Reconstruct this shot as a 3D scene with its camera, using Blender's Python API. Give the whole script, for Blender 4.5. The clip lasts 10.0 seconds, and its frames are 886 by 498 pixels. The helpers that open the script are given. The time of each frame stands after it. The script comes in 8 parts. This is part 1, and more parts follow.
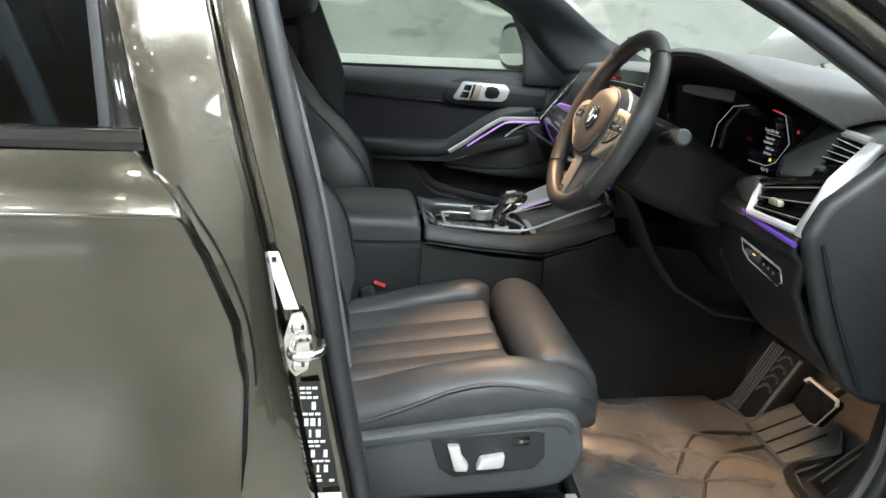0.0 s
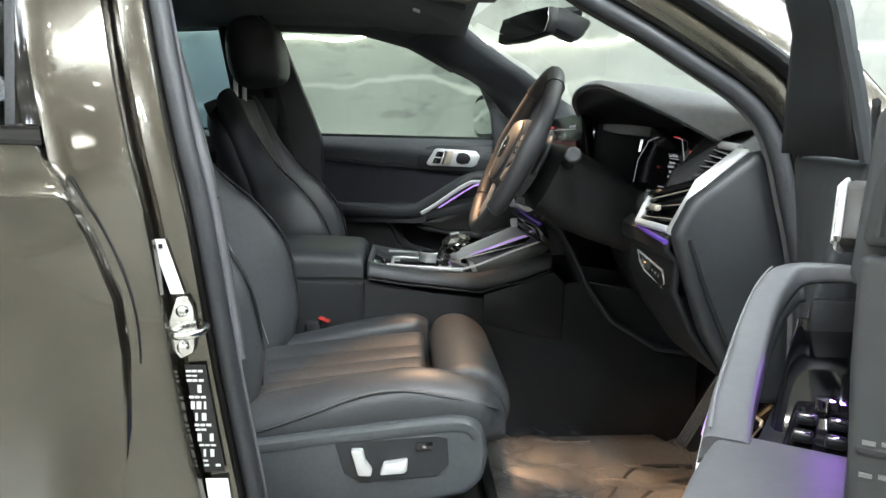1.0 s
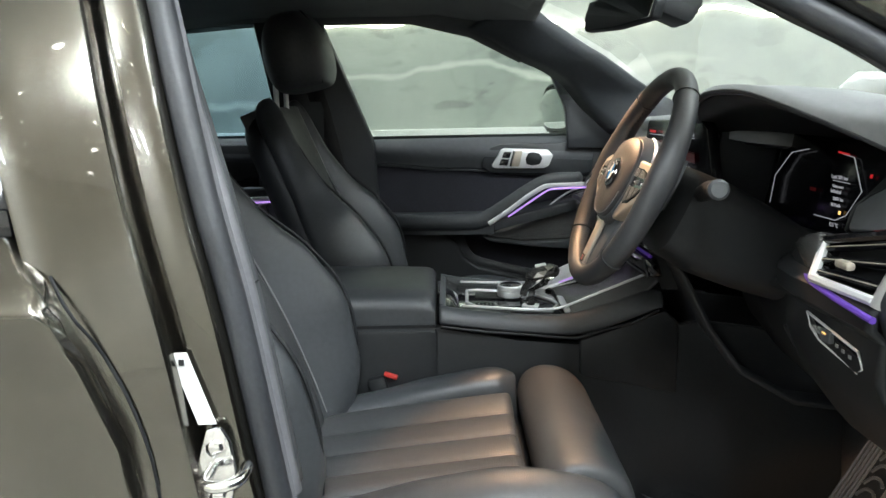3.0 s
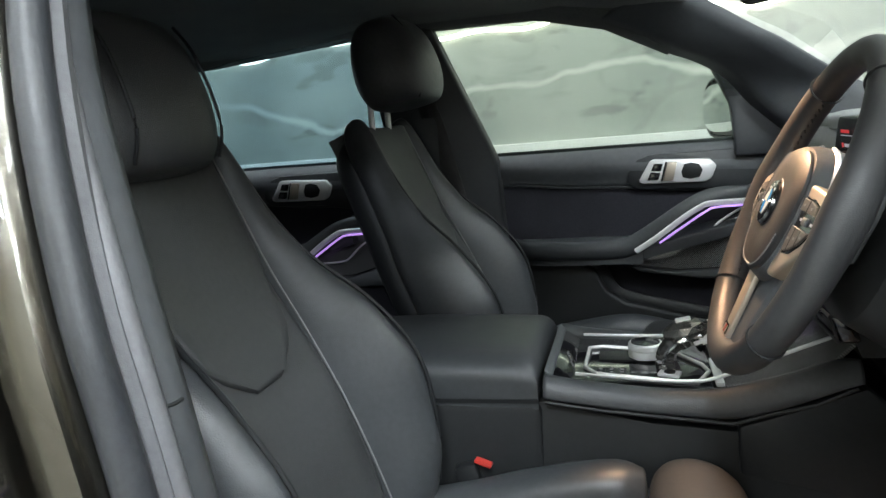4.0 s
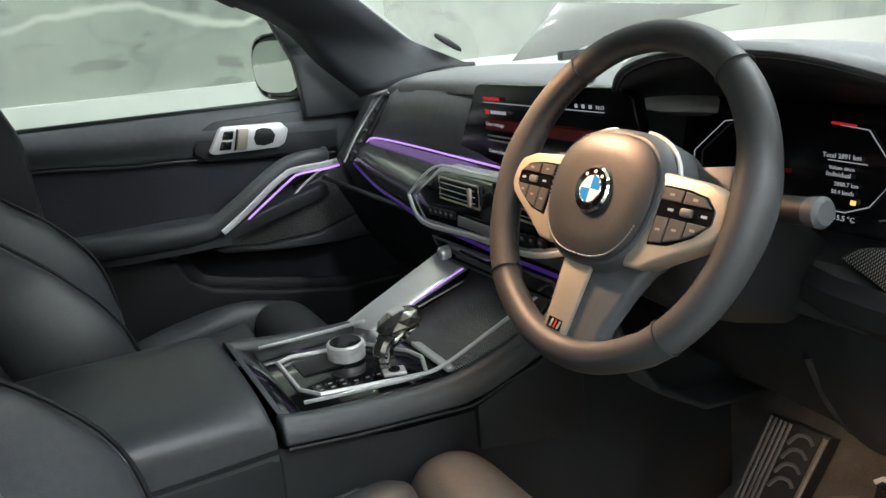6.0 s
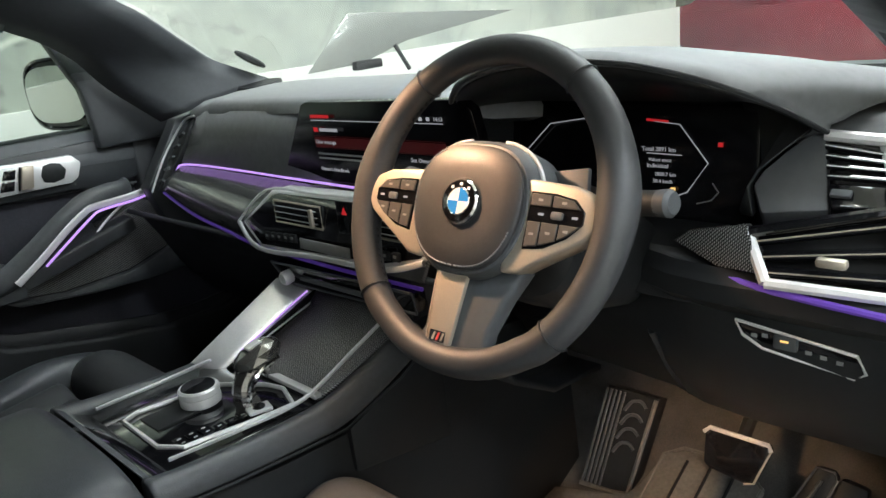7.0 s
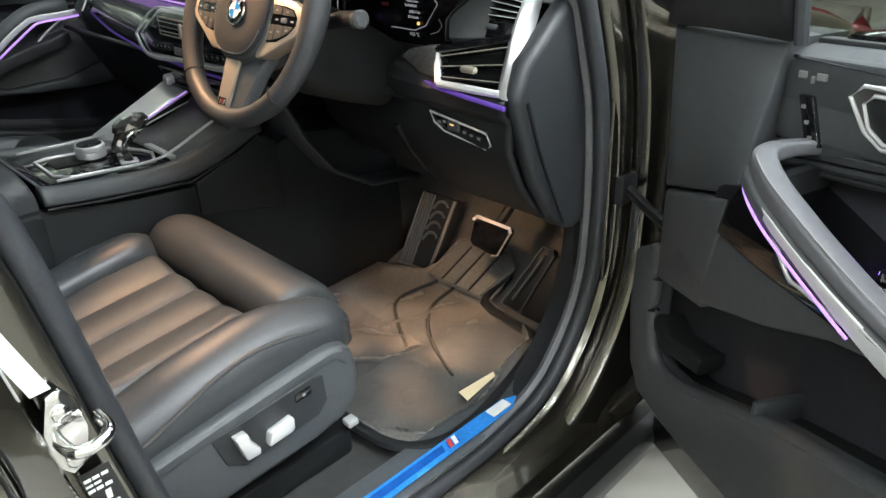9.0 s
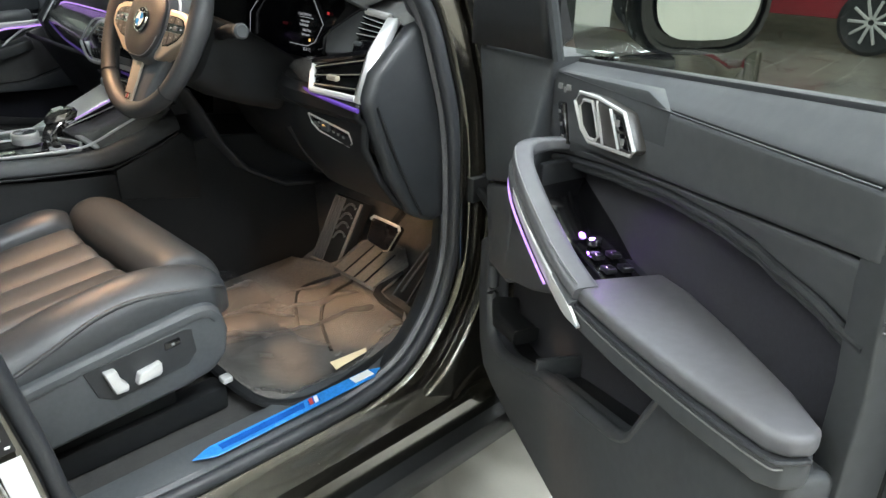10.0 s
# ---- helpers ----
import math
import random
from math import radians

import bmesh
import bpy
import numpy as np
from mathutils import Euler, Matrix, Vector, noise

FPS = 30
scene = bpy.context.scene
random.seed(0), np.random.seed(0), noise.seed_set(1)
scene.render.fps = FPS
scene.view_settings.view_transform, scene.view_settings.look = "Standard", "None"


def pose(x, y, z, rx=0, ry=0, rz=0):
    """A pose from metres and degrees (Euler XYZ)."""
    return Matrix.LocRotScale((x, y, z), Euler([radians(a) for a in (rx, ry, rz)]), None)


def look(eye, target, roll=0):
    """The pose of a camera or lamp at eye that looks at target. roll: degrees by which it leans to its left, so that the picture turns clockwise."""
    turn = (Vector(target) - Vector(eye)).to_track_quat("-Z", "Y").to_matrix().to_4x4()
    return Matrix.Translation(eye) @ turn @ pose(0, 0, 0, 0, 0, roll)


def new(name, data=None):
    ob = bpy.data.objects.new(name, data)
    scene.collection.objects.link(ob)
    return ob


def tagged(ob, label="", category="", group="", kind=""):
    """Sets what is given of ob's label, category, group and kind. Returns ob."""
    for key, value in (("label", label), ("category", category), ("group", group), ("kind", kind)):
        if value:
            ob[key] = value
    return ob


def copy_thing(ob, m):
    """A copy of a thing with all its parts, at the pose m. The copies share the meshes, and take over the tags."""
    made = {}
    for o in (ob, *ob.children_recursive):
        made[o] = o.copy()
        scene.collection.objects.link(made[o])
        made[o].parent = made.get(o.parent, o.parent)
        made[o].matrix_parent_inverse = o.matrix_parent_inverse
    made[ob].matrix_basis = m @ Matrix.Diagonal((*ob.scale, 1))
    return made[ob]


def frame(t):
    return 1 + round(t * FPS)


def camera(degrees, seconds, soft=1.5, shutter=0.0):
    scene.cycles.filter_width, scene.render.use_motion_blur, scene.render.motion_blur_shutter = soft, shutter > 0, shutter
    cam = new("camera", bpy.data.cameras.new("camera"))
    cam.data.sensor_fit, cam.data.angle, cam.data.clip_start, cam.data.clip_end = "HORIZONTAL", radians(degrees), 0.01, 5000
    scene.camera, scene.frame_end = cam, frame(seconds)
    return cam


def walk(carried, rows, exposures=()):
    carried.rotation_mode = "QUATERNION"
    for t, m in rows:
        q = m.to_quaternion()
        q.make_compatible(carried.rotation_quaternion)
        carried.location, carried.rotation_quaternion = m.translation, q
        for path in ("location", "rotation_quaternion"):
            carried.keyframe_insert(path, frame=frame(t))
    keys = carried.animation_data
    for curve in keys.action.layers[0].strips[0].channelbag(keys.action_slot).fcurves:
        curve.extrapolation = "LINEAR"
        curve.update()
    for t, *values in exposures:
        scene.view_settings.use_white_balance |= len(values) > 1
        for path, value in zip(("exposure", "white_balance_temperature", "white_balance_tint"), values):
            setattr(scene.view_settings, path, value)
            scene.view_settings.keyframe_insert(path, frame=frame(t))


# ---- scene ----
cam = camera(62.0, 10.0)
PATH = [
    (0, (0.087, -0.906, 1.273), (0.297, 1.001, 0.709), 2.6),
    (0.5, (0.247, -0.927, 1.23), (0.438, 1.018, 0.805), 2.5),
    (1, (0.297, -1.025, 1.153), (0.399, 0.951, 0.86), 1.3),
    (1.5, (0.303, -1.08, 1.124), (0.384, 0.897, 0.836), 0.9),
    (2, (0.259, -1.054, 1.182), (0.327, 0.919, 0.862), 0.3),
    (2.2, (0.251, -1.018, 1.212), (0.288, 0.956, 0.888), -0.2),
    (3.3, (0.237, -0.62, 1.241), (0.139, 1.343, 0.868), -2.6),
    (3.5, (0.253, -0.562, 1.245), (0.042, 1.395, 0.891), -3.5),
    (4, (0.35, -0.409, 1.238), (-0.157, 1.5, 0.922), -4.8),
    (4.5, (0.377, -0.349, 1.256), (-0.205, 1.545, 0.984), -4.6),
    (5, (0.3, -0.319, 1.255), (0.012, 1.632, 0.922), -3.1),
    (5.5, (0.106, -0.245, 1.269), (0.463, 1.657, 0.768), -3.1),
    (6, (0.03, -0.167, 1.302), (0.935, 1.52, 0.722), -4.6),
    (6.2, (0.013, -0.145, 1.309), (1.074, 1.446, 0.723), -5.2),
    (7.3, (-0.028, -0.114, 1.321), (1.329, 1.213, 0.69), -6.4),
    (7.5, (-0.028, -0.125, 1.321), (1.32, 1.198, 0.664), -6.2),
    (8, (-0.015, -0.288, 1.323), (1.264, 1.041, 0.55), -5.1),
    (8.5, (-0.006, -0.492, 1.327), (1.202, 0.834, 0.441), -3.7),
    (8.8, (-0.058, -0.595, 1.316), (1.156, 0.712, 0.413), -2.6),
    (9, (-0.103, -0.646, 1.316), (1.142, 0.625, 0.403), -2.0),
    (9.5, (-0.14, -0.767, 1.318), (1.159, 0.466, 0.428), -0.2),
    (10, (-0.081, -0.956, 1.317), (1.2, 0.338, 0.489), 0.8),
]
walk(cam, [(t, look(eye, target, roll)) for t, eye, target, roll in PATH])

# ---- world and lights ----
world = bpy.data.worlds.new("showroom_air")
scene.world = world
world.use_nodes = True
world.node_tree.nodes["Background"].inputs[0].default_value = (0.55, 0.6, 0.58, 1)
world.node_tree.nodes["Background"].inputs[1].default_value = 0.02
scene.view_settings.exposure = 0.0


def lamp(name, kind, energy, colour, m, size=0.5, size_y=None, spot=None):
    data = bpy.data.lights.new(name, kind)
    data.energy, data.color = energy, colour
    if kind == "AREA":
        data.shape, data.size, data.size_y = "RECTANGLE", size, size_y or size
    else:
        data.shadow_soft_size = size
    if spot:
        data.spot_size, data.spot_blend = radians(spot), 0.35
    ob = new(name, data)
    ob.matrix_world = m
    return ob


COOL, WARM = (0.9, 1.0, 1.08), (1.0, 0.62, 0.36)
# area lamps under unseen fittings, spread until the hall is bright enough
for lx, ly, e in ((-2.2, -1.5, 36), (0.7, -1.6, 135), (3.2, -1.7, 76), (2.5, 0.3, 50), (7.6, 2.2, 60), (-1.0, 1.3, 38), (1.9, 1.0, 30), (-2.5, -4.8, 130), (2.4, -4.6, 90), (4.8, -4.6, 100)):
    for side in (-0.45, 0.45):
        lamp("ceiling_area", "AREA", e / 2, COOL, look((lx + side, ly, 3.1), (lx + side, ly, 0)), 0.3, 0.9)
# uplights added only to brighten the ceiling that the paint reflects
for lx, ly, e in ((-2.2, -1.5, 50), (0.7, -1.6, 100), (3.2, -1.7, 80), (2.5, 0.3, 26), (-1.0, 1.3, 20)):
    lamp("added_uplight", "AREA", e, COOL, look((lx, ly, 3.2), (lx, ly, 4)), 0.9, 0.5)
lamp("dome_glow", "SPOT", 36.0, WARM, look((0.38, 0.66, 1.475), (0.425, 0.37, 1.0)), 0.012, spot=55)
lamp("door_bowl_glow", "SPOT", 0.2, (0.42, 0.16, 1.0), look((0.648, -0.475, 1.0), (0.565, -0.565, 0.95)), 0.006, spot=95)
lamp("footwell_glow", "SPOT", 4.0, (1.0, 0.6, 0.32), look((0.86, 0.32, 0.775), (0.93, 0.34, 0.47)), 0.012, spot=112)

# ---- materials ----


def material(name, colour, rough=0.5, metal=0.0, coat=0.0, vary=0.0, vscale=6.0, bump=0.0, bscale=300.0, spec=0.5, emit=None, power=0.0, kind="noise", sheen=0.0, rvary=0.0):
    """A surface with colour variation at two scales and fine relief."""
    mat = bpy.data.materials.new(name)
    mat.use_nodes = True
    nt = mat.node_tree
    b = nt.nodes["Principled BSDF"]
    b.inputs["Base Color"].default_value = (*colour, 1)
    b.inputs["Roughness"].default_value, b.inputs["Metallic"].default_value = rough, metal
    b.inputs["Coat Weight"].default_value, b.inputs["Coat Roughness"].default_value = coat, 0.04
    b.inputs["Specular IOR Level"].default_value = spec
    b.inputs["Sheen Weight"].default_value = sheen
    if emit:
        b.inputs["Emission Color"].default_value, b.inputs["Emission Strength"].default_value = (*emit, 1), power
    co = nt.nodes.new("ShaderNodeTexCoord")
    if vary:
        n1, n2 = nt.nodes.new("ShaderNodeTexNoise"), nt.nodes.new("ShaderNodeTexNoise")
        n1.inputs["Scale"].default_value, n2.inputs["Scale"].default_value = vscale, vscale * 17
        n1.inputs["Detail"].default_value, n2.inputs["Detail"].default_value = 5, 2
        mixv = nt.nodes.new("ShaderNodeMath")
        mixv.operation = "ADD"
        for n in (n1, n2):
            nt.links.new(co.outputs["Object"], n.inputs["Vector"])
        nt.links.new(n1.outputs["Fac"], mixv.inputs[0])
        nt.links.new(n2.outputs["Fac"], mixv.inputs[1])
        ramp = nt.nodes.new("ShaderNodeMapRange")
        ramp.inputs["From Min"].default_value, ramp.inputs["From Max"].default_value = 0.7, 1.3
        ramp.inputs["To Min"].default_value, ramp.inputs["To Max"].default_value = 1 - vary, 1 + vary
        nt.links.new(mixv.outputs[0], ramp.inputs["Value"])
        sc = nt.nodes.new("ShaderNodeVectorMath")
        sc.operation = "SCALE"
        sc.inputs[0].default_value = colour
        nt.links.new(ramp.outputs["Result"], sc.inputs["Scale"])
        nt.links.new(sc.outputs["Vector"], b.inputs["Base Color"])
        if rvary:
            rr = nt.nodes.new("ShaderNodeMapRange")
            rr.inputs["From Min"].default_value, rr.inputs["From Max"].default_value = 0.3, 0.7
            rr.inputs["To Min"].default_value, rr.inputs["To Max"].default_value = rough - rvary, rough + rvary
            nt.links.new(n1.outputs["Fac"], rr.inputs["Value"])
            nt.links.new(rr.outputs["Result"], b.inputs["Roughness"])
    if bump:
        if kind == "leather":
            t = nt.nodes.new("ShaderNodeTexVoronoi")
            t.feature = "SMOOTH_F1"
            out = t.outputs["Distance"]
        else:
            t = nt.nodes.new("ShaderNodeTexNoise")
            t.inputs["Detail"].default_value = 3
            out = t.outputs["Fac"]
        t.inputs["Scale"].default_value = bscale
        nt.links.new(co.outputs["Object"], t.inputs["Vector"])
        bp = nt.nodes.new("ShaderNodeBump")
        bp.inputs["Strength"].default_value, bp.inputs["Distance"].default_value = bump, 0.001
        nt.links.new(out, bp.inputs["Height"])
        nt.links.new(bp.outputs["Normal"], b.inputs["Normal"])
    return mat


LEATHER = material("black_leather", (0.042, 0.043, 0.044), 0.46, vary=0.18, vscale=9, bump=0.35, bscale=700, kind="leather", rvary=0.06)
LEATHER_SIDE = material("smooth_leather", (0.039, 0.042, 0.045), 0.4, vary=0.15, vscale=7, bump=0.25, bscale=800, kind="leather", rvary=0.05)
WHEEL_LEATHER = material("wheel_leather", (0.03, 0.031, 0.033), 0.5, vary=0.12, vscale=14, bump=0.1, bscale=900, kind="leather", rvary=0.08)
# dark door leather made paler to hold the hall light on the open door
LEATHER_LIT = material("lit_leather", (0.125, 0.126, 0.136), 0.5, vary=0.08, vscale=6, bump=0.1, bscale=1500, kind="leather")
SUEDE = material("black_suede", (0.022, 0.022, 0.03), 0.9, vary=0.2, vscale=12, bump=0.3, bscale=1500, sheen=0.08)
SEAL = material("soft_seal_rubber", (0.115, 0.116, 0.124), 0.45, vary=0.12, vscale=10, bump=0.15, bscale=900)
PILLAR_SKIN = material("pillar_skin", (0.045, 0.049, 0.053), 0.6, vary=0.1, vscale=6, bump=0.1, bscale=1500)
# paler copy of the dark dash skin: windscreen light put into the colour
DASH_LIT = material("dash_skin_lit", (0.18, 0.186, 0.192), 0.5, vary=0.1, vscale=5, bump=0.1, bscale=1500, kind="leather")
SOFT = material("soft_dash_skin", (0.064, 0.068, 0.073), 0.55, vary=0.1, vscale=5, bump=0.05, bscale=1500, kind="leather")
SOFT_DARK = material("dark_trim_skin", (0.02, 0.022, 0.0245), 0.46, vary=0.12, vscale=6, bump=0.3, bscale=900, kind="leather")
PLASTIC = material("grained_plastic", (0.06, 0.065, 0.07), 0.5, vary=0.12, vscale=8, bump=0.25, bscale=1200)
PLASTIC_DARK = material("dark_plastic", (0.012, 0.013, 0.014), 0.5, vary=0.15, vscale=8, bump=0.2, bscale=900, spec=0.3)
POD_KEY = material("switch_key", (0.05, 0.047, 0.044), 0.4, vary=0.05, vscale=60)
GLOSS = material("piano_black", (0.006, 0.006, 0.007), 0.09, vary=0.1, vscale=20, coat=0.5)
SATIN = material("satin_aluminium", (0.74, 0.74, 0.74), 0.33, metal=0.4, vary=0.05, vscale=30, rvary=0.04)
SPOKE = material("satin_spoke", (0.46, 0.405, 0.33), 0.38, metal=0.55, vary=0.05, vscale=30, rvary=0.05)
RAMP = material("silver_ramp", (0.82, 0.82, 0.84), 0.3, metal=0.6, vary=0.05, vscale=20)
CHROME = material("chrome", (0.8, 0.8, 0.8), 0.1, metal=1.0, vary=0.04, vscale=30)
RUBBER = material("seal_rubber", (0.027, 0.029, 0.033), 0.46, vary=0.2, vscale=12, bump=0.15, bscale=500, rvary=0.08)
HEADLINER = material("black_headliner", (0.07, 0.075, 0.072), 0.9, vary=0.2, vscale=12, bump=0.3, bscale=1500, sheen=0.1)
CARPET = material("black_carpet", (0.03, 0.029, 0.028), 0.95, vary=0.3, vscale=25, bump=0.8, bscale=900, sheen=0.1)
FLOOR_CARPET = material("footwell_carpet", (0.085, 0.08, 0.075), 0.95, vary=0.25, vscale=25, bump=0.8, bscale=900)
MAT_RUBBER = material("mat_rubber", (0.115, 0.108, 0.1), 0.5, vary=0.25, vscale=9, bump=0.2, bscale=300, rvary=0.15)
WHITE = material("white_sticker", (0.75, 0.75, 0.73), 0.4, vary=0.04, vscale=20)
INK = material("black_ink", (0.01, 0.01, 0.011), 0.35, vary=0.1, vscale=20)
RED = material("red_plastic", (0.5, 0.04, 0.03), 0.35, vary=0.1, vscale=30)
STITCH = material("grey_thread", (0.2, 0.2, 0.2), 0.7, vary=0.1, vscale=90)
BLUE_FILM = material("blue_protective_film", (0.03, 0.22, 0.62), 0.22, vary=0.2, vscale=12, coat=0.4, rvary=0.08)
PURPLE = material("violet_light_guide", (0.35, 0.2, 0.5), 0.3, emit=(0.6, 0.34, 1.0), power=0.9)
PURPLE_DIM = material("violet_glow_edge", (0.1, 0.05, 0.3), 0.3, emit=(0.2, 0.06, 0.8), power=0.08)
SCREEN = material("screen_glass", (0.004, 0.004, 0.005), 0.16, vary=0.05, vscale=10, spec=0.3)
SCREEN_WHITE = material("screen_white", (0.1, 0.1, 0.1), 0.4, emit=(0.9, 0.92, 1.0), power=0.3)
SCREEN_RED = material("screen_red", (0.1, 0, 0), 0.4, emit=(0.9, 0.03, 0.04), power=0.42)
SCREEN_DIM = material("screen_dark_red", (0.03, 0, 0), 0.4, emit=(0.45, 0.02, 0.03), power=0.04)
AMBER = material("amber_lamp", (0.2, 0.1, 0.02), 0.4, emit=(1.0, 0.6, 0.2), power=1.2)
ICON = material("printed_icon", (0.22, 0.22, 0.22), 0.5, vary=0.05, vscale=20)
BADGE_BLUE = material("badge_blue", (0.03, 0.22, 0.6), 0.2, vary=0.05, vscale=20, coat=0.5)
BADGE_WHITE = material("badge_white", (0.8, 0.8, 0.8), 0.2, vary=0.05, vscale=20, coat=0.5)


def paint(name, colour, metal=0.96):
    mat = material(name, colour, 0.17, metal=metal, coat=1.0, vary=0.05, vscale=4)
    nt, b = mat.node_tree, mat.node_tree.nodes["Principled BSDF"]
    co, v, bp = nt.nodes.new("ShaderNodeTexCoord"), nt.nodes.new("ShaderNodeTexVoronoi"), nt.nodes.new("ShaderNodeBump")
    v.inputs["Scale"].default_value = 2500
    bp.inputs["Strength"].default_value, bp.inputs["Distance"].default_value = 0.08, 0.0005
    nt.links.new(co.outputs["Object"], v.inputs["Vector"])
    nt.links.new(v.outputs["Distance"], bp.inputs["Height"])
    nt.links.new(bp.outputs["Normal"], b.inputs["Normal"])
    return mat


OLIVE = paint("olive_metallic_paint", (0.12, 0.112, 0.094))
RED_PAINT = paint("red_car_paint", (0.33, 0.03, 0.045), 0.1)
GREY_PAINT = paint("grey_car_paint", (0.25, 0.26, 0.25), 0.2)


def glass(name, tint=(0.93, 0.97, 0.95), rough=0.0, gloss=1.0):
    """Thin clear sheet: tinted, with a gloss that grows towards grazing view."""
    mat = bpy.data.materials.new(name)
    mat.use_nodes = True
    nt = mat.node_tree
    nt.nodes.clear()
    out, mix, tr, gl, lw, pw, ma = (nt.nodes.new(n) for n in ("ShaderNodeOutputMaterial", "ShaderNodeMixShader", "ShaderNodeBsdfTransparent", "ShaderNodeBsdfGlossy", "ShaderNodeLayerWeight", "ShaderNodeMath", "ShaderNodeMath"))
    tr.inputs["Color"].default_value = (*tint, 1)
    gl.inputs["Roughness"].default_value = rough
    lw.inputs["Blend"].default_value = 0.5
    pw.operation, pw.inputs[1].default_value = "POWER", 4.0
    ma.operation, ma.inputs[1].default_value, ma.inputs[2].default_value = "MULTIPLY_ADD", 0.7 * gloss, 0.035 * gloss
    nt.links.new(lw.outputs["Facing"], pw.inputs[0])
    nt.links.new(pw.outputs[0], ma.inputs[0])
    nt.links.new(ma.outputs[0], mix.inputs["Fac"])
    nt.links.new(tr.outputs["BSDF"], mix.inputs[1])
    nt.links.new(gl.outputs["BSDF"], mix.inputs[2])
    nt.links.new(mix.outputs["Shader"], out.inputs["Surface"])
    return mat


GLASS = glass("side_glass", (0.71, 0.745, 0.705), gloss=0.6)
GLASS_TINT = glass("rear_glass", (0.5, 0.6, 0.64), gloss=0.6)
# near rear pane: the dark cabin behind it is put into the tint
GLASS_CABIN = glass("dark_cabin_glass", (0.13, 0.15, 0.16), gloss=0.5)
WINDSCREEN = glass("windscreen_glass", (0.86, 0.89, 0.83))
FOIL = glass("clear_plastic_foil", (0.92, 0.92, 0.92), 0.42, 2.6)


def carbon(name, bright=0.24, rough=0.2):
    mat = material(name, (0.03, 0.032, 0.035), rough, coat=0.6 if rough < 0.3 else 0.0)
    nt, b = mat.node_tree, mat.node_tree.nodes["Principled BSDF"]
    co, w = nt.nodes.new("ShaderNodeTexCoord"), nt.nodes.new("ShaderNodeTexWave")
    w2, mx = nt.nodes.new("ShaderNodeTexWave"), nt.nodes.new("ShaderNodeMath")
    w.inputs["Scale"].default_value = w2.inputs["Scale"].default_value = 130
    w.bands_direction, w2.bands_direction = "Y", "DIAGONAL"
    mx.operation = "MULTIPLY"
    ramp = nt.nodes.new("ShaderNodeMapRange")
    ramp.inputs["To Min"].default_value, ramp.inputs["To Max"].default_value = 0.02, bright
    for n in (w, w2):
        nt.links.new(co.outputs["Object"], n.inputs["Vector"])
    nt.links.new(w.outputs["Fac"], mx.inputs[0])
    nt.links.new(w2.outputs["Fac"], mx.inputs[1])
    nt.links.new(mx.outputs[0], ramp.inputs["Value"])
    nt.links.new(ramp.outputs["Result"], b.inputs["Base Color"])
    return mat


CARBON = carbon("carbon_weave")
CARBON_MATT = carbon("matt_carbon_weave", 0.5, 0.42)


def concrete(name, base, dark, rough, veins, vein_scale=0.7, mottle=1.1):
    mat = material(name, base, rough)
    nt, b = mat.node_tree, mat.node_tree.nodes["Principled BSDF"]
    co = nt.nodes.new("ShaderNodeTexCoord")
    n1, n2, n3 = (nt.nodes.new("ShaderNodeTexNoise") for _ in range(3))
    for n, s, d in ((n1, mottle, 9), (n2, vein_scale, 7), (n3, 18, 4)):
        n.inputs["Scale"].default_value, n.inputs["Detail"].default_value = s, d
        nt.links.new(co.outputs["Object"], n.inputs["Vector"])
    n2.inputs["Distortion"].default_value = 1.2
    cr = nt.nodes.new("ShaderNodeValToRGB")
    cr.color_ramp.elements[0].position, cr.color_ramp.elements[0].color = 0.36, (*dark, 1)
    cr.color_ramp.elements[1].position, cr.color_ramp.elements[1].color = 0.56, (*base, 1)
    nt.links.new(n1.outputs["Fac"], cr.inputs["Fac"])
    band = nt.nodes.new("ShaderNodeValToRGB")
    el = band.color_ramp.elements
    el[0].position, el[0].color = 0.472, (1, 1, 1, 1)
    el[1].position, el[1].color = 0.528, (1, 1, 1, 1)
    mid = el.new(0.5)
    mid.color = (1 - veins, 1 - veins, 1 - veins, 1)
    nt.links.new(n2.outputs["Fac"], band.inputs["Fac"])
    m1 = nt.nodes.new("ShaderNodeMixRGB")
    m1.blend_type, m1.inputs["Fac"].default_value = "MULTIPLY", 1.0
    nt.links.new(cr.outputs["Color"], m1.inputs[1])
    nt.links.new(band.outputs["Color"], m1.inputs[2])
    nt.links.new(m1.outputs["Color"], b.inputs["Base Color"])
    rr = nt.nodes.new("ShaderNodeMapRange")
    rr.inputs["To Min"].default_value, rr.inputs["To Max"].default_value = max(rough - 0.15, 0.05), rough + 0.15
    nt.links.new(n1.outputs["Fac"], rr.inputs["Value"])
    nt.links.new(rr.outputs["Result"], b.inputs["Roughness"])
    bp = nt.nodes.new("ShaderNodeBump")
    bp.inputs["Strength"].default_value, bp.inputs["Distance"].default_value = 0.25, 0.01
    nt.links.new(n3.outputs["Fac"], bp.inputs["Height"])
    nt.links.new(bp.outputs["Normal"], b.inputs["Normal"])
    return mat


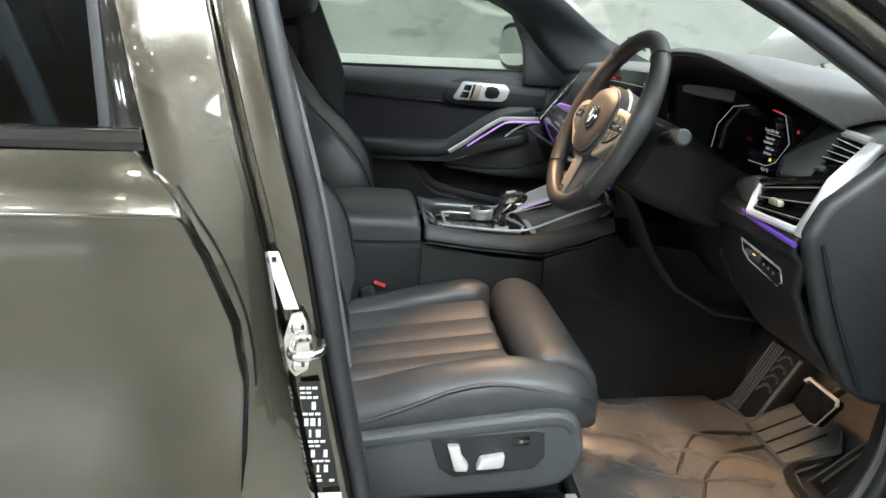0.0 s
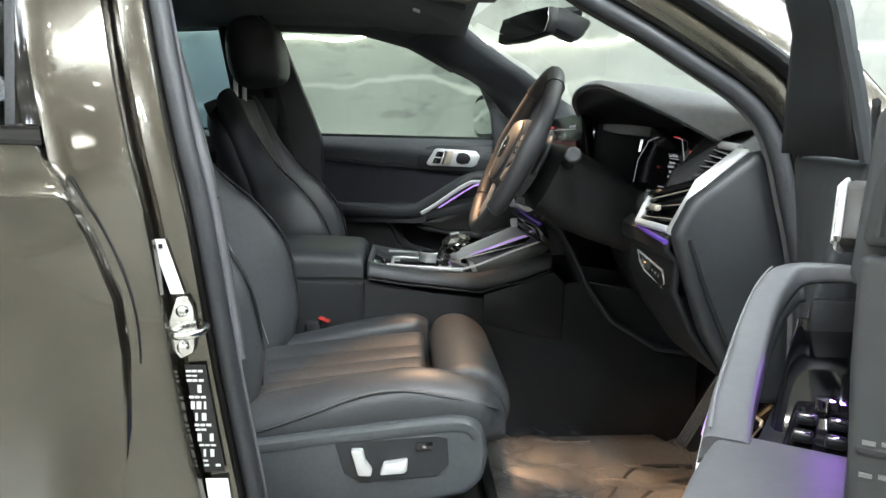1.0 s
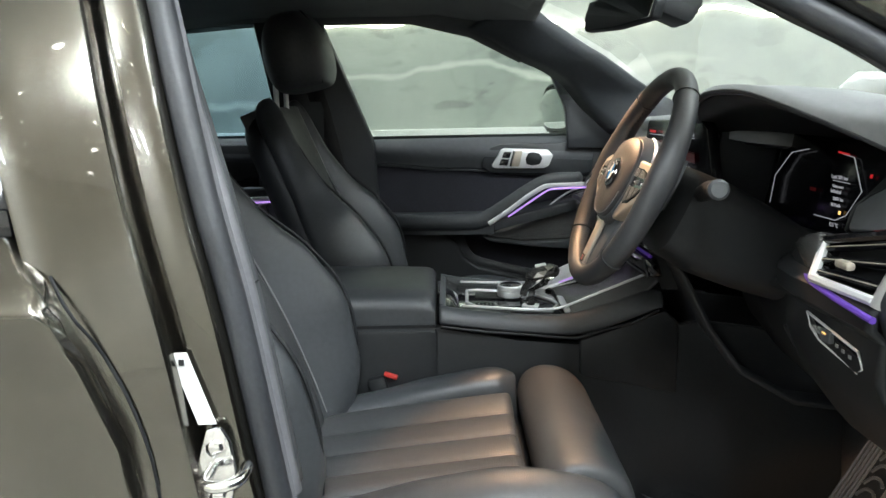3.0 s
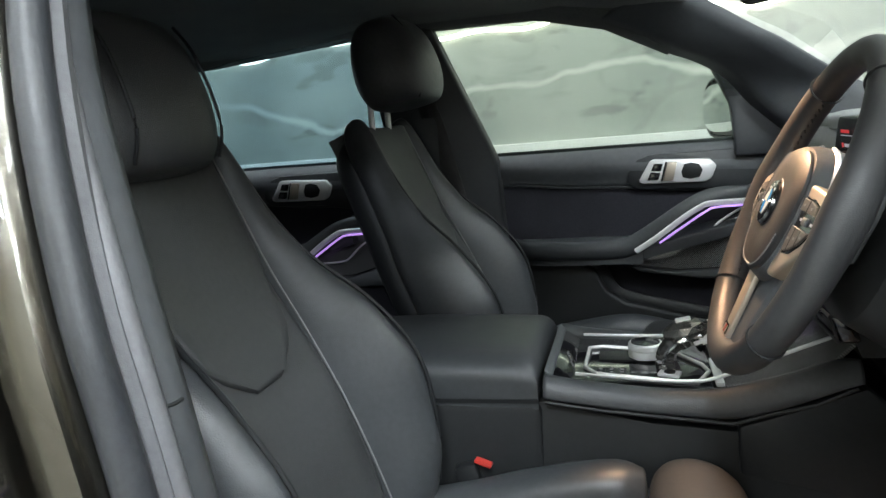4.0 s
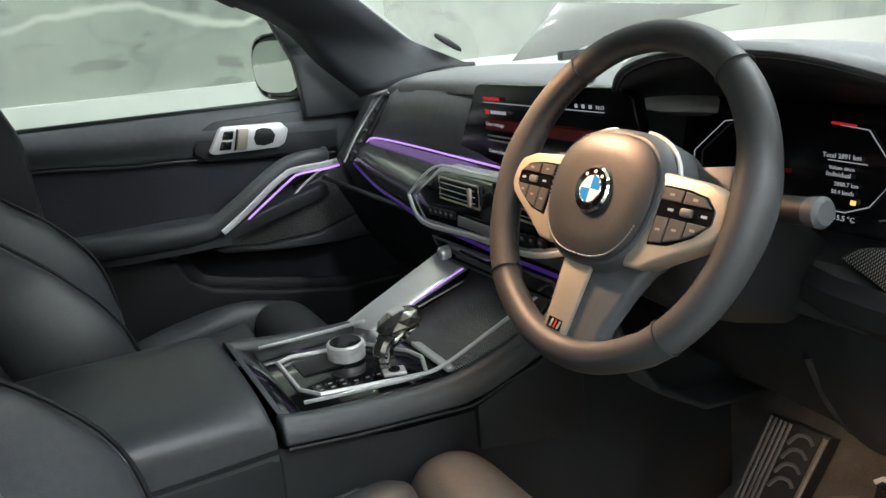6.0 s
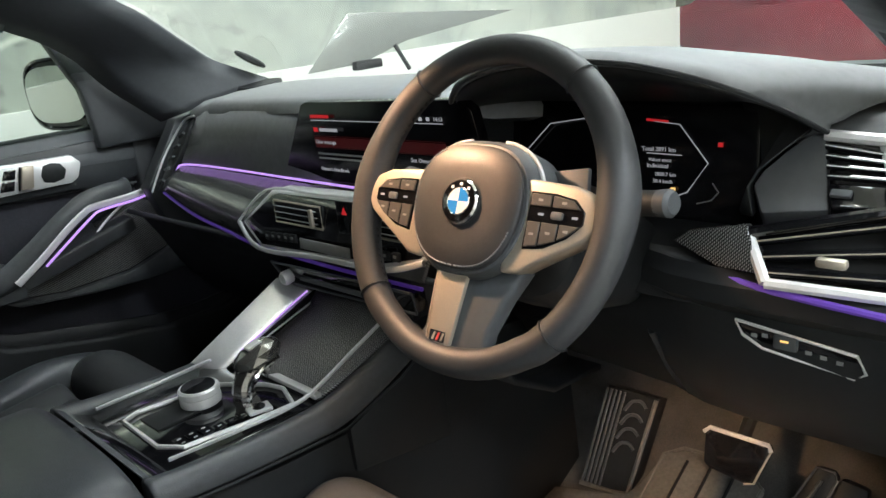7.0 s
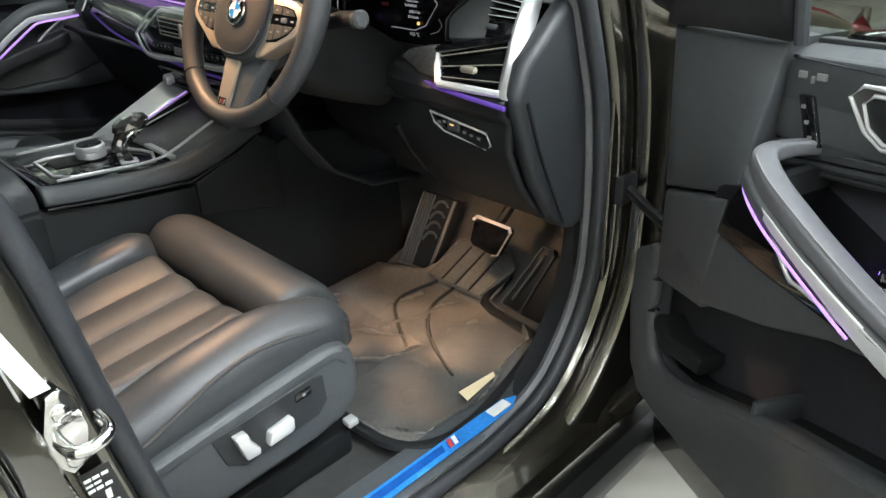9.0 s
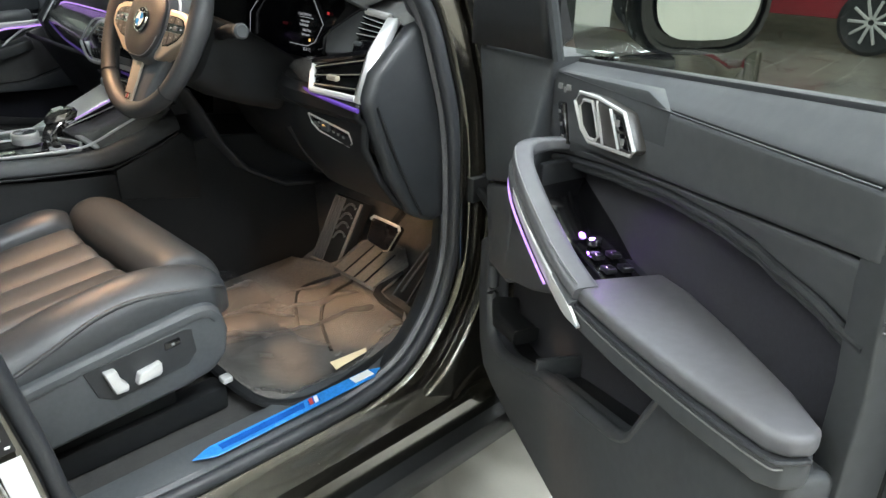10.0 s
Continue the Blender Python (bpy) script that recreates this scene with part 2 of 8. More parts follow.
def marble(name, base, dark, pale, rough):
    """Cloudy plaster with long pale veins and short dark streaks beside them."""
    mat = concrete(name, base, dark, rough, 0.12, 1.5, 2.0)
    nt, b = mat.node_tree, mat.node_tree.nodes["Principled BSDF"]
    ground = b.inputs["Base Color"].links[0].from_socket
    co, sep = nt.nodes.new("ShaderNodeTexCoord"), nt.nodes.new("ShaderNodeSeparateXYZ")
    nt.links.new(co.outputs["Object"], sep.inputs[0])

    def math_node(op, a, c=None, d=None):
        n = nt.nodes.new("ShaderNodeMath")
        n.operation = op
        for k, v in enumerate((a, c, d)):
            if v is None:
                continue
            if isinstance(v, (int, float)):
                n.inputs[k].default_value = v
            else:
                nt.links.new(v, n.inputs[k])
        return n.outputs[0]

    def noise_node(scale, detail, stretch=(1, 1, 1)):
        mp, n = nt.nodes.new("ShaderNodeMapping"), nt.nodes.new("ShaderNodeTexNoise")
        mp.inputs["Scale"].default_value = stretch
        n.inputs["Scale"].default_value, n.inputs["Detail"].default_value = scale, detail
        nt.links.new(co.outputs["Object"], mp.inputs["Vector"])
        nt.links.new(mp.outputs["Vector"], n.inputs["Vector"])
        return n.outputs["Fac"]

    def ramp_node(x, lo, hi, to_lo=0.0, to_hi=1.0):
        n = nt.nodes.new("ShaderNodeMapRange")
        for k, v in (("From Min", lo), ("From Max", hi), ("To Min", to_lo), ("To Max", to_hi)):
            n.inputs[k].default_value = v
        nt.links.new(x, n.inputs["Value"])
        return n.outputs["Result"]

    def mix_node(fac, a, colour):
        n = nt.nodes.new("ShaderNodeMixRGB")
        nt.links.new(fac, n.inputs["Fac"])
        nt.links.new(a, n.inputs[1])
        n.inputs[2].default_value = (*colour, 1)
        return n.outputs["Color"]

    wave = math_node("ADD", sep.outputs["Z"], math_node("MULTIPLY", noise_node(0.8, 5), 0.9))
    dist = math_node("PINGPONG", wave, 0.31)
    vein = math_node("MULTIPLY", ramp_node(dist, 0.02, 0.004), ramp_node(noise_node(0.9, 2), 0.35, 0.6))
    streak = math_node("MULTIPLY", ramp_node(noise_node(4.2, 9, (1, 1, 2.2)), 0.57, 0.62), ramp_node(noise_node(0.7, 2), 0.4, 0.62))
    clouds = ramp_node(noise_node(1.3, 7), 0.5, 0.72, 0.0, 0.55)
    out = mix_node(math_node("MULTIPLY", streak, 0.5), ground, tuple(0.42 * v for v in dark))
    out = mix_node(clouds, out, tuple(0.5 * (u + v) for u, v in zip(base, pale)))
    out = mix_node(math_node("MULTIPLY", vein, 0.85), out, pale)
    nt.links.new(out, b.inputs["Base Color"])
    return mat


WALL = marble("veined_plaster", (0.42, 0.445, 0.405), (0.27, 0.3, 0.285), (0.74, 0.75, 0.69), 0.4)
WALL_UNSEEN = concrete("unseen_wall_plaster", (0.74, 0.71, 0.64), (0.62, 0.6, 0.55), 0.6, 0.1)
WALL_PALE = concrete("pale_plaster", (0.72, 0.7, 0.57), (0.6, 0.59, 0.48), 0.6, 0.12)
GROUND = concrete("polished_concrete", (0.31, 0.297, 0.26), (0.24, 0.23, 0.205), 0.14, 0.2)
CEILING = concrete("pale_ceiling", (0.84, 0.82, 0.76), (0.78, 0.76, 0.7), 0.7, 0.04)
LED = material("led_diffuser", (0.8, 0.8, 0.8), 0.4, emit=(1.0, 0.98, 0.88), power=9.0)
SPOT = material("spot_lens", (0.8, 0.8, 0.8), 0.4, emit=(1.0, 0.97, 0.9), power=70.0)

# ---- mesh helpers ----
BASE = {}


def thing(name, label, category, at=(0, 0, 0), group="", kind=""):
    ob = new(name)
    ob.location = at
    ob.empty_display_size = 0.05
    BASE[ob] = Vector(at)
    return tagged(ob, label, category, group, kind)


def part(name, bm, mat, parent=None, label="", xf=None, sub=0, sharp=38, thick=0.0, normals=True):
    if xf is not None:
        bmesh.ops.transform(bm, matrix=xf, verts=bm.verts)
    if normals:
        bmesh.ops.recalc_face_normals(bm, faces=bm.faces)
    me = bpy.data.meshes.new(name)
    bm.to_mesh(me)
    bm.free()
    me.materials.append(mat)
    me.shade_smooth()
    if not sub:
        me.set_sharp_from_angle(angle=radians(sharp))
    ob = new(name, me)
    if parent is not None:
        ob.parent = parent
        ob.matrix_parent_inverse = Matrix.Translation(-BASE.get(parent, Vector()))
    if thick:
        mod = ob.modifiers.new("thickness", "SOLIDIFY")
        mod.thickness, mod.offset = thick, 0
    if sub:
        mod = ob.modifiers.new("smooth", "SUBSURF")
        mod.levels = mod.render_levels = sub
    return tagged(ob, label)


def grid(rows, closed_u=False, closed_v=False, cap=False):
    """A surface through rows of points; closed_v joins each row's ends, closed_u the first and last row."""
    bm = bmesh.new()
    vs = [[bm.verts.new(p) for p in row] for row in rows]
    nr, nc = len(vs), len(vs[0])
    for i in range(nr if closed_u else nr - 1):
        for j in range(nc if closed_v else nc - 1):
            bm.faces.new((vs[i][j], vs[i][(j + 1) % nc], vs[(i + 1) % nr][(j + 1) % nc], vs[(i + 1) % nr][j]))
    if cap:
        bm.faces.new(vs[0])
        bm.faces.new(vs[-1])
    return bm


def bevelled(bm, width, segments=3, angle=30):
    if width > 0:
        bmesh.ops.recalc_face_normals(bm, faces=bm.faces)
        edges = [e for e in bm.edges if len(e.link_faces) == 2 and e.calc_face_angle(0) > radians(angle)]
        bmesh.ops.bevel(bm, geom=edges, offset=width, segments=segments, affect="EDGES", profile=0.5, clamp_overlap=True)
    return bm


def box(c, s, b=0.0, seg=2, rot=None):
    bm = bmesh.new()
    bmesh.ops.create_cube(bm, size=1)
    bmesh.ops.scale(bm, vec=s, verts=bm.verts)
    bevelled(bm, b, seg)
    m = Matrix.Translation(c) @ (rot or Matrix())
    bmesh.ops.transform(bm, matrix=m, verts=bm.verts)
    return bm


def prism(poly, vec, b=0.0, seg=2):
    """A solid: the polygon swept along vec."""
    bm = bmesh.new()
    lo = [bm.verts.new(p) for p in poly]
    hi = [bm.verts.new(Vector(p) + Vector(vec)) for p in poly]
    bm.faces.new(lo)
    bm.faces.new(hi)
    n = len(lo)
    for i in range(n):
        bm.faces.new((lo[i], lo[(i + 1) % n], hi[(i + 1) % n], hi[i]))
    return bevelled(bm, b, seg)


def spline(pts, k=6, closed=False):
    """A smooth line through points."""
    p = [Vector(q) for q in pts]
    n, out = len(p), []
    for i in range(n if closed else n - 1):
        if closed:
            a, b, c, d = p[(i - 1) % n], p[i], p[(i + 1) % n], p[(i + 2) % n]
        else:
            a, b, c, d = p[max(i - 1, 0)], p[i], p[i + 1], p[min(i + 2, n - 1)]
        for j in range(k):
            t = j / k
            out.append(0.5 * (2 * b + (c - a) * t + (2 * a - 5 * b + 4 * c - d) * t * t + (3 * b - a - 3 * c + d) * t**3))
    if not closed:
        out.append(p[-1])
    return out


def tube(path, r, n=8, closed=False, up=(0, 0, 1), flat=1.0):
    """A bar along a path. r: a radius or one for each point; flat: its thickness across 'up' over that along it."""
    path = [Vector(q) for q in path]
    m, rows = len(path), []
    for i, q in enumerate(path):
        if closed:
            d = path[(i + 1) % m] - path[i - 1]
        else:
            d = path[min(i + 1, m - 1)] - path[max(i - 1, 0)]
        d.normalize()
        side = d.cross(Vector(up))
        if side.length < 1e-4:
            side = d.cross(Vector((1, 0.1, 0)))
        side.normalize()
        top = side.cross(d).normalized()
        rr = r[i] if isinstance(r, (list, tuple)) else r
        rows.append([q + rr * (flat * math.cos(a) * side + math.sin(a) * top) for a in (2 * math.pi * k / n for k in range(n))])
    return grid(rows, closed_u=closed, closed_v=True, cap=not closed)


def strap(path, widths, heights, power=0.45, n=16, up=(0, 0, 1)):
    """A bar of rounded rectangular section along a path, with one width and height for each point."""
    path = [Vector(q) for q in path]
    m, rows = len(path), []
    for i, q in enumerate(path):
        d = (path[min(i + 1, m - 1)] - path[max(i - 1, 0)]).normalized()
        side = d.cross(Vector(up)).normalized()
        top = side.cross(d).normalized()
        w, h = curve_at(widths, i / (m - 1)) / 2, curve_at(heights, i / (m - 1)) / 2
        row = []
        for k in range(n):
            c, v = math.cos(2 * math.pi * (k + 0.5) / n), math.sin(2 * math.pi * (k + 0.5) / n)
            row.append(q + side * w * math.copysign(abs(c) ** power, c) + top * h * math.copysign(abs(v) ** power, v))
        rows.append(row)
    return grid(rows, closed_v=True, cap=True)


def lathe(profile, c, axis=(0, 0, 1), n=32, cap=True):
    """Profile of (radius, height along axis) turned round the axis through c."""
    q = Vector((0, 0, 1)).rotation_difference(Vector(axis).normalized()).to_matrix()
    rows = [[Vector(c) + q @ Vector((r * math.cos(a), r * math.sin(a), h)) for a in (2 * math.pi * k / n for k in range(n))] for r, h in profile]
    return grid(rows, closed_v=True, cap=cap)


def pad(fn, normal, depth, lu, lv, e=0.012, nu=10, nv=10):
    """An upholstered patch: fn(a, b) for a, b in 0..1, with rolled edges e wide and the given depth below."""
    nrm = Vector(normal).normalized() if not callable(normal) else None

    def steps(length, n):
        near = [0, 0.12 * e / length, 0.45 * e / length, min(e / length, 0.3)]
        a0 = near[-1]
        return near + [a0 + (1 - 2 * a0) * k / n for k in range(1, n)] + [1 - v for v in reversed(near)]

    def drop(d):
        x = max(0.0, 1 - d / e)
        return e * (1 - math.sqrt(max(0, 1 - x * x)))

    us, vs = steps(lu, nu), steps(lv, nv)
    top, low = [], []
    for a in us:
        rt, rl = [], []
        for b in vs:
            p = Vector(fn(a, b))
            nn = nrm or Vector(normal(a, b)).normalized()
            da, db = drop(min(a, 1 - a) * lu), drop(min(b, 1 - b) * lv)
            rt.append(p - nn * min(e, math.hypot(da, db)))
            rl.append(p - nn * depth)
        top.append(rt)
        low.append(rl)
    bm = bmesh.new()
    tv, lw = [[bm.verts.new(p) for p in r] for r in top], [[bm.verts.new(p) for p in r] for r in low]
    ni, nj = len(us), len(vs)
    for i in range(ni - 1):
        for j in range(nj - 1):
            bm.faces.new((tv[i][j], tv[i][j + 1], tv[i + 1][j + 1], tv[i + 1][j]))
            bm.faces.new((lw[i][j], lw[i + 1][j], lw[i + 1][j + 1], lw[i][j + 1]))
    for i in range(ni - 1):
        for j in (0, nj - 1):
            bm.faces.new((tv[i][j], tv[i + 1][j], lw[i + 1][j], lw[i][j]))
    for j in range(nj - 1):
        for i in (0, ni - 1):
            bm.faces.new((tv[i][j], tv[i][j + 1], lw[i][j + 1], lw[i][j]))
    return bm


def lerp(a, b, t):
    return a + (b - a) * t


def curve_at(keys, x):
    """Value at x on a smooth line through (x, value) keys."""
    if x <= keys[0][0]:
        return keys[0][1]
    for (x0, v0), (x1, v1) in zip(keys, keys[1:]):
        if x <= x1:
            t = (x - x0) / (x1 - x0)
            return lerp(v0, v1, t * t * (3 - 2 * t))
    return keys[-1][1]


def quad_fn(p00, p10, p01, p11):
    """Bilinear patch over four corners, a along the first pair."""
    p00, p10, p01, p11 = map(Vector, (p00, p10, p01, p11))
    return lambda a, b: (p00 * (1 - a) + p10 * a) * (1 - b) + (p01 * (1 - a) + p11 * a) * b


def letters(text, size, m, mat, parent, name="lettering"):
    """Words as a thin mesh, in the plane of the pose m."""
    cu = bpy.data.curves.new(name, "FONT")
    cu.body, cu.size, cu.extrude, cu.resolution_u = text, size, 0.0003, 2
    ob = bpy.data.objects.new(name, cu)
    scene.collection.objects.link(ob)
    dg = bpy.context.evaluated_depsgraph_get()
    me = bpy.data.meshes.new_from_object(ob.evaluated_get(dg))
    scene.collection.objects.unlink(ob)
    bpy.data.objects.remove(ob)
    me.transform(m)
    me.materials.clear()
    me.materials.append(mat)
    out = new(name, me)
    out.parent = parent
    out.matrix_parent_inverse = Matrix.Translation(-BASE.get(parent, Vector()))
    return out

# ---- the hall ----
def slab(name, c, s, mat, label):
    return tagged(part(name, box(c, s), mat, label=label), label, name.split("_")[0], kind="structure")


slab("floor", (4, 0.5, -0.1), (18.4, 13.4, 0.2), GROUND, "polished pale grey concrete showroom floor")
slab("ceiling", (4, 0.5, 3.6), (18.4, 13.4, 0.2), CEILING, "pale showroom ceiling with recessed spots")
slab("wall_left", (0.0, 2.5, 1.75), (10.0, 0.2, 3.5), WALL, "cream veined plaster wall beside the car")
slab("wall_far_left", (9.0, 7.1, 1.75), (8.4, 0.2, 3.5), WALL_PALE, "plain pale wall at the far side")
slab("wall_front", (13.1, 0.5, 1.75), (0.2, 13.0, 3.5), WALL_PALE, "plain pale wall ahead of the car")
# unseen wall, kept pale so the olive pillar has brightness to reflect
slab("wall_right", (4, -6.1, 1.75), (18.0, 0.2, 3.5), WALL_UNSEEN, "unseen plain pale wall behind the open door")
slab("wall_rear", (-5.1, -1.8, 1.75), (0.2, 8.4, 3.5), WALL_PALE, "plain pale wall behind the car")
tagged(part("dado", box((0.0, 2.385, 0.583), (10.0, 0.03, 1.166), 0.004), WHITE), "white smooth dado along the plaster wall", "dado", kind="structure")

# wavy light line along the plaster wall
rope = thing("led_strip", "thin wavy white led strip on the plaster wall", "light strip", (0, 2.395, 1.6))
pts = [(-4 + 0.05 * i, 2.39, 1.6 + 0.018 * math.sin(i * 0.31) + 0.012 * math.sin(i * 0.83 + 1)) for i in range(170)]
part("strip", tube(pts, 0.008, 6), LED, rope)

spots = []
for i in range(14):
    for j in range(8):
        sx, sy = -4.2 + 0.95 * i, -5.4 + 0.95 * j
        if sy > 2.2 and sx < 5.2:
            continue
        if not spots:
            spot_lamp = thing("ceiling_spot", "small round recessed white ceiling spot", "ceiling spot", (sx, sy, 3.5), "ceiling spots")
            part("housing", lathe([(0.075, 0), (0.075, -0.02), (0.055, -0.024), (0.055, -0.01)], (sx, sy, 3.5), n=20), WHITE, spot_lamp)
            part("lens", lathe([(0.053, -0.012), (0.053, -0.018)], (sx, sy, 3.5), n=20), SPOT, spot_lamp)
            spots.append(spot_lamp)
        else:
            spots.append(copy_thing(spots[0], pose(sx, sy, 3.5)))

# unseen long panel fittings, added as bodies for the area lamps
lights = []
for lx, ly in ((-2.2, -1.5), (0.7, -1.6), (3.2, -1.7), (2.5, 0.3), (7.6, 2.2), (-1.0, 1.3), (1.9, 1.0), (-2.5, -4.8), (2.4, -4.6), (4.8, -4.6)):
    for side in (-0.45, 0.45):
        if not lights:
            dl = thing("unseen_panel_light", "unseen long white panel light added over the hall", "ceiling light", (lx + side, ly, 3.12), "ceiling panel lights")
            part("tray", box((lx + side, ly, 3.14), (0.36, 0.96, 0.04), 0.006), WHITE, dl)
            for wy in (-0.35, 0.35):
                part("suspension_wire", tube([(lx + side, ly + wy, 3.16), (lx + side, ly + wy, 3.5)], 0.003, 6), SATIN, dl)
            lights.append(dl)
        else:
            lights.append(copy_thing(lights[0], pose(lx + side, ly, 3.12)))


# ---- the red car far ahead ----
def far_car(name, label, at, mat):
    car = thing(name, label, "car", at)
    ax, ay, _ = at
    prof = [(-2.2, 0.35), (-2.25, 0.75), (-2.1, 0.95), (-1.5, 1.05), (-0.8, 1.42), (0.4, 1.46), (1.1, 1.08), (2.0, 0.92), (2.25, 0.7), (2.2, 0.32)]
    rows = []
    for k, (w, lift) in enumerate(((-0.9, 0.0), (-0.86, 1.0), (0.0, 1.02), (0.86, 1.0), (0.9, 0.0))):
        rows.append([(ax + w * (0.86 if z > 1.1 else 1), ay + y, z if lift else min(z, 0.98)) for y, z in prof])
    part("body", bevelled(grid(rows), 0.03, 2, 25), mat, car)
    flank = [(y, min(z, 0.99)) for y, z in prof if z < 1.1]
    for sx in (-0.9, 0.86):
        part("side_panel", prism([(ax + sx, ay + y, z) for y, z in flank], (0.04, 0, 0), 0.01), mat, car)
    part("window", prism([(ax - 0.80, ay - 1.3, 1.1), (ax - 0.785, ay - 0.75, 1.36), (ax - 0.785, ay + 0.38, 1.38), (ax - 0.80, ay + 0.9, 1.1)], (-0.03, 0, 0), 0.004), SCREEN, car, "dark tinted side window")
    for wy in (-1.4, 1.42):
        tyre = part("wheel", lathe([(0.2, 0.0), (0.3, -0.02), (0.34, 0.0), (0.345, 0.1), (0.34, 0.2), (0.2, 0.22)], (ax - 0.94, ay + wy, 0.345), (1, 0, 0), 36), RUBBER, car, "black tyre on a silver rim")
        rim = bmesh.new()
        for s in range(10):
            a = 2 * math.pi * s / 10
            spoke = box((0, 0.13, 0), (0.02, 0.2, 0.03), 0.004, 1)
            bmesh.ops.transform(spoke, matrix=Matrix.Translation((ax - 0.95, ay + wy, 0.345)) @ Matrix.Rotation(a, 4, "X"), verts=spoke.verts)
            me = bpy.data.meshes.new("tmp")
            spoke.to_mesh(me)
            spoke.free()
            rim.from_mesh(me)
            bpy.data.meshes.remove(me)
        part("rim", rim, SATIN, tyre)
    return car


far_car("red_car", "dark red car parked on the showroom floor", (9.6, 3.0, 0), RED_PAINT)

# ---- the car's body ----
car = thing("car", "olive metallic coupe suv with its driver door open", "car", (0.4, 0.75, 0))
RING = [(0.45, -0.03, 0.472), (0.30, -0.03, 0.474), (0.165, -0.03, 0.488), (0.108, -0.03, 0.55), (0.088, -0.03, 0.664), (0.058, -0.03, 0.836), (0.027, -0.03, 1.041), (0.0, -0.02, 1.16), (-0.034, 0.015, 1.31), (-0.07, 0.085, 1.45), (-0.035, 0.125, 1.51), (0.08, 0.14, 1.525), (0.24, 0.125, 1.497), (0.40, 0.085, 1.43), (0.55, 0.04, 1.352), (0.68, 0.005, 1.272), (0.785, -0.02, 1.19), (0.832, -0.03, 1.06), (0.858, -0.03, 0.95), (0.866, -0.03, 0.82), (0.858, -0.03, 0.69), (0.815, -0.03, 0.59), (0.73, -0.03, 0.505), (0.60, -0.03, 0.474)]
ring = spline(RING, 5, True)
RC = Vector((0.42, 0, 0.95))


def pillar_share(q):
    """1 along the front pillar and roof edge, 0 along the sill and centre pillar."""
    return curve_at(((1.1, 0.0), (1.24, 1.0)), q.z) * curve_at(((-0.02, 0.0), (0.1, 1.0)), q.x)


def outward(line, i):
    """The way out of the door opening at point i of an open line."""
    d = line[min(i + 1, len(line) - 1)] - line[max(i - 1, 0)]
    n = Vector((d.z, 0, -d.x)).normalized()
    return n if n.dot(Vector((line[i].x - RC.x, 0, line[i].z - RC.z))) > 0 else -n


def ring_band(points, offsets):
    """Rings round a closed line: each offset is (outwards in the side plane, inboard y)."""
    rows = []
    m = len(points)
    for out, dy in offsets:
        row = []
        for i, q in enumerate(points):
            wide = curve_at(((0.5, 0.42), (0.62, 1.0)), q.z) if out > 0.06 else 1.0
            d = points[(i + 1) % m] - points[i - 1]
            nrm = Vector((d.z, 0, -d.x)).normalized()
            if nrm.dot(Vector((q.x - RC.x, 0, q.z - RC.z))) < 0:
                nrm = -nrm
            lean = 1.25 * max(0.0, out - 0.062) * pillar_share(q)
            row.append(q + nrm * (0.06 + (out - 0.06) * wide if out > 0.06 else out) + Vector((0, dy + lean, 0)))
        rows.append(row)
    return grid(rows, closed_v=True)


seal = part("door_seal", tube(ring, 0.0135, 10, True, (0, 1, 0)), RUBBER, car, "black rubber door seal")
part("seal_lip", tube([q + Vector((0, 0.021, 0)) for q in ring], 0.011, 8, True, (0, 1, 0)), SEAL, seal)
part("seal_flange", ring_band(ring, [(-0.004, 0.03), (0.012, 0.012), (0.016, -0.006), (0.02, -0.012)]), SEAL, seal)
side_frame = part("side_frame", ring_band(ring, [(0.012, -0.006), (0.015, -0.018), (0.018, -0.022), (0.044, -0.028), (0.047, -0.027), (0.0485, -0.012), (0.055, -0.012), (0.0565, -0.046), (0.059, -0.051), (0.066, -0.054), (0.09, -0.062), (0.115, -0.071), (0.138, -0.079), (0.145, -0.079), (0.148, -0.072), (0.15, -0.05)]), OLIVE, car, "glossy olive painted door frame")
upper = [q for q in ring[45:85] if pillar_share(q) > 0.3]
rows = []
for out, dy in ((0.046, -0.02), (0.0475, -0.046), (0.052, -0.052), (0.058, -0.053), (0.064, -0.049), (0.067, -0.03)):
    rows.append([q + outward(upper, i) * out + Vector((0, dy, 0)) for i, q in enumerate(upper)])
part("frame_gasket", grid(rows), PLASTIC_DARK, side_frame, "black rubber gasket along the pillar")
part("inner_trim", ring_band(ring, [(0.0, 0.03), (0.006, 0.04), (0.008, 0.055), (0.02, 0.08)]), SOFT_DARK, car, "dark inner pillar trim")

# second bead and cover strip along the centre pillar
pl = spline([(0.058, -0.03, 0.836), (0.027, -0.03, 1.041), (0.0, -0.02, 1.16), (-0.046, 0.015, 1.31), (-0.088, 0.075, 1.44)], 6)
part("inner_bead", tube([q + Vector((0.005, 0.032, 0.002)) for q in pl], 0.0095, 10), SEAL, seal)
strip = part("pillar_strip", grid([[q + Vector((dx, dy, 0.003)) for q in pl] for dx, dy in ((0.002, 0.036), (0.005, 0.042), (0.008, 0.05), (0.008, 0.062), (-0.006, 0.085))]), SOFT, car, "grey pillar cover edge", thick=0.004)
part("joint", tube([pl[7] + Vector((dx, dy, 0)) for dx, dy in ((0.004, 0.038), (0.0075, 0.042), (0.0105, 0.05), (0.0105, 0.058))], 0.0016, 6), PLASTIC_DARK, strip)

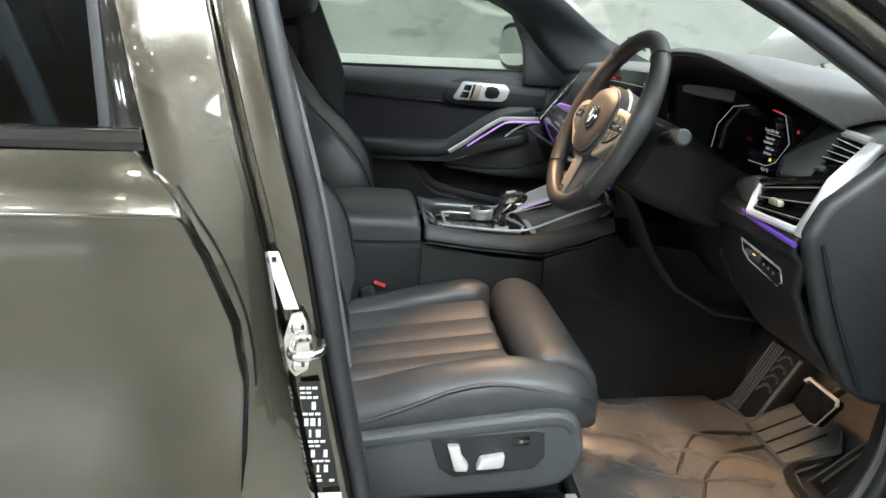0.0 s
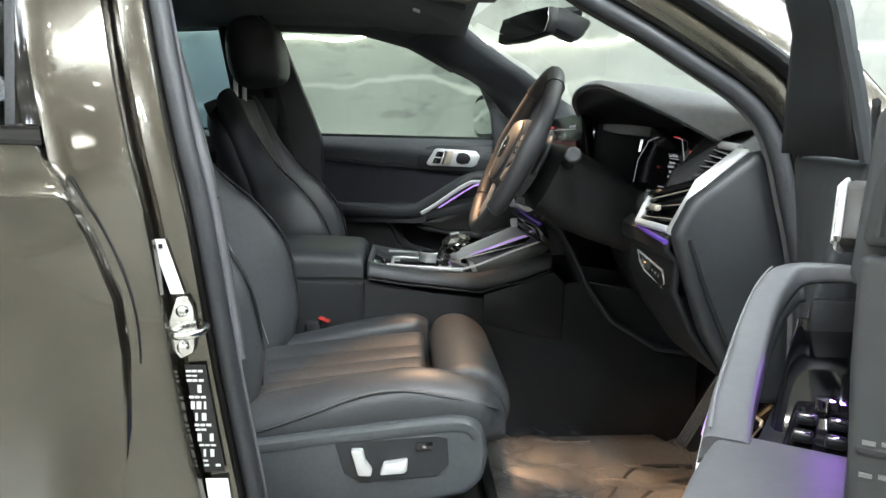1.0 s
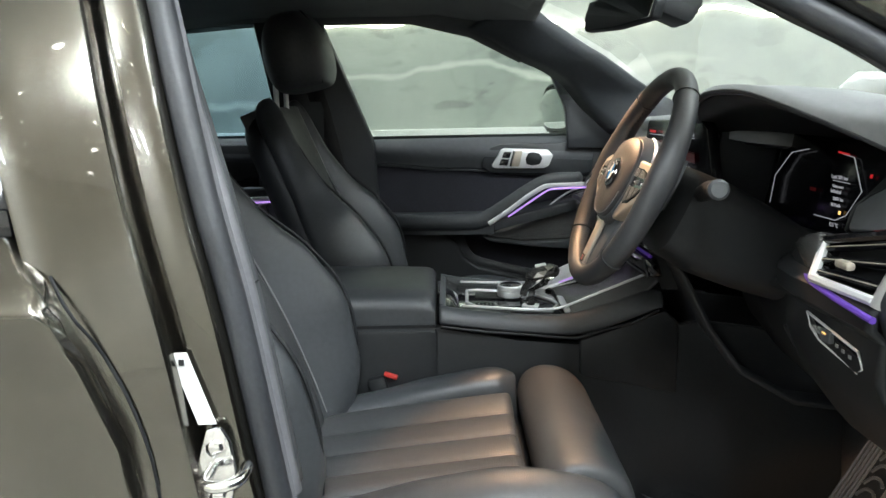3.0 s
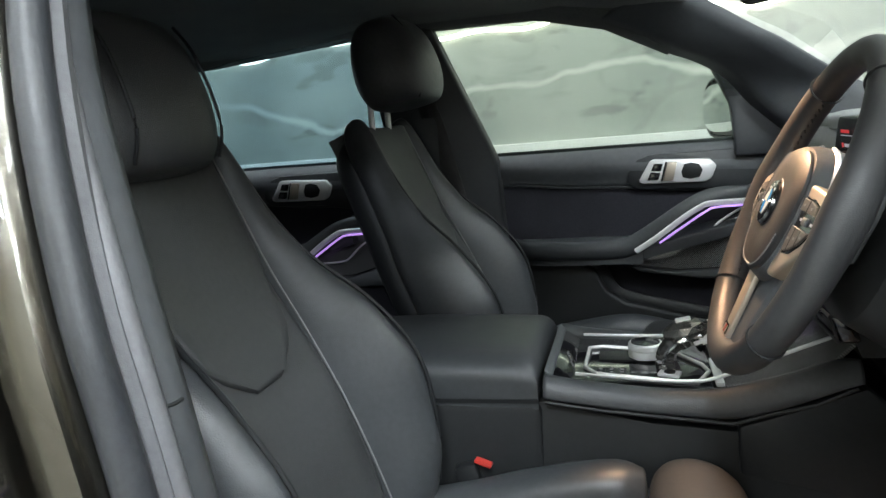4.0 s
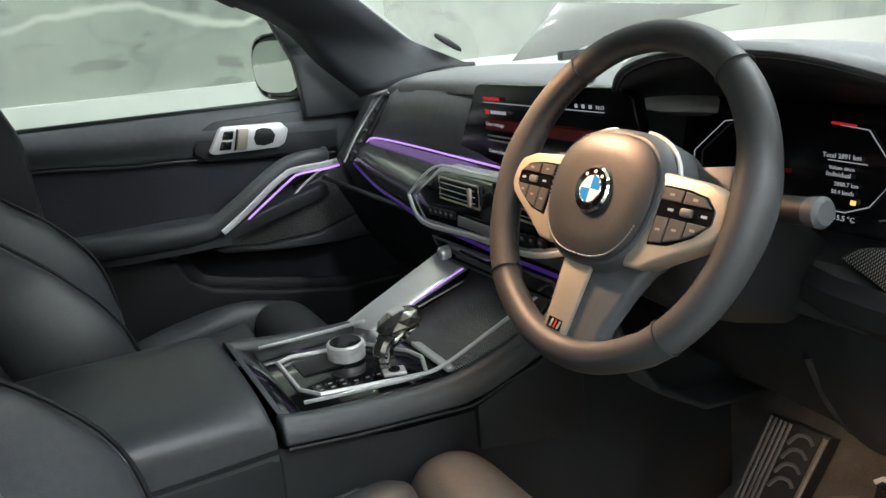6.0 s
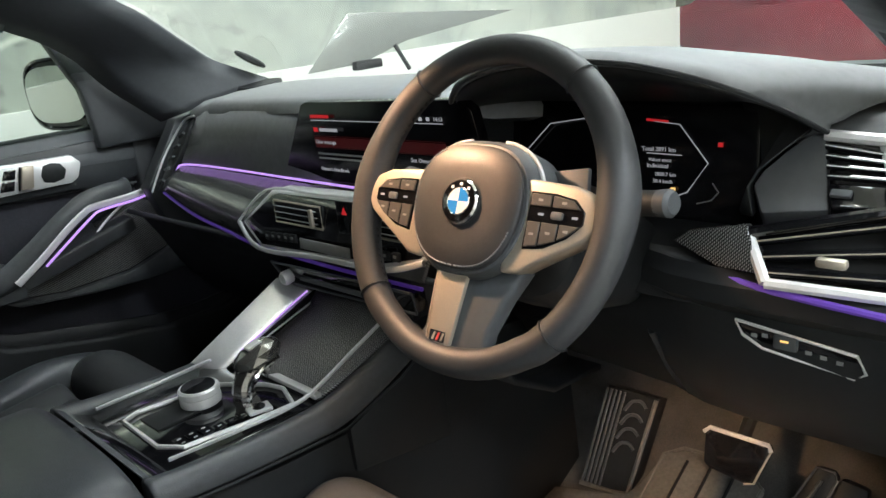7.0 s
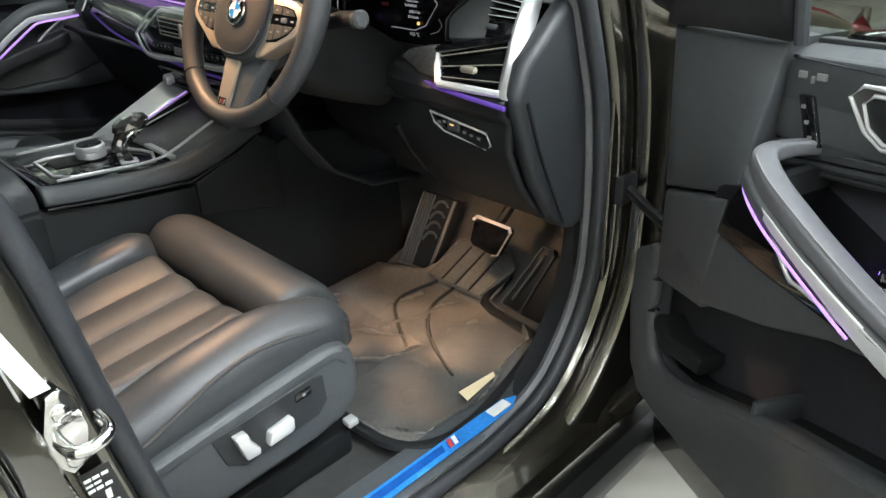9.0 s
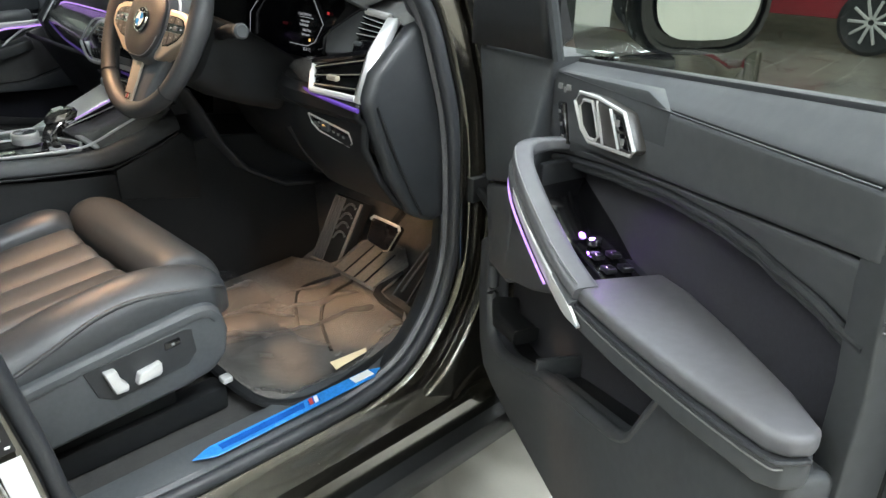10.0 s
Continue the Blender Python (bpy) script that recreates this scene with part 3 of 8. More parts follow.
# rocker panel under the sill and lower black skirt
part("rocker_panel", grid([[(x, y, z) for x in (-1.2, -0.4, 0.1, 0.5, 0.8, 1.05)] for y, z in ((0.03, 0.485), (-0.02, 0.478), (-0.042, 0.462), (-0.07, 0.452), (-0.105, 0.44), (-0.118, 0.42), (-0.112, 0.36))]), OLIVE, car, "olive painted sill")
part("side_skirt", grid([[(x, y, z) for x in (-1.2, -0.4, 0.1, 0.5, 0.8, 1.05)] for y, z in ((-0.112, 0.36), (-0.14, 0.352), (-0.146, 0.335), (-0.13, 0.28), (-0.09, 0.25), (0.1, 0.25))]), PLASTIC_DARK, car, "black plastic side skirt")
part("sill_trim", prism([(0.13, -0.018, 0.483), (0.76, -0.018, 0.483), (0.76, 0.055, 0.494), (0.13, 0.055, 0.494)], (0, 0, -0.03), 0.006), PLASTIC, car, "black sill trim")

# rear door: outer skin, belt trim, dark glass
rear = thing("rear_door", "closed olive rear side door with dark window", "car door", (-0.5, -0.1, 0.3))
EDGE = [(0.36, -0.09), (0.55, -0.075), (0.74, -0.052), (0.89, -0.043), (0.95, -0.05), (1.002, -0.068), (1.055, -0.088), (1.087, -0.103), (1.135, -0.152)]


def skin_y(z):
    return curve_at([(0.3, -0.085), (0.42, -0.078), (0.55, -0.09), (0.75, -0.112), (0.9, -0.126), (0.95, -0.128), (1.03, -0.131), (1.068, -0.143), (1.078, -0.146), (1.084, -0.143), (1.135, -0.088)], z)


rows = []
for z in [0.36, 0.42, 0.5, 0.6, 0.7, 0.8, 0.88, 0.95, 1.0, 1.03, 1.05, 1.068, 1.076, 1.0785, 1.083, 1.1, 1.115, 1.135]:
    xf_ = curve_at(EDGE, z)
    row = [(xf_ - 0.012, skin_y(z) + 0.045, z), (xf_ - 0.001, skin_y(z) + 0.012, z), (xf_ - 0.005, skin_y(z) + 0.003, z)]
    row += [(lerp(xf_ - 0.01, -1.25, k / 10), skin_y(z) - 0.012 * math.sin(k / 10 * 3.1), z) for k in range(11)]
    rows.append(row)
part("outer_skin", grid(rows), OLIVE, rear, "glossy olive door skin with a sharp shoulder")
part("door_gap", tube(spline([(curve_at(EDGE, z) + 0.004, skin_y(z) + 0.03, z) for z in (0.38, 0.5, 0.65, 0.8, 0.9, 0.97, 1.03, 1.08, 1.13)], 3), 0.0016, 6), PLASTIC_DARK, rear, "dark shut line")
part("belt_trim", prism([(-0.15, -0.088, 1.134), (-1.2, -0.088, 1.128), (-1.2, -0.088, 1.158), (-0.152, -0.088, 1.16)], (0, 0.02, 0), 0.004), GLOSS, rear, "gloss black window trim")
part("window_post", prism([(-0.148, -0.085, 1.158), (-0.185, -0.085, 1.158), (-0.235, 0.045, 1.47), (-0.198, 0.045, 1.47)], (0, 0.022, 0), 0.004), GLOSS, rear, "gloss black window post")
part("window_channel", prism([(-0.186, -0.078, 1.158), (-0.2, -0.078, 1.158), (-0.25, 0.05, 1.47), (-0.236, 0.05, 1.47)], (0, 0.02, 0), 0.003), RUBBER, rear)
pane = part("window_pane", prism([(-0.19, -0.07, 1.15), (-1.2, -0.07, 1.15), (-1.1, 0.05, 1.44), (-0.24, 0.06, 1.48)], (0, 0.004, 0)), GLASS_CABIN, rear, "glass darkened for the dark cabin behind it")
pane.visible_shadow = False
part("sash_rail", prism([(-0.25, -0.055, 1.155), (-0.275, -0.055, 1.155), (-0.42, 0.06, 1.47), (-0.395, 0.06, 1.47)], (0, 0.012, 0), 0.003), SATIN, rear, "grey sash rail")
part("inner_panel", box((-0.75, -0.02, 0.8), (1.0, 0.06, 0.68), 0.02), SOFT_DARK, rear)

# centre pillar, its inner cover, striker and stickers
part("pillar_core", prism([(0.03, 0.0, 0.48), (-0.16, 0.0, 0.48), (-0.26, 0.09, 1.5), (-0.105, 0.10, 1.5), (-0.03, 0.02, 1.16)], (0, 0.045, 0), 0.01), SOFT_DARK, car, "dark fabric pillar cover")
striker = thing("door_striker", "chrome door striker bolted to the olive pillar", "door striker", (0.0, -0.066, 0.9))
part("plate", prism([(0.022, -0.062, 0.93), (0.026, -0.062, 0.9), (0.02, -0.062, 0.868), (0.004, -0.064, 0.86), (-0.008, -0.065, 0.875), (-0.01, -0.065, 0.91), (0.0, -0.064, 0.942), (0.014, -0.063, 0.945)], (0, -0.008, 0), 0.002), CHROME, striker)
part("bar", tube(spline([(0.0, -0.07, 0.898), (0.004, -0.095, 0.899), (0.022, -0.1, 0.9), (0.036, -0.09, 0.902), (0.036, -0.066, 0.903)], 4), 0.006, 10), CHROME, striker)
for bz in (0.925, 0.876):
    part("bolt", lathe([(0.008, 0), (0.008, 0.004), (0.005, 0.006)], (0.008, -0.071, bz), (0, -1, 0), 12), CHROME, striker)


def sticker(name, label, z0, z1, width, mat, lean, yy=-0.064):
    """A flat label on the pillar face, following its lean."""
    xa, xb = lean(z0), lean(z1)
    st = thing(name, label, "sticker", (xa, yy, z0))
    body = part("film", prism([(xa - width / 2, yy, z0), (xa + width / 2, yy + 0.001, z0), (xb + width / 2, yy + 0.001, z1), (xb - width / 2, yy, z1)], (0, -0.0012, 0)), mat, st)
    return st, body


lean = lambda z: curve_at(((0.6, 0.055), (0.86, 0.02), (1.05, -0.026), (1.2, -0.05)), z)
st, film = sticker("white_sticker", "blank white strip sticker on the olive pillar", 0.946, 1.018, 0.017, WHITE, lean)
part("chip_mark", box((lean(1.01) + 0.002, -0.0665, 1.009), (0.005, 0.001, 0.006)), INK, st)
st, film = sticker("tyre_pressure_sticker", "black tyre pressure sticker with white marks", 0.70, 0.85, 0.027, INK, lean)
marks = random.Random(8)
zz = 0.844
while zz > 0.71:
    h = marks.choice((0.003, 0.004, 0.009, 0.013))
    for dx in ((-0.0085, -0.001, 0.007) if h < 0.005 else (-0.006, 0.004) if marks.random() < 0.7 else (-0.008, 0.0, 0.008)):
        w = 0.0062 if h < 0.005 else marks.choice((0.003, 0.005, 0.006))
        if marks.random() < 0.85:
            part("print_bar", box((lean(zz) + dx, -0.0662, zz - h / 2), (w, 0.001, h * 0.8)), WHITE, film)
    zz -= h + 0.003
st, film = sticker("type_sticker", "white sticker with faint printed lines", 0.61, 0.69, 0.03, WHITE, lean)

# front hinge pillar, wing and bonnet
part("hinge_pillar", prism([(0.87, -0.05, 0.42), (1.02, -0.05, 0.42), (1.04, -0.05, 1.1), (0.86, -0.05, 1.16)], (0, 0.05, 0), 0.01), OLIVE, car, "olive hinge pillar")
rows = []
for x in (0.985, 1.0, 1.1, 1.3, 1.5, 1.7, 1.9, 2.05, 2.15, 2.22):
    top = curve_at(((0.98, 1.10), (1.5, 1.05), (1.9, 0.98), (2.22, 0.86)), x)
    pinch = curve_at(((0.98, 0.0), (1.7, 0.0), (2.22, 0.16)), x)
    rows.append([(x, -0.09 + pinch, 0.4), (x, -0.135 + pinch, 0.6), (x, -0.15 + pinch, 0.8), (x, -0.145 + pinch, 0.95), (x, -0.10 + pinch, top - 0.025), (x, -0.04 + pinch, top), (x, 0.1 + pinch, top + 0.02), (x, 0.75, top + 0.05), (x, 1.4 - pinch, top + 0.02), (x, 1.54 - pinch, top), (x, 1.65 - pinch, 0.8), (x, 1.59 - pinch, 0.4)])
part("wing", grid(rows, cap=False), OLIVE, car, "olive front wing and bonnet")
part("nose", prism([rows[-1][k] for k in range(12)], (0.06, 0, 0), 0.02), OLIVE, car)
part("hinge_cover", tube(spline([(0.90, -0.07, 1.16), (0.95, -0.09, 1.13), (0.985, -0.1, 1.06), (0.985, -0.1, 0.98)], 5), 0.03, 10), OLIVE, car)
check = part("door_check", tube([(0.905, -0.055, 0.84), (0.86, -0.125, 0.835), (0.83, -0.18, 0.83)], 0.009, 8), PLASTIC_DARK, car, "black door check arm")
part("bracket", box((0.905, -0.055, 0.84), (0.05, 0.02, 0.05), 0.005), PLASTIC_DARK, check)
FLAP = [(1.45, 1.9, 1.17), (1.65, 1.9, 1.345), (2.56, 1.9, 1.29), (1.91, 1.9, 1.23), (1.69, 1.9, 1.175)]
raised = part("raised_bonnet_flap", prism(FLAP, (0.01, 0.012, 0.0), 0.003), GREY_PAINT, car, "grey underside of a raised bonnet corner")
part("gas_strut", tube([(1.84, 1.89, 1.22), (1.89, 1.88, 1.13)], 0.008, 8), PLASTIC_DARK, raised)
part("hinge", box((1.70, 1.89, 1.17), (0.12, 0.03, 0.03), 0.006), PLASTIC_DARK, raised)

# rear half of the body: flanks, fastback, tailgate
rows = []
for x, pin, top in ((-1.2, 0.0, 1.52), (-1.5, 0.0, 1.47), (-1.75, 0.01, 1.39), (-2.0, 0.03, 1.27), (-2.25, 0.07, 1.15), (-2.4, 0.14, 1.08)):
    side_ = [(-0.09 + pin, 0.36), (-0.13 + pin, 0.6), (-0.142 + pin, 0.85), (-0.14 + pin, 1.02), (-0.09 + pin, 1.06), (0.0 + pin * 0.5, min(top - 0.04, 1.2)), (0.1 + pin * 0.5, top - 0.03), (0.4, top)]
    rows.append([(x, y_, z_) for y_, z_ in side_] + [(x, 1.5 - y_, z_) for y_, z_ in reversed(side_)])
tail = part("rear_body", grid(rows), OLIVE, car, "olive rear flanks and fastback", thick=0.01)
part("tail_panel", prism([rows[-1][k] for k in range(16)], (-0.05, 0, 0), 0.02), OLIVE, tail)
part("rear_bumper", box((-2.4, 0.75, 0.52), (0.14, 1.4, 0.3), 0.05, 3), PLASTIC_DARK, tail)
for ty in (0.2, 1.3):
    part("tail_lamp", box((-2.445, ty, 0.98), (0.03, 0.34, 0.07), 0.012), RED, tail, "slim red tail lamp")
part("rear_screen", prism([(-1.72, 0.2, 1.405), (-1.72, 1.3, 1.405), (-2.18, 1.25, 1.19), (-2.18, 0.25, 1.19)], (-0.004, 0, 0.012), 0.003), SCREEN, tail, "dark rear screen")
part("far_flank", grid([[(x, 1.5 - skin, z) for x in (-1.2, -0.5, 0.2, 0.99)] for skin, z in ((-0.09, 0.36), (-0.13, 0.6), (-0.145, 0.9), (-0.14, 1.05), (-0.1, 1.13))]), OLIVE, car, "olive far side")

# four wheels that carry the car
for wx, wy in ((1.56, -0.02), (-1.36, -0.02), (1.56, 1.52), (-1.36, 1.52)):
    tyre = part("wheel", lathe([(0.24, -0.13), (0.34, -0.14), (0.372, -0.1), (0.375, 0.1), (0.34, 0.14), (0.24, 0.13)], (wx, wy, 0.375), (0, 1, 0), 40), RUBBER, car, "black tyre")
    part("arch_trim", lathe([(0.395, -0.01), (0.4, -0.03), (0.44, -0.03), (0.445, 0.0)], (wx, wy - 0.14 if wy < 0.5 else wy + 0.14, 0.375), (0, 1 if wy < 0.5 else -1, 0), 40, False), PLASTIC_DARK, tyre)
    part("rim", lathe([(0.24, -0.1), (0.2, -0.06), (0.05, -0.09), (0.0, -0.09)], (wx, wy, 0.375), (0, 1, 0), 30, False), SATIN, tyre)

# roof, headliner and pillars of the far side
PEDGE = [(0.66, 1.43, 1.15), (0.60, 1.455, 1.245), (0.55, 1.445, 1.305), (0.44, 1.41, 1.372), (0.30, 1.39, 1.442), (0.12, 1.375, 1.484), (-0.1, 1.375, 1.488)]
rows = []
for x in (0.47, 0.36, 0.2, 0.0, -0.3, -0.7, -1.1, -1.5):
    zc = curve_at(((-1.6, 1.42), (-1.0, 1.5), (-0.2, 1.545), (0.2, 1.54), (0.47, 1.5)), x)
    rows.append([(x, y, zc - 0.32 * abs((y - 0.75) / 0.75) ** 3 * 0.25 - 0.0) for y in (0.08, 0.2, 0.4, 0.6, 0.75, 0.9, 1.1, 1.3, 1.42)])
part("headliner", grid(rows), HEADLINER, car, "black fabric headliner", thick=0.012)
part("roof_skin", grid([[(x, y, z + 0.06) for x, y, z in r] for r in rows]), OLIVE, car, "olive roof")
part("cant_rail", grid([[(p[0], p[1] + 0.0, p[2]) for p in PEDGE[3:]] + [(-0.5, 1.375, 1.492), (-0.85, 1.385, 1.435), (-1.1, 1.39, 1.38)], [(p[0] + 0.01, p[1] - 0.05, p[2] + 0.05) for p in PEDGE[3:]] + [(-0.5, 1.3, 1.54), (-0.85, 1.3, 1.5), (-1.1, 1.3, 1.46)]]), HEADLINER, car, "black roof rail lining", thick=0.02)
part("roof_edge", grid([[(x, y, z) for x, y, z in ((0.42, 1.415, 1.385), (0.30, 1.4, 1.45), (0.12, 1.385, 1.492), (-0.1, 1.38, 1.498), (-0.5, 1.38, 1.5), (-0.85, 1.39, 1.44), (-1.3, 1.4, 1.33))], [(x, y, z) for x, y, z in ((0.42, 1.46, 1.43), (0.30, 1.43, 1.5), (0.12, 1.41, 1.55), (-0.1, 1.4, 1.58), (-0.5, 1.4, 1.58), (-0.85, 1.4, 1.53), (-1.3, 1.4, 1.45))]]), OLIVE, car, thick=0.01)


def pillar_rows(ymap):
    screen = [(0.96, 1.36, 1.208), (0.83, 1.372, 1.268), (0.755, 1.335, 1.306), (0.66, 1.30, 1.368), (0.607, 1.295, 1.4), (0.53, 1.285, 1.45), (0.462, 1.275, 1.497)]
    side = [(0.70, 1.42, 1.16), (0.62, 1.45, 1.24), (0.565, 1.45, 1.307), (0.50, 1.425, 1.348), (0.44, 1.41, 1.374), (0.36, 1.395, 1.418), (0.28, 1.385, 1.455)]
    mid = [Vector(a).lerp(Vector(b), 0.5) + Vector((-0.018, -0.012, 0.004)) for a, b in zip(screen, side)]
    out = []
    for line in (screen, [Vector(a).lerp(b, 0.45) + Vector((-0.006, -0.006, 0)) for a, b in zip(screen, mid)], mid, [Vector(b).lerp(a, 0.5) + Vector((-0.004, -0.012, 0)) for b, a in zip(side, mid)], side):
        out.append([ymap(Vector(q)) for q in spline(line, 4)])
    return out


far = lambda q: q
near = lambda q: Vector((q.x + 0.05, 1.5 - q.y - 0.045, q.z + 0.012))
a_trim = part("pillar_trim", grid(pillar_rows(far)), PILLAR_SKIN, car, "dark grey front pillar trim", thick=0.008)
part("airbag_tag", prism([(0.505, 1.343, 1.425), (0.54, 1.34, 1.40), (0.536, 1.335, 1.392), (0.5, 1.338, 1.417)], (-0.003, -0.005, 0), 0.001), PLASTIC, a_trim, "small grey tag")
near_rows = [[(0.40, 0.105, 1.44), (0.547, 0.048, 1.34), (0.68, 0.022, 1.268), (0.79, 0.004, 1.2), (0.85, -0.004, 1.15)], [(0.41, 0.135, 1.45), (0.53, 0.078, 1.362), (0.645, 0.052, 1.298), (0.76, 0.04, 1.236), (0.86, 0.03, 1.176)], [(0.44, 0.165, 1.462), (0.53, 0.112, 1.385), (0.634, 0.086, 1.31), (0.75, 0.08, 1.262), (0.90, 0.072, 1.198)]]
part("pillar_trim", grid([spline(r, 4) for r in near_rows]), SOFT_DARK, car, "dark front pillar trim", thick=0.008)
screen_glass = part("windscreen", grid([[(1.02 - 0.10 * abs((y - 0.75) / 0.65) ** 2.5, y, 1.205 + 0.0 * y) for y in (0.1, 0.25, 0.5, 0.75, 1.0, 1.25, 1.4)], [(0.76 - 0.09 * abs((y - 0.75) / 0.65) ** 2.5, y, 1.385) for y in (0.13, 0.27, 0.5, 0.75, 1.0, 1.23, 1.36)], [(0.52 - 0.07 * abs((y - 0.75) / 0.6) ** 2.5, y, 1.51) for y in (0.17, 0.3, 0.5, 0.75, 1.0, 1.2, 1.33)]]), WINDSCREEN, car, "clear windscreen")
screen_glass.visible_shadow = False
disc = thing("licence_disc_holder", "dark oval disc holder stuck on the windscreen", "disc holder", (0.9, 1.346, 1.262))
part("disc", lathe([(0.036, 0), (0.036, 0.003), (0.0, 0.003)], (0.895, 1.345, 1.262), (0.57, -0.12, 0.82), 28, False), PLASTIC, disc)
visor = thing("sun_visor", "black folded sun visor with a pale label", "sun visor", (0.33, 1.1, 1.51))
part("flap", box((0.36, 1.1, 1.508), (0.17, 0.36, 0.018), 0.008, 3, Matrix.Rotation(radians(14), 4, "Y")), HEADLINER, visor)
part("label", box((0.318, 1.1, 1.506), (0.02, 0.055, 0.002), 0, 1, Matrix.Rotation(radians(14), 4, "Y")), WHITE, visor)
roof_lamp = thing("overhead_console", "black overhead console with a warm reading lamp", "reading lamp", (0.44, 0.75, 1.5))
part("housing", box((0.43, 0.75, 1.5), (0.16, 0.18, 0.03), 0.01, 3), PLASTIC_DARK, roof_lamp)
part("lamp_lens", box((0.42, 0.74, 1.482), (0.04, 0.06, 0.006), 0.002), AMBER, roof_lamp)

# mirror under the windscreen
mirror = thing("rear_view_mirror", "black rear-view mirror on the windscreen", "mirror", (0.62, 0.75, 1.42))
RM = Matrix.Translation((0.565, 0.75, 1.42)) @ Matrix.Rotation(radians(20), 4, "Z") @ Matrix.Rotation(radians(10), 4, "Y")
shape = [(0, 0.118, -0.028), (0, 0.125, 0.0), (0, 0.115, 0.032), (0, 0.0, 0.036), (0, -0.115, 0.032), (0, -0.125, 0), (0, -0.118, -0.028), (0, 0, -0.034)]
part("shell", prism(shape, (0.022, 0, 0), 0.006), PLASTIC_DARK, mirror, xf=RM)
MIRROR = material("mirror_glass", (0.85, 0.88, 0.88), 0.02, metal=1.0)
part("reflector", prism([(-0.001, y * 0.94, z * 0.9) for _, y, z in shape], (-0.002, 0, 0)), MIRROR, mirror, "mirror glass", xf=RM)
part("stem", tube([(0.59, 0.75, 1.43), (0.64, 0.75, 1.45), (0.70, 0.75, 1.46)], 0.012, 8), PLASTIC_DARK, mirror)
part("sensor_cover", prism([(0.64, 0.71, 1.465), (0.72, 0.70, 1.43), (0.72, 0.80, 1.43), (0.64, 0.79, 1.465)], (-0.03, 0, -0.045), 0.012), PLASTIC_DARK, mirror)

# floor, firewall, rear of the cabin
part("floor_pan", prism([(1.0, 0.0, 0.46), (1.0, 1.5, 0.46), (-1.4, 1.5, 0.46), (-1.4, 0.0, 0.46)], (0, 0, -0.06)), CARPET, car, "black floor carpet")
toe = part("toe_board", prism([(0.9, 0.0, 0.461), (1.01, 0.0, 0.5), (1.17, 0.0, 0.64), (1.2, 0.0, 0.9), (1.3, 0, 0.9), (1.3, 0.0, 0.4), (0.9, 0, 0.4)], (0, 1.5, 0)), FLOOR_CARPET, car, "grey-brown toe board carpet")
part("firewall", box((1.22, 0.75, 1.0), (0.05, 1.5, 0.36)), PLASTIC_DARK, car)
part("rear_wall", box((-1.45, 0.75, 0.95), (0.05, 1.5, 1.0)), CARPET, car)
part("kick_panel", prism([(0.80, -0.012, 0.48), (0.86, -0.012, 0.62), (0.865, -0.012, 0.78), (1.05, -0.012, 0.78), (1.05, -0.012, 0.46)], (0, 0.03, 0), 0.008), PLASTIC_DARK, car, "dark footwell side trim")
rear_seat = thing("rear_bench", "black leather rear bench", "car seat", (-0.95, 0.75, 0.46))
part("cushion", box((-0.85, 0.75, 0.66), (0.5, 1.3, 0.2), 0.05, 4), LEATHER, rear_seat)
part("backrest", box((-1.15, 0.75, 0.95), (0.16, 1.3, 0.55), 0.05, 4, Matrix.Rotation(radians(-18), 4, "Y")), LEATHER, rear_seat)


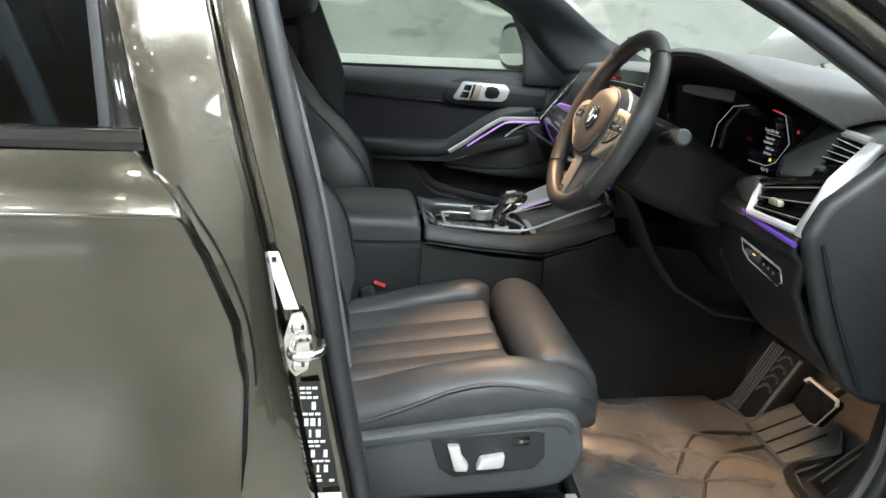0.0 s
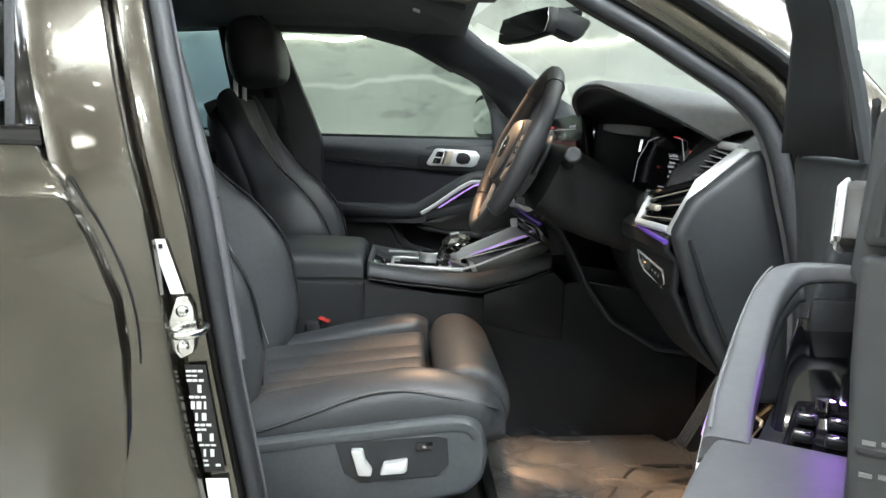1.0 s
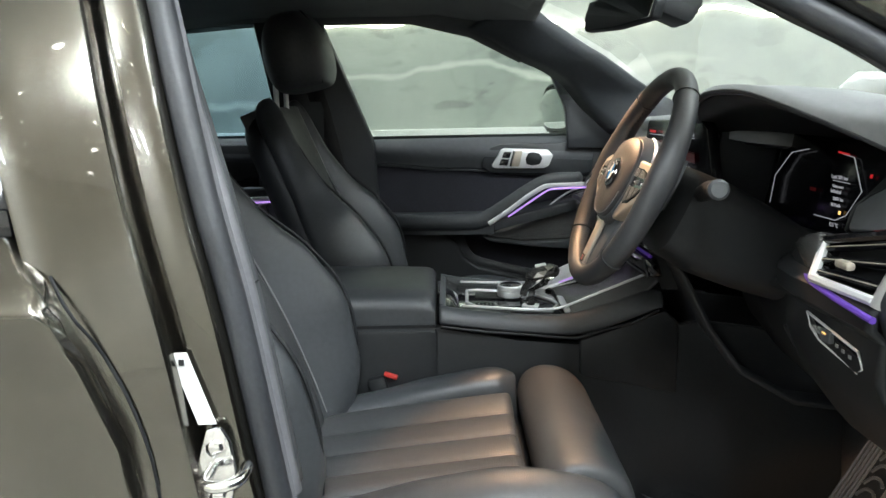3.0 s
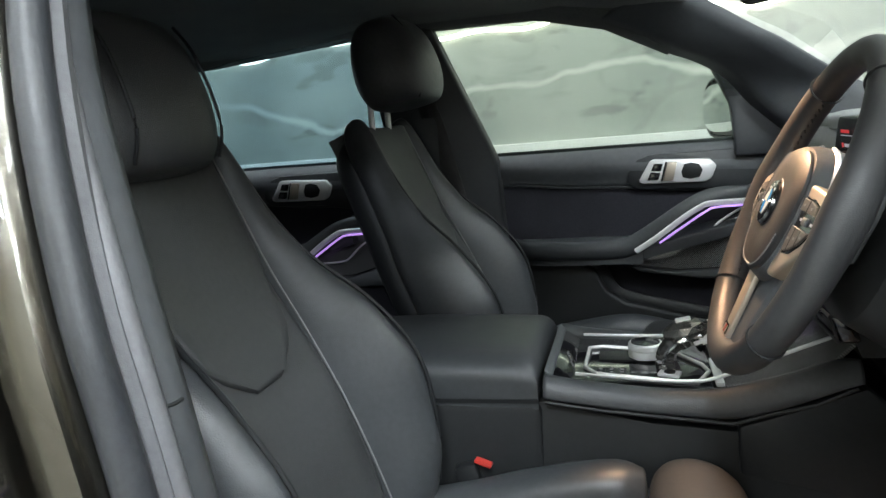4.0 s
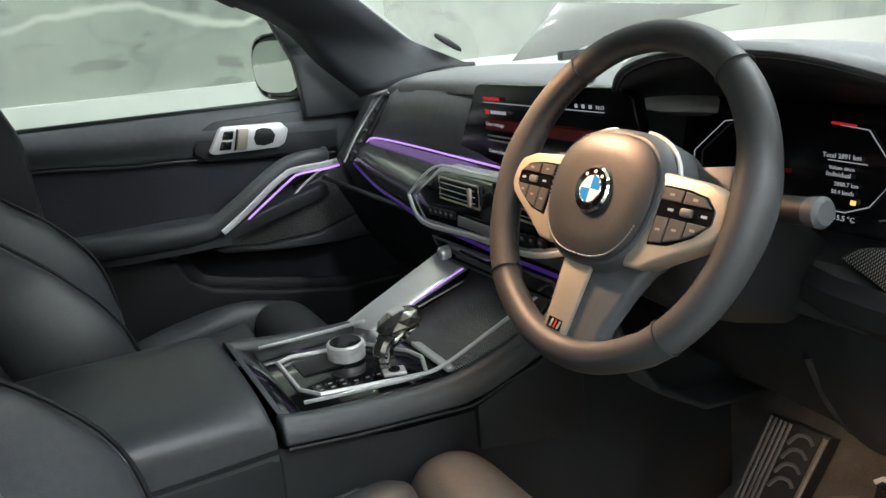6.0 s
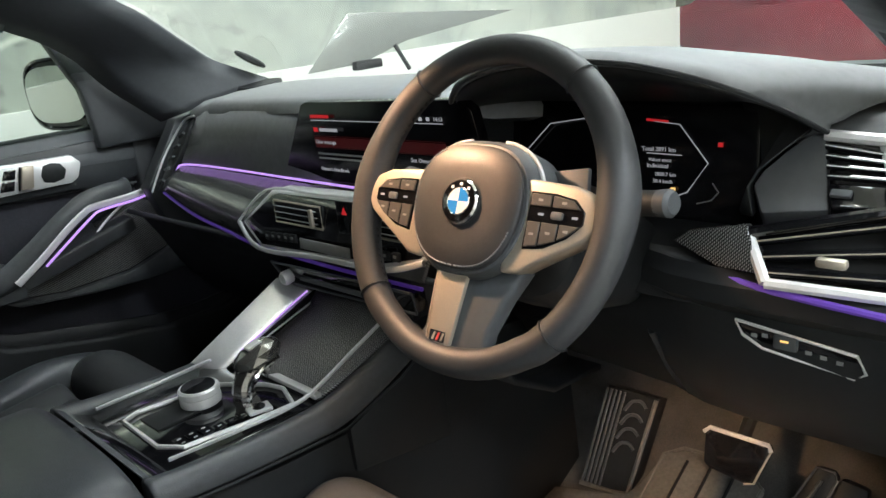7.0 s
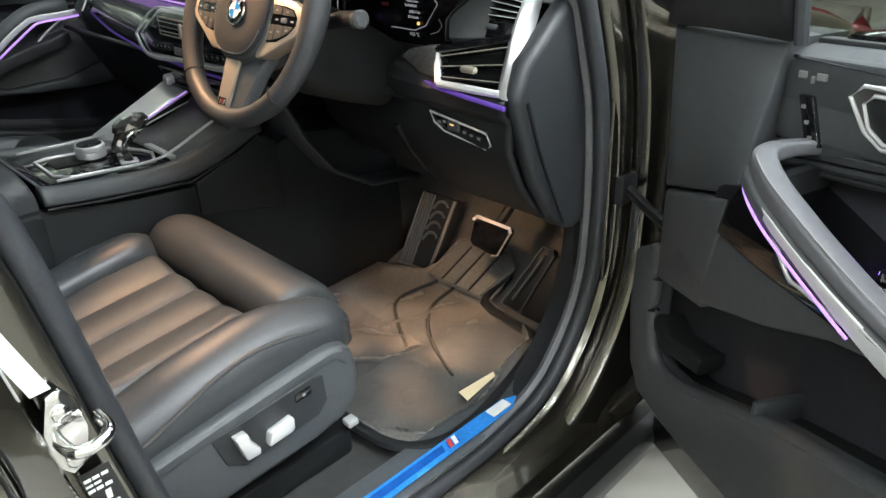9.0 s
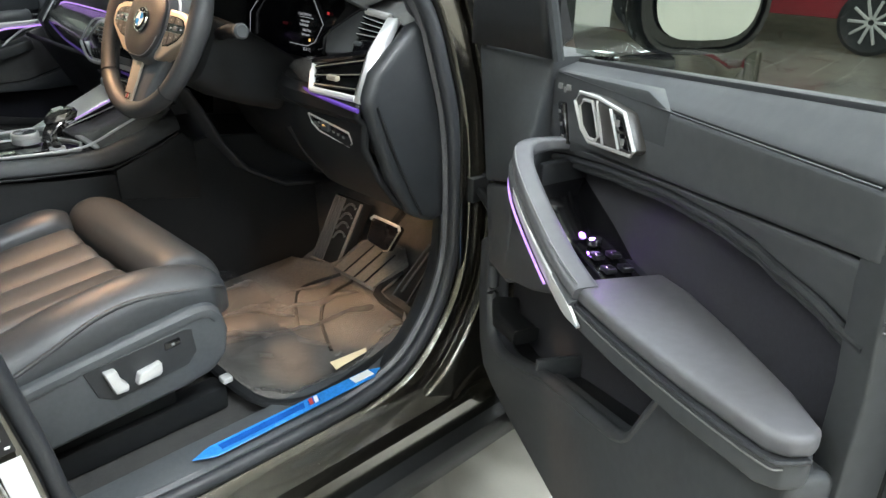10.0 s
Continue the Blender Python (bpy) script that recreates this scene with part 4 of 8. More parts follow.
# ---- driver door trim: bands, suede bowl, armrest, grab bar and stitched end ----
def driver_trim(P, plate, d):
    E = 0.9
    low = lambda u: curve_at(((0.28, 1.02), (0.36, 1.03), (0.5, 1.039), (0.62, 1.043), (0.7, 1.04), (0.76, 1.034), (0.82, 1.021), (0.9, 1.002)), u)
    mid = lambda u: lerp(1.042, 1.056, (u - 0.28) / 0.62)
    fold = lambda u: lerp(1.136, 1.104, (u - 0.28) / 0.62)

    def band(top, bot, nt, nb, u0=0.28):
        def fn(a, b):
            u = lerp(u0, E, a)
            return (u, lerp(nt, nb, b), lerp(top(u), bot(u), b))
        return fn

    P("insert", pad(quad_fn((0.28, 0.03, 1.05), (E - 0.005, 0.03, 1.05), (0.28, 0.03, 0.86), (E - 0.005, 0.03, 0.86)), (0, 1, 0), 0.03, 0.6, 0.18, 0.006, 10, 5), SUEDE, d, "black suede insert")
    P("shoulder_trim", pad(band(lambda u: 1.148, lambda u: fold(u) + 0.001, 0.028, 0.06), (0, 1, 0.4), 0.03, 0.62, 0.05, 0.004, 14, 4), SOFT, d, "grained grey shoulder trim")
    P("upper_panel", pad(band(lambda u: fold(u) - 0.001, lambda u: mid(u) + 0.001, 0.061, 0.064), (0, 1, 0), 0.03, 0.62, 0.07, 0.006, 14, 5), SOFT, d, "grained dark upper trim")
    P("lower_band", pad(band(lambda u: mid(u) - 0.001, lambda u: min(low(u), mid(u) - 0.006), 0.062, 0.058), (0, 1, 0), 0.03, 0.62, 0.03, 0.004, 14, 4), SOFT, d, "dark trim band")
    for k in range(2):
        line = [(0.29 + 0.0254 * i, 0.055 - 0.005 * k, min(low(0.29 + 0.0254 * i), mid(0.29 + 0.0254 * i) - 0.006) - 0.006 - 0.009 * k) for i in range(25)]
        P("piping", tube(line, 0.0048, 8), LEATHER_SIDE)
    # not thread: a dark line that paints the shaded crease of the fold
    P("stitching", tube([(0.3 + 0.0254 * i, 0.062, fold(0.3 + 0.0254 * i)) for i in range(24)], 0.0012, 5), RUBBER)
    P("belt_strip", plate([(0.285, 1.13), (0.95, 1.13), (0.95, 1.15), (0.285, 1.153)], 0.012, 0.03, 0.003), RUBBER, d, "black window belt seal")
    # rear end of the trim, wrapped and double stitched
    end = [(0.062, 1.066), (0.0615, 1.04), (0.059, 1.0), (0.055, 0.96), (0.054, 0.36), (0.018, 0.36), (0.018, 0.98), (0.03, 1.045), (0.0365, 1.066)]
    top = [(0.062, 1.068), (0.06, 1.085), (0.053, 1.105), (0.03, 1.147), (0.022, 1.147), (0.0455, 1.103), (0.0372, 1.068)]
    cap = P("end_cap", prism([(0.88, n, z) for n, z in end], (0.03, 0, 0), 0.0025, 3), PILLAR_SKIN, d, "grey leather trim end with double stitching")
    P("end_cap_top", prism([(0.88, n, z) for n, z in top], (0.03, 0, 0), 0.0025, 3), PILLAR_SKIN, cap)
    P("end_fold", tube(spline([(0.9102, 0.0585, 1.07), (0.9102, 0.0572, 1.085), (0.9102, 0.0515, 1.102)], 4), 0.0008, 6), PILLAR_SKIN, cap)
    P("end_seal", tube(spline([(0.906, 0.02, 1.145), (0.906, 0.0432, 1.103), (0.906, 0.0345, 1.068), (0.906, 0.0275, 1.045), (0.906, 0.015, 0.98), (0.905, 0.013, 0.5)], 5), 0.0024, 8), PLASTIC_DARK, cap)
    P("shut_face", plate([(0.86, 0.4), (0.86, 1.14), (0.905, 1.14), (0.905, 0.4)], -0.05, 0.03, 0.004), PILLAR_SKIN, cap)
    P("seam", box((0.9105, 0.041, 1.0195), (0.002, 0.036, 0.003), 0.001, 1), RUBBER, cap)
    for zz in (1.0235, 1.0155):
        for k in range(8):
            P("stitch", box((0.9108, 0.028 + 0.004 * k, zz - 0.0003 * k), (0.0014, 0.0028, 0.0009)), STITCH, cap)
    # armrest: flat padded slab, top paled for hall light, stitched edge, darker wall below
    rest = [(0.585, 0.03), (0.645, 0.028), (0.748, 0.041), (0.849, 0.058), (0.902, 0.072), (0.911, 0.084), (0.909, 0.101), (0.895, 0.112), (0.8, 0.126), (0.7, 0.134), (0.645, 0.136), (0.585, 0.136)]
    arm = P("armrest", prism([(u, n, 0.916) for u, n in rest], (0, 0, 0.019), 0.006, 3), LEATHER_LIT, d, "padded grey leather armrest")
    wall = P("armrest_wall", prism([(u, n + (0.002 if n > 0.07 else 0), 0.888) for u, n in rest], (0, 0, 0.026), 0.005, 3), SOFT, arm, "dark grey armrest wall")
    edge = spline([(u, n + 0.002, 0.915) for u, n in rest[5:]], 4)
    P("armrest_piping", tube(edge, 0.0024, 6), RUBBER, wall)
    P("armrest_stitch", tube([Vector((p.x, p.y + 0.0012, p.z - 0.006)) for p in edge[4:]], 0.0009, 5), STITCH, wall)
    # strap-shaped grab bar that turns into the trim at its head
    path = spline([(0.36, 0.052, 1.045), (0.345, 0.085, 1.044), (0.35, 0.118, 1.038), (0.385, 0.131, 1.02), (0.44, 0.135, 0.996), (0.5, 0.135, 0.97), (0.56, 0.133, 0.946), (0.61, 0.128, 0.929)], 6)
    # pale top of the bar carries the hall light in its colour
    bar = P("grab_bar", strap(path, ((0, 0.018), (0.3, 0.026), (1, 0.03)), ((0, 0.016), (0.4, 0.024), (1, 0.016))), LEATHER_LIT, d, "grey leather grab bar running into the armrest")
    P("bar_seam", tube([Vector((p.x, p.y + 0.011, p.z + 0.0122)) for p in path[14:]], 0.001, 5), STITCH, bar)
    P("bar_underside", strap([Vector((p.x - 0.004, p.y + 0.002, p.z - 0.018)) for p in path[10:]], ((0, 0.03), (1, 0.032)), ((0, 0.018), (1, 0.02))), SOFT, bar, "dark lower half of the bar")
    P("bar_shelf", prism([(0.36, 0.03, 0.95), (0.6, 0.03, 0.918), (0.6, 0.12, 0.914), (0.38, 0.112, 0.95)], (0, 0, -0.03), 0.006), SOFT_DARK, d)
    P("bowl_front", prism([(0.325, 0.03, 0.94), (0.345, 0.1, 0.935), (0.35, 0.1, 1.02), (0.335, 0.03, 1.025)], (0.02, 0, 0), 0.005), SOFT_DARK)
    blade = spline([(0.333, 0.11, 1.022), (0.35, 0.136, 1.015), (0.4, 0.148, 0.995), (0.46, 0.151, 0.969), (0.53, 0.15, 0.939), (0.59, 0.146, 0.913), (0.63, 0.142, 0.898)], 6)
    P("silver_blade", strap(blade, ((0, 0.004), (1, 0.005)), ((0, 0.009), (0.5, 0.012), (0.85, 0.02), (1, 0.004)), 0.6, 10), SATIN, d, "satin silver blade")
    P("light_strip", tube(spline([(0.338, 0.123, 1.01), (0.354, 0.14, 1.005), (0.4, 0.152, 0.985), (0.46, 0.1545, 0.958), (0.52, 0.154, 0.932), (0.55, 0.153, 0.919)], 6), 0.0016, 8), PURPLE, d, "violet ambient light strip")


# ---- doors, in their own frame: u from the hinge rearwards, n into the cabin, z up ----
def door(name, label, xf, at, front=True, detail=True):
    d = thing(name, label, "car door", at)
    P = lambda nm, bm, mat, par=d, lab="", **k: part(nm, bm, mat, par, lab, xf=xf, **k)
    L = 0.95
    MT = 0.12 if detail else 0.42
    MN, MW, MZ = (-0.077, 0.08, 1.238) if detail else (-0.03, 0.085, 1.237)

    def plate(poly, n0, n1, b=0.006, seg=2):
        return prism([(u, n0, z) for u, z in poly], (0, n1 - n0, 0), b, seg)

    # outer skin and shell
    rows = []
    for z in (0.34, 0.45, 0.6, 0.8, 0.95, 1.05, 1.08, 1.13):
        nn = curve_at(((0.3, -0.05), (0.6, -0.085), (0.95, -0.1), (1.06, -0.1), (1.13, -0.05)), z)
        rows.append([(0.0, nn + 0.03, z), (0.008, nn, z)] + [(u, nn, z) for u in (0.1, 0.3, 0.5, 0.7, 0.9)] + [(L + 0.022, nn, z), (L + 0.03, nn + 0.03, z)])
    P("outer_skin", grid(rows), OLIVE, d, "glossy olive outer skin")
    P("shell", plate([(0.0, 0.36), (0.0, 1.12), (L + 0.012, 1.12), (L + 0.012, 0.36)], -0.055, 0.005, 0.01), OLIVE, d, "olive door shell")
    # pocket front with its rounded lip
    if detail:
        lip = [(0.243, 0.54), (0.15, 0.544), (0.085, 0.556), (0.05, 0.60), (0.032, 0.70), (0.036, 0.81), (0.09, 0.835), (0.1, 0.79), (0.098, 0.72), (0.107, 0.66), (0.135, 0.633), (0.19, 0.632), (0.29, 0.662), (0.405, 0.703), (0.6, 0.744), (0.648, 0.758), (0.672, 0.776), (0.697, 0.817), (0.724, 0.862), (0.735, 0.882), (0.905, 0.892), (0.905, 0.54)]
    else:
        lip = [(0.03, 0.36), (0.02, 0.6), (0.022, 0.80), (0.05, 0.82), (0.066, 0.79), (0.078, 0.74), (0.11, 0.705), (0.17, 0.692), (0.30, 0.694), (0.48, 0.73), (0.63, 0.768), (0.675, 0.80), (0.70, 0.85), (0.74, 0.885), (L, 0.90), (L, 0.36)]
    P("lower_panel", plate(lip, 0.05 if detail else 0.045, 0.092 if detail else 0.098, 0.008 if detail else 0.012, 3), SOFT if detail else PLASTIC_DARK, d, "dark grey lower panel with a map pocket")
    edge = spline([(u, 0.082 if detail else 0.072, z) for u, z in (lip[6:19] if detail else lip[4:14])], 5)
    P("pocket_lip", tube(edge, 0.009 if detail else 0.026, 10, flat=1.2 if detail else 0.45), SOFT if detail else PLASTIC_DARK)
    P("pocket_back", plate([(0.03, 0.5), (0.03, 0.9), (0.88, 0.9), (0.88, 0.5)], 0.004, 0.02, 0.0), SUEDE, d, "dark pocket lining")
    if detail:
        P("pocket_divider", box((0.375, 0.055, 0.7), (0.01, 0.07, 0.04), 0.003), PLASTIC)
        P("pocket_floor", plate([(0.09, 0.6), (0.09, 0.625), (0.2, 0.628), (0.4, 0.69), (0.7, 0.76), (0.7, 0.7), (0.4, 0.63)], 0.01, 0.085, 0.003), PLASTIC_DARK)
        P("bottle_holder", strap([(0.11, 0.06, 0.7), (0.17, 0.075, 0.695), (0.235, 0.06, 0.69)], ((0, 0.05), (1, 0.05)), ((0, 0.03), (1, 0.03))), PLASTIC_DARK, d, "black bottle holder in the pocket")
    # forward trim, upper and lower
    f0, f1 = (0.088, 0.112) if detail else (0.07, 0.075)
    if detail:
        P("front_trim_upper", pad(quad_fn((0.175, 0.143, 1.17), (0.29, 0.066, 1.154), (0.15, 0.118, 0.95), (0.3, f1, 0.978)), (0.3, 1, 0), 0.1, 0.25, 0.2, 0.008, 6, 6), PILLAR_SKIN)
    else:
        P("front_trim_upper", pad(quad_fn((0.03, 0.07, 1.15), (0.285, 0.062, 1.15), (0.03, f0, 0.945), (0.285, f1, 0.978)), (0, 1, 0), 0.05, 0.25, 0.2, 0.008, 4, 4), SOFT_DARK)
    P("front_trim_lower", pad(quad_fn(*(((0.149, 0.1165, 0.945), (0.29, 0.116, 0.972), (0.12, 0.098, 0.79), (0.25, 0.106, 0.8)) if detail else ((0.03, f0, 0.938), (0.275, f1 + 0.004, 0.97), (0.03, f0 - 0.002, 0.79), (0.275, f1 - 0.008, 0.84)))), (0, 1, 0), 0.05, 0.24, 0.15, 0.008, 4, 4), SOFT)
    # speaker field, hooked trim under the grab bar
    if detail:
        P("speaker_panel", plate([(0.262, 0.985), (0.34, 1.0), (0.46, 0.955), (0.57, 0.905), (0.5, 0.89), (0.36, 0.905), (0.248, 0.925)], 0.03, 0.112, 0.005), GLOSS, d, "dark glossy trim")
        P("lower_wedge", plate([(0.25, 0.927), (0.36, 0.907), (0.5, 0.892), (0.6, 0.9), (0.6, 0.888), (0.484, 0.872), (0.381, 0.838), (0.247, 0.808), (0.15, 0.805), (0.2, 0.9)], 0.03, 0.108, 0.01, 3), SOFT, d, "grey wedge over the map pocket")
    else:
        P("speaker_panel", plate([(0.268, 0.985), (0.30, 1.0), (0.40, 0.962), (0.55, 0.89), (0.62, 0.86), (0.50, 0.842), (0.36, 0.845), (0.262, 0.872), (0.255, 0.93)], 0.03, 0.083, 0.006), CARBON, d, "dark glossy trim")
        P("lower_wedge", plate([(0.255, 0.872), (0.36, 0.845), (0.50, 0.842), (0.62, 0.86), (0.59, 0.842), (0.45, 0.822), (0.33, 0.814), (0.22, 0.815), (0.19, 0.838)], 0.03, 0.09, 0.008), PLASTIC)
    if detail:
        P("chrome_hook", tube(spline([(0.36, 0.112, 0.972), (0.4, 0.114, 0.935), (0.42, 0.115, 0.918), (0.44, 0.115, 0.915), (0.51, 0.115, 0.903)], 5), 0.0025, 8), SATIN, d, "thin satin accent")
    if detail:
        driver_trim(P, plate, d)
    else:
        # recessed insert and upper panel with stitched edge
        P("insert", pad(quad_fn((0.28, 0.03, 1.05), (L - 0.005, 0.035, 1.085), (0.28, 0.04, 0.90), (L - 0.005, 0.04, 0.885)), (0, 1, 0), 0.03, 0.65, 0.18, 0.008, 10, 5), SUEDE, d, "black suede insert")

        def upper(a, b):
            u = lerp(0.27, L, a)
            zl, zt = curve_at(((0.27, 1.03), (0.45, 1.045), (0.7, 1.064), (0.95, 1.083)), u), 1.158
            return (u, 0.052 + 0.02 * math.sin(math.pi * min(1, b * 1.15)) - 0.012 * (1 - b), lerp(zt, zl, b))

        P("upper_panel", pad(upper, (0, 1, 0), 0.05, 0.68, 0.11, 0.012, 14, 8), SOFT, d, "grained dark upper trim")
        P("piping", tube([(Vector(upper(k / 24, 1)) + Vector((0, -0.004, -0.003))) for k in range(25)], 0.003, 8), LEATHER_SIDE)
        P("belt_strip", plate([(0.06, 1.15), (L, 1.152), (L, 1.166), (0.06, 1.164)], 0.012, 0.03, 0.003), RUBBER, d, "black window belt seal")
        # armrest and grab bar
        sh = (0.0, 0.0) if front else (-0.075, -0.036)
        M = lambda pts: spline([(u + sh[0], n, z + sh[1]) for u, n, z in pts], 6)
        path = M([(0.318, 0.04, 1.022), (0.326, 0.08, 1.03), (0.345, 0.112, 1.03), (0.39, 0.126, 1.03), (0.435, 0.13, 1.022), (0.485, 0.134, 0.997), (0.55, 0.137, 0.955), (0.615, 0.138, 0.918), (0.66, 0.138, 0.912), (0.76, 0.136, 0.912), (0.86, 0.12, 0.915), (0.905, 0.08, 0.918)])
        rad = [0.018 + 0.006 * min(1, i / 20) for i in range(len(path))]
        P("grab_bar", tube(path, rad, 12, flat=0.62), LEATHER_SIDE, d, "leather grab bar running into the armrest")

        def arm(a, b):
            u = lerp(0.585, 0.905, a)
            wide = curve_at(((0.58, 0.14), (0.64, 0.14), (0.78, 0.136), (0.86, 0.115), (0.905, 0.075)), u)
            return (u, lerp(0.03, wide, b), 0.93 - 0.006 * b + 0.006 * math.sin(b * 3.1))

        armrest = P("armrest", pad(arm, (0, 0, 1), 0.05, 0.32, 0.1, 0.014, 10, 6), LEATHER_SIDE, d, "padded leather armrest")
        P("bar_shelf", pad(quad_fn((0.34, 0.03, 0.975), (0.585, 0.03, 0.925), (0.34, 0.115, 0.97), (0.585, 0.135, 0.915)), (0.1, 0, 1), 0.03, 0.26, 0.06, 0.006, 6, 4), SOFT_DARK)
        P("silver_blade", tube(M([(0.30, 0.11, 1.016), (0.349, 0.14, 1.017), (0.426, 0.148, 1.016), (0.45, 0.15, 1.008), (0.487, 0.152, 0.986), (0.551, 0.154, 0.94), (0.602, 0.156, 0.908)]), 0.0072, 8, flat=0.5), SATIN, d, "satin silver blade")
        P("light_strip", tube(M([(0.30, 0.114, 1.006), (0.349, 0.146, 1.008), (0.414, 0.154, 1.007), (0.438, 0.156, 0.998), (0.488, 0.158, 0.966), (0.545, 0.16, 0.928)]), 0.0026, 8), PURPLE, d, "violet ambient light strip")
        P("chrome_hook", tube(M([(0.33, 0.095, 1.0), (0.355, 0.1, 0.993), (0.398, 0.102, 0.967), (0.436, 0.102, 0.934), (0.461, 0.1, 0.926), (0.515, 0.1, 0.923)]), 0.0028, 8), SATIN, d, "thin satin accent")
    # opener: satin bezel with a dark bowl, lever and lock buttons
    if detail:
        outer = [(0.405, 1.108), (0.42, 1.12), (0.475, 1.119), (0.546, 1.11), (0.577, 1.074), (0.57, 1.068), (0.458, 1.065), (0.432, 1.078)]
        bezel = P("opener", plate(outer, 0.06, 0.0765, 0.004), POD_KEY, d, "dark opener in a satin rim")
        P("opener_rim", tube([(u, 0.0772, z) for u, z in outer], 0.0022, 8, True), SATIN, bezel)
        bowl = [(0.426, 1.104), (0.437, 1.113), (0.462, 1.113), (0.473, 1.1), (0.488, 1.076), (0.479, 1.07), (0.46, 1.07), (0.438, 1.082)]
        P("bowl", plate(bowl, 0.07, 0.0782, 0.001), PLASTIC_DARK, bezel, "black opener bowl")
        P("bowl_rim", tube([(u, 0.0785, z) for u, z in bowl], 0.0022, 6, True), SATIN, bezel)
        P("lever", plate([(0.479, 1.115), (0.516, 1.111), (0.546, 1.072), (0.506, 1.071)], 0.07, 0.0805, 0.002), POD_KEY, bezel, "dark metal opener lever")
        for p, q in (((0.479, 1.116), (0.505, 1.07)), ((0.517, 1.111), (0.547, 1.071))):
            P("lever_edge", tube([(p[0], 0.0805, p[1]), (q[0], 0.0805, q[1])], 0.0017, 6), SATIN, bezel)
        for p in ([(0.52, 1.108), (0.543, 1.105), (0.555, 1.091), (0.534, 1.09)], [(0.536, 1.088), (0.557, 1.089), (0.57, 1.073), (0.549, 1.072)]):
            key = P("lock_button", plate(p, 0.072, 0.0795, 0.0015), GLOSS, bezel, "black lock button")
            P("key_mark", box((sum(q[0] for q in p) / 4, 0.0798, sum(q[1] for q in p) / 4), (0.008, 0.001, 0.007), 0.0005, 1), ICON, key)
    else:
        outer = [(0.402, 1.1), (0.418, 1.118), (0.548, 1.124), (0.558, 1.121), (0.587, 1.072), (0.578, 1.065), (0.43, 1.062), (0.414, 1.07)]
        bezel = P("opener", plate(outer, 0.06, 0.078, 0.004), SATIN, d, "satin door opener")
        P("bowl", plate([(0.434, 1.092), (0.443, 1.107), (0.462, 1.112), (0.478, 1.109), (0.486, 1.09), (0.483, 1.075), (0.464, 1.07), (0.442, 1.074)], 0.07, 0.0795, 0.003), PLASTIC_DARK, bezel)
        P("lever", plate([(0.494, 1.115), (0.518, 1.116), (0.53, 1.07), (0.505, 1.069)], 0.075, 0.086, 0.004), SPOKE, bezel)
        P("lever_edge", tube([(0.5205, 0.083, 1.116), (0.5325, 0.083, 1.07)], 0.0018, 6), GLOSS, bezel)
        P("lock_button", plate([(0.527, 1.113), (0.549, 1.114), (0.557, 1.096), (0.533, 1.094)], 0.075, 0.081, 0.002), GLOSS, bezel)
        P("lock_button", plate([(0.534, 1.091), (0.558, 1.093), (0.566, 1.074), (0.54, 1.072)], 0.075, 0.081, 0.002), GLOSS, bezel)
    P("opener_surround", plate([(0.27, 1.12), (0.30, 1.138), (0.56, 1.136), (0.61, 1.12), (0.618, 1.07), (0.59, 1.05), (0.43, 1.045), (0.35, 1.03), (0.28, 1.045)], 0.03, 0.0625 if detail else 0.064, 0.006), PILLAR_SKIN if detail else SOFT_DARK)
    if detail:
        for k, (mu, mz, w) in enumerate(((0.315, 1.118, 0.014), (0.332, 1.114, 0.006), (0.345, 1.118, 0.016))):
            P("seat_memory_icon", box((mu, 0.0635, mz), (w, 0.002, 0.008), 0.001, 1), ICON)
        lock = P("memory_keys", plate([(0.318, 1.098), (0.34, 1.098), (0.366, 1.045), (0.343, 1.043)], 0.06, 0.068, 0.003), GLOSS)
        for k in range(3):
            P("key_mark", box((0.332 + 0.009 * k, 0.0687, 1.086 - 0.016 * k), (0.006, 0.001, 0.004)), ICON, lock)
        sw = P("window_switches", pad(quad_fn((0.475, 0.052, 0.948), (0.59, 0.052, 0.932), (0.475, 0.098, 0.946), (0.59, 0.098, 0.93)), (0.1, 0, 1), 0.012, 0.1, 0.05, 0.004, 3, 3), GLOSS, d, "gloss black window switch panel")
        for i in range(2):
            for j in range(2):
                tg = P("toggle", box((0.535 + 0.034 * i, 0.066 + 0.02 * j, 0.943 - 0.005 * i), (0.02, 0.013, 0.006), 0.002), PLASTIC_DARK, sw)
                P("toggle_cap", box((0.541 + 0.034 * i, 0.066 + 0.02 * j, 0.9465 - 0.005 * i), (0.007, 0.01, 0.003), 0.001), CHROME, tg)
        P("mirror_knob", lathe([(0.009, 0), (0.008, 0.008), (0.0, 0.009)], (0.5, 0.075, 0.946), (0.1, 0, 1), 16, False), CHROME, sw)
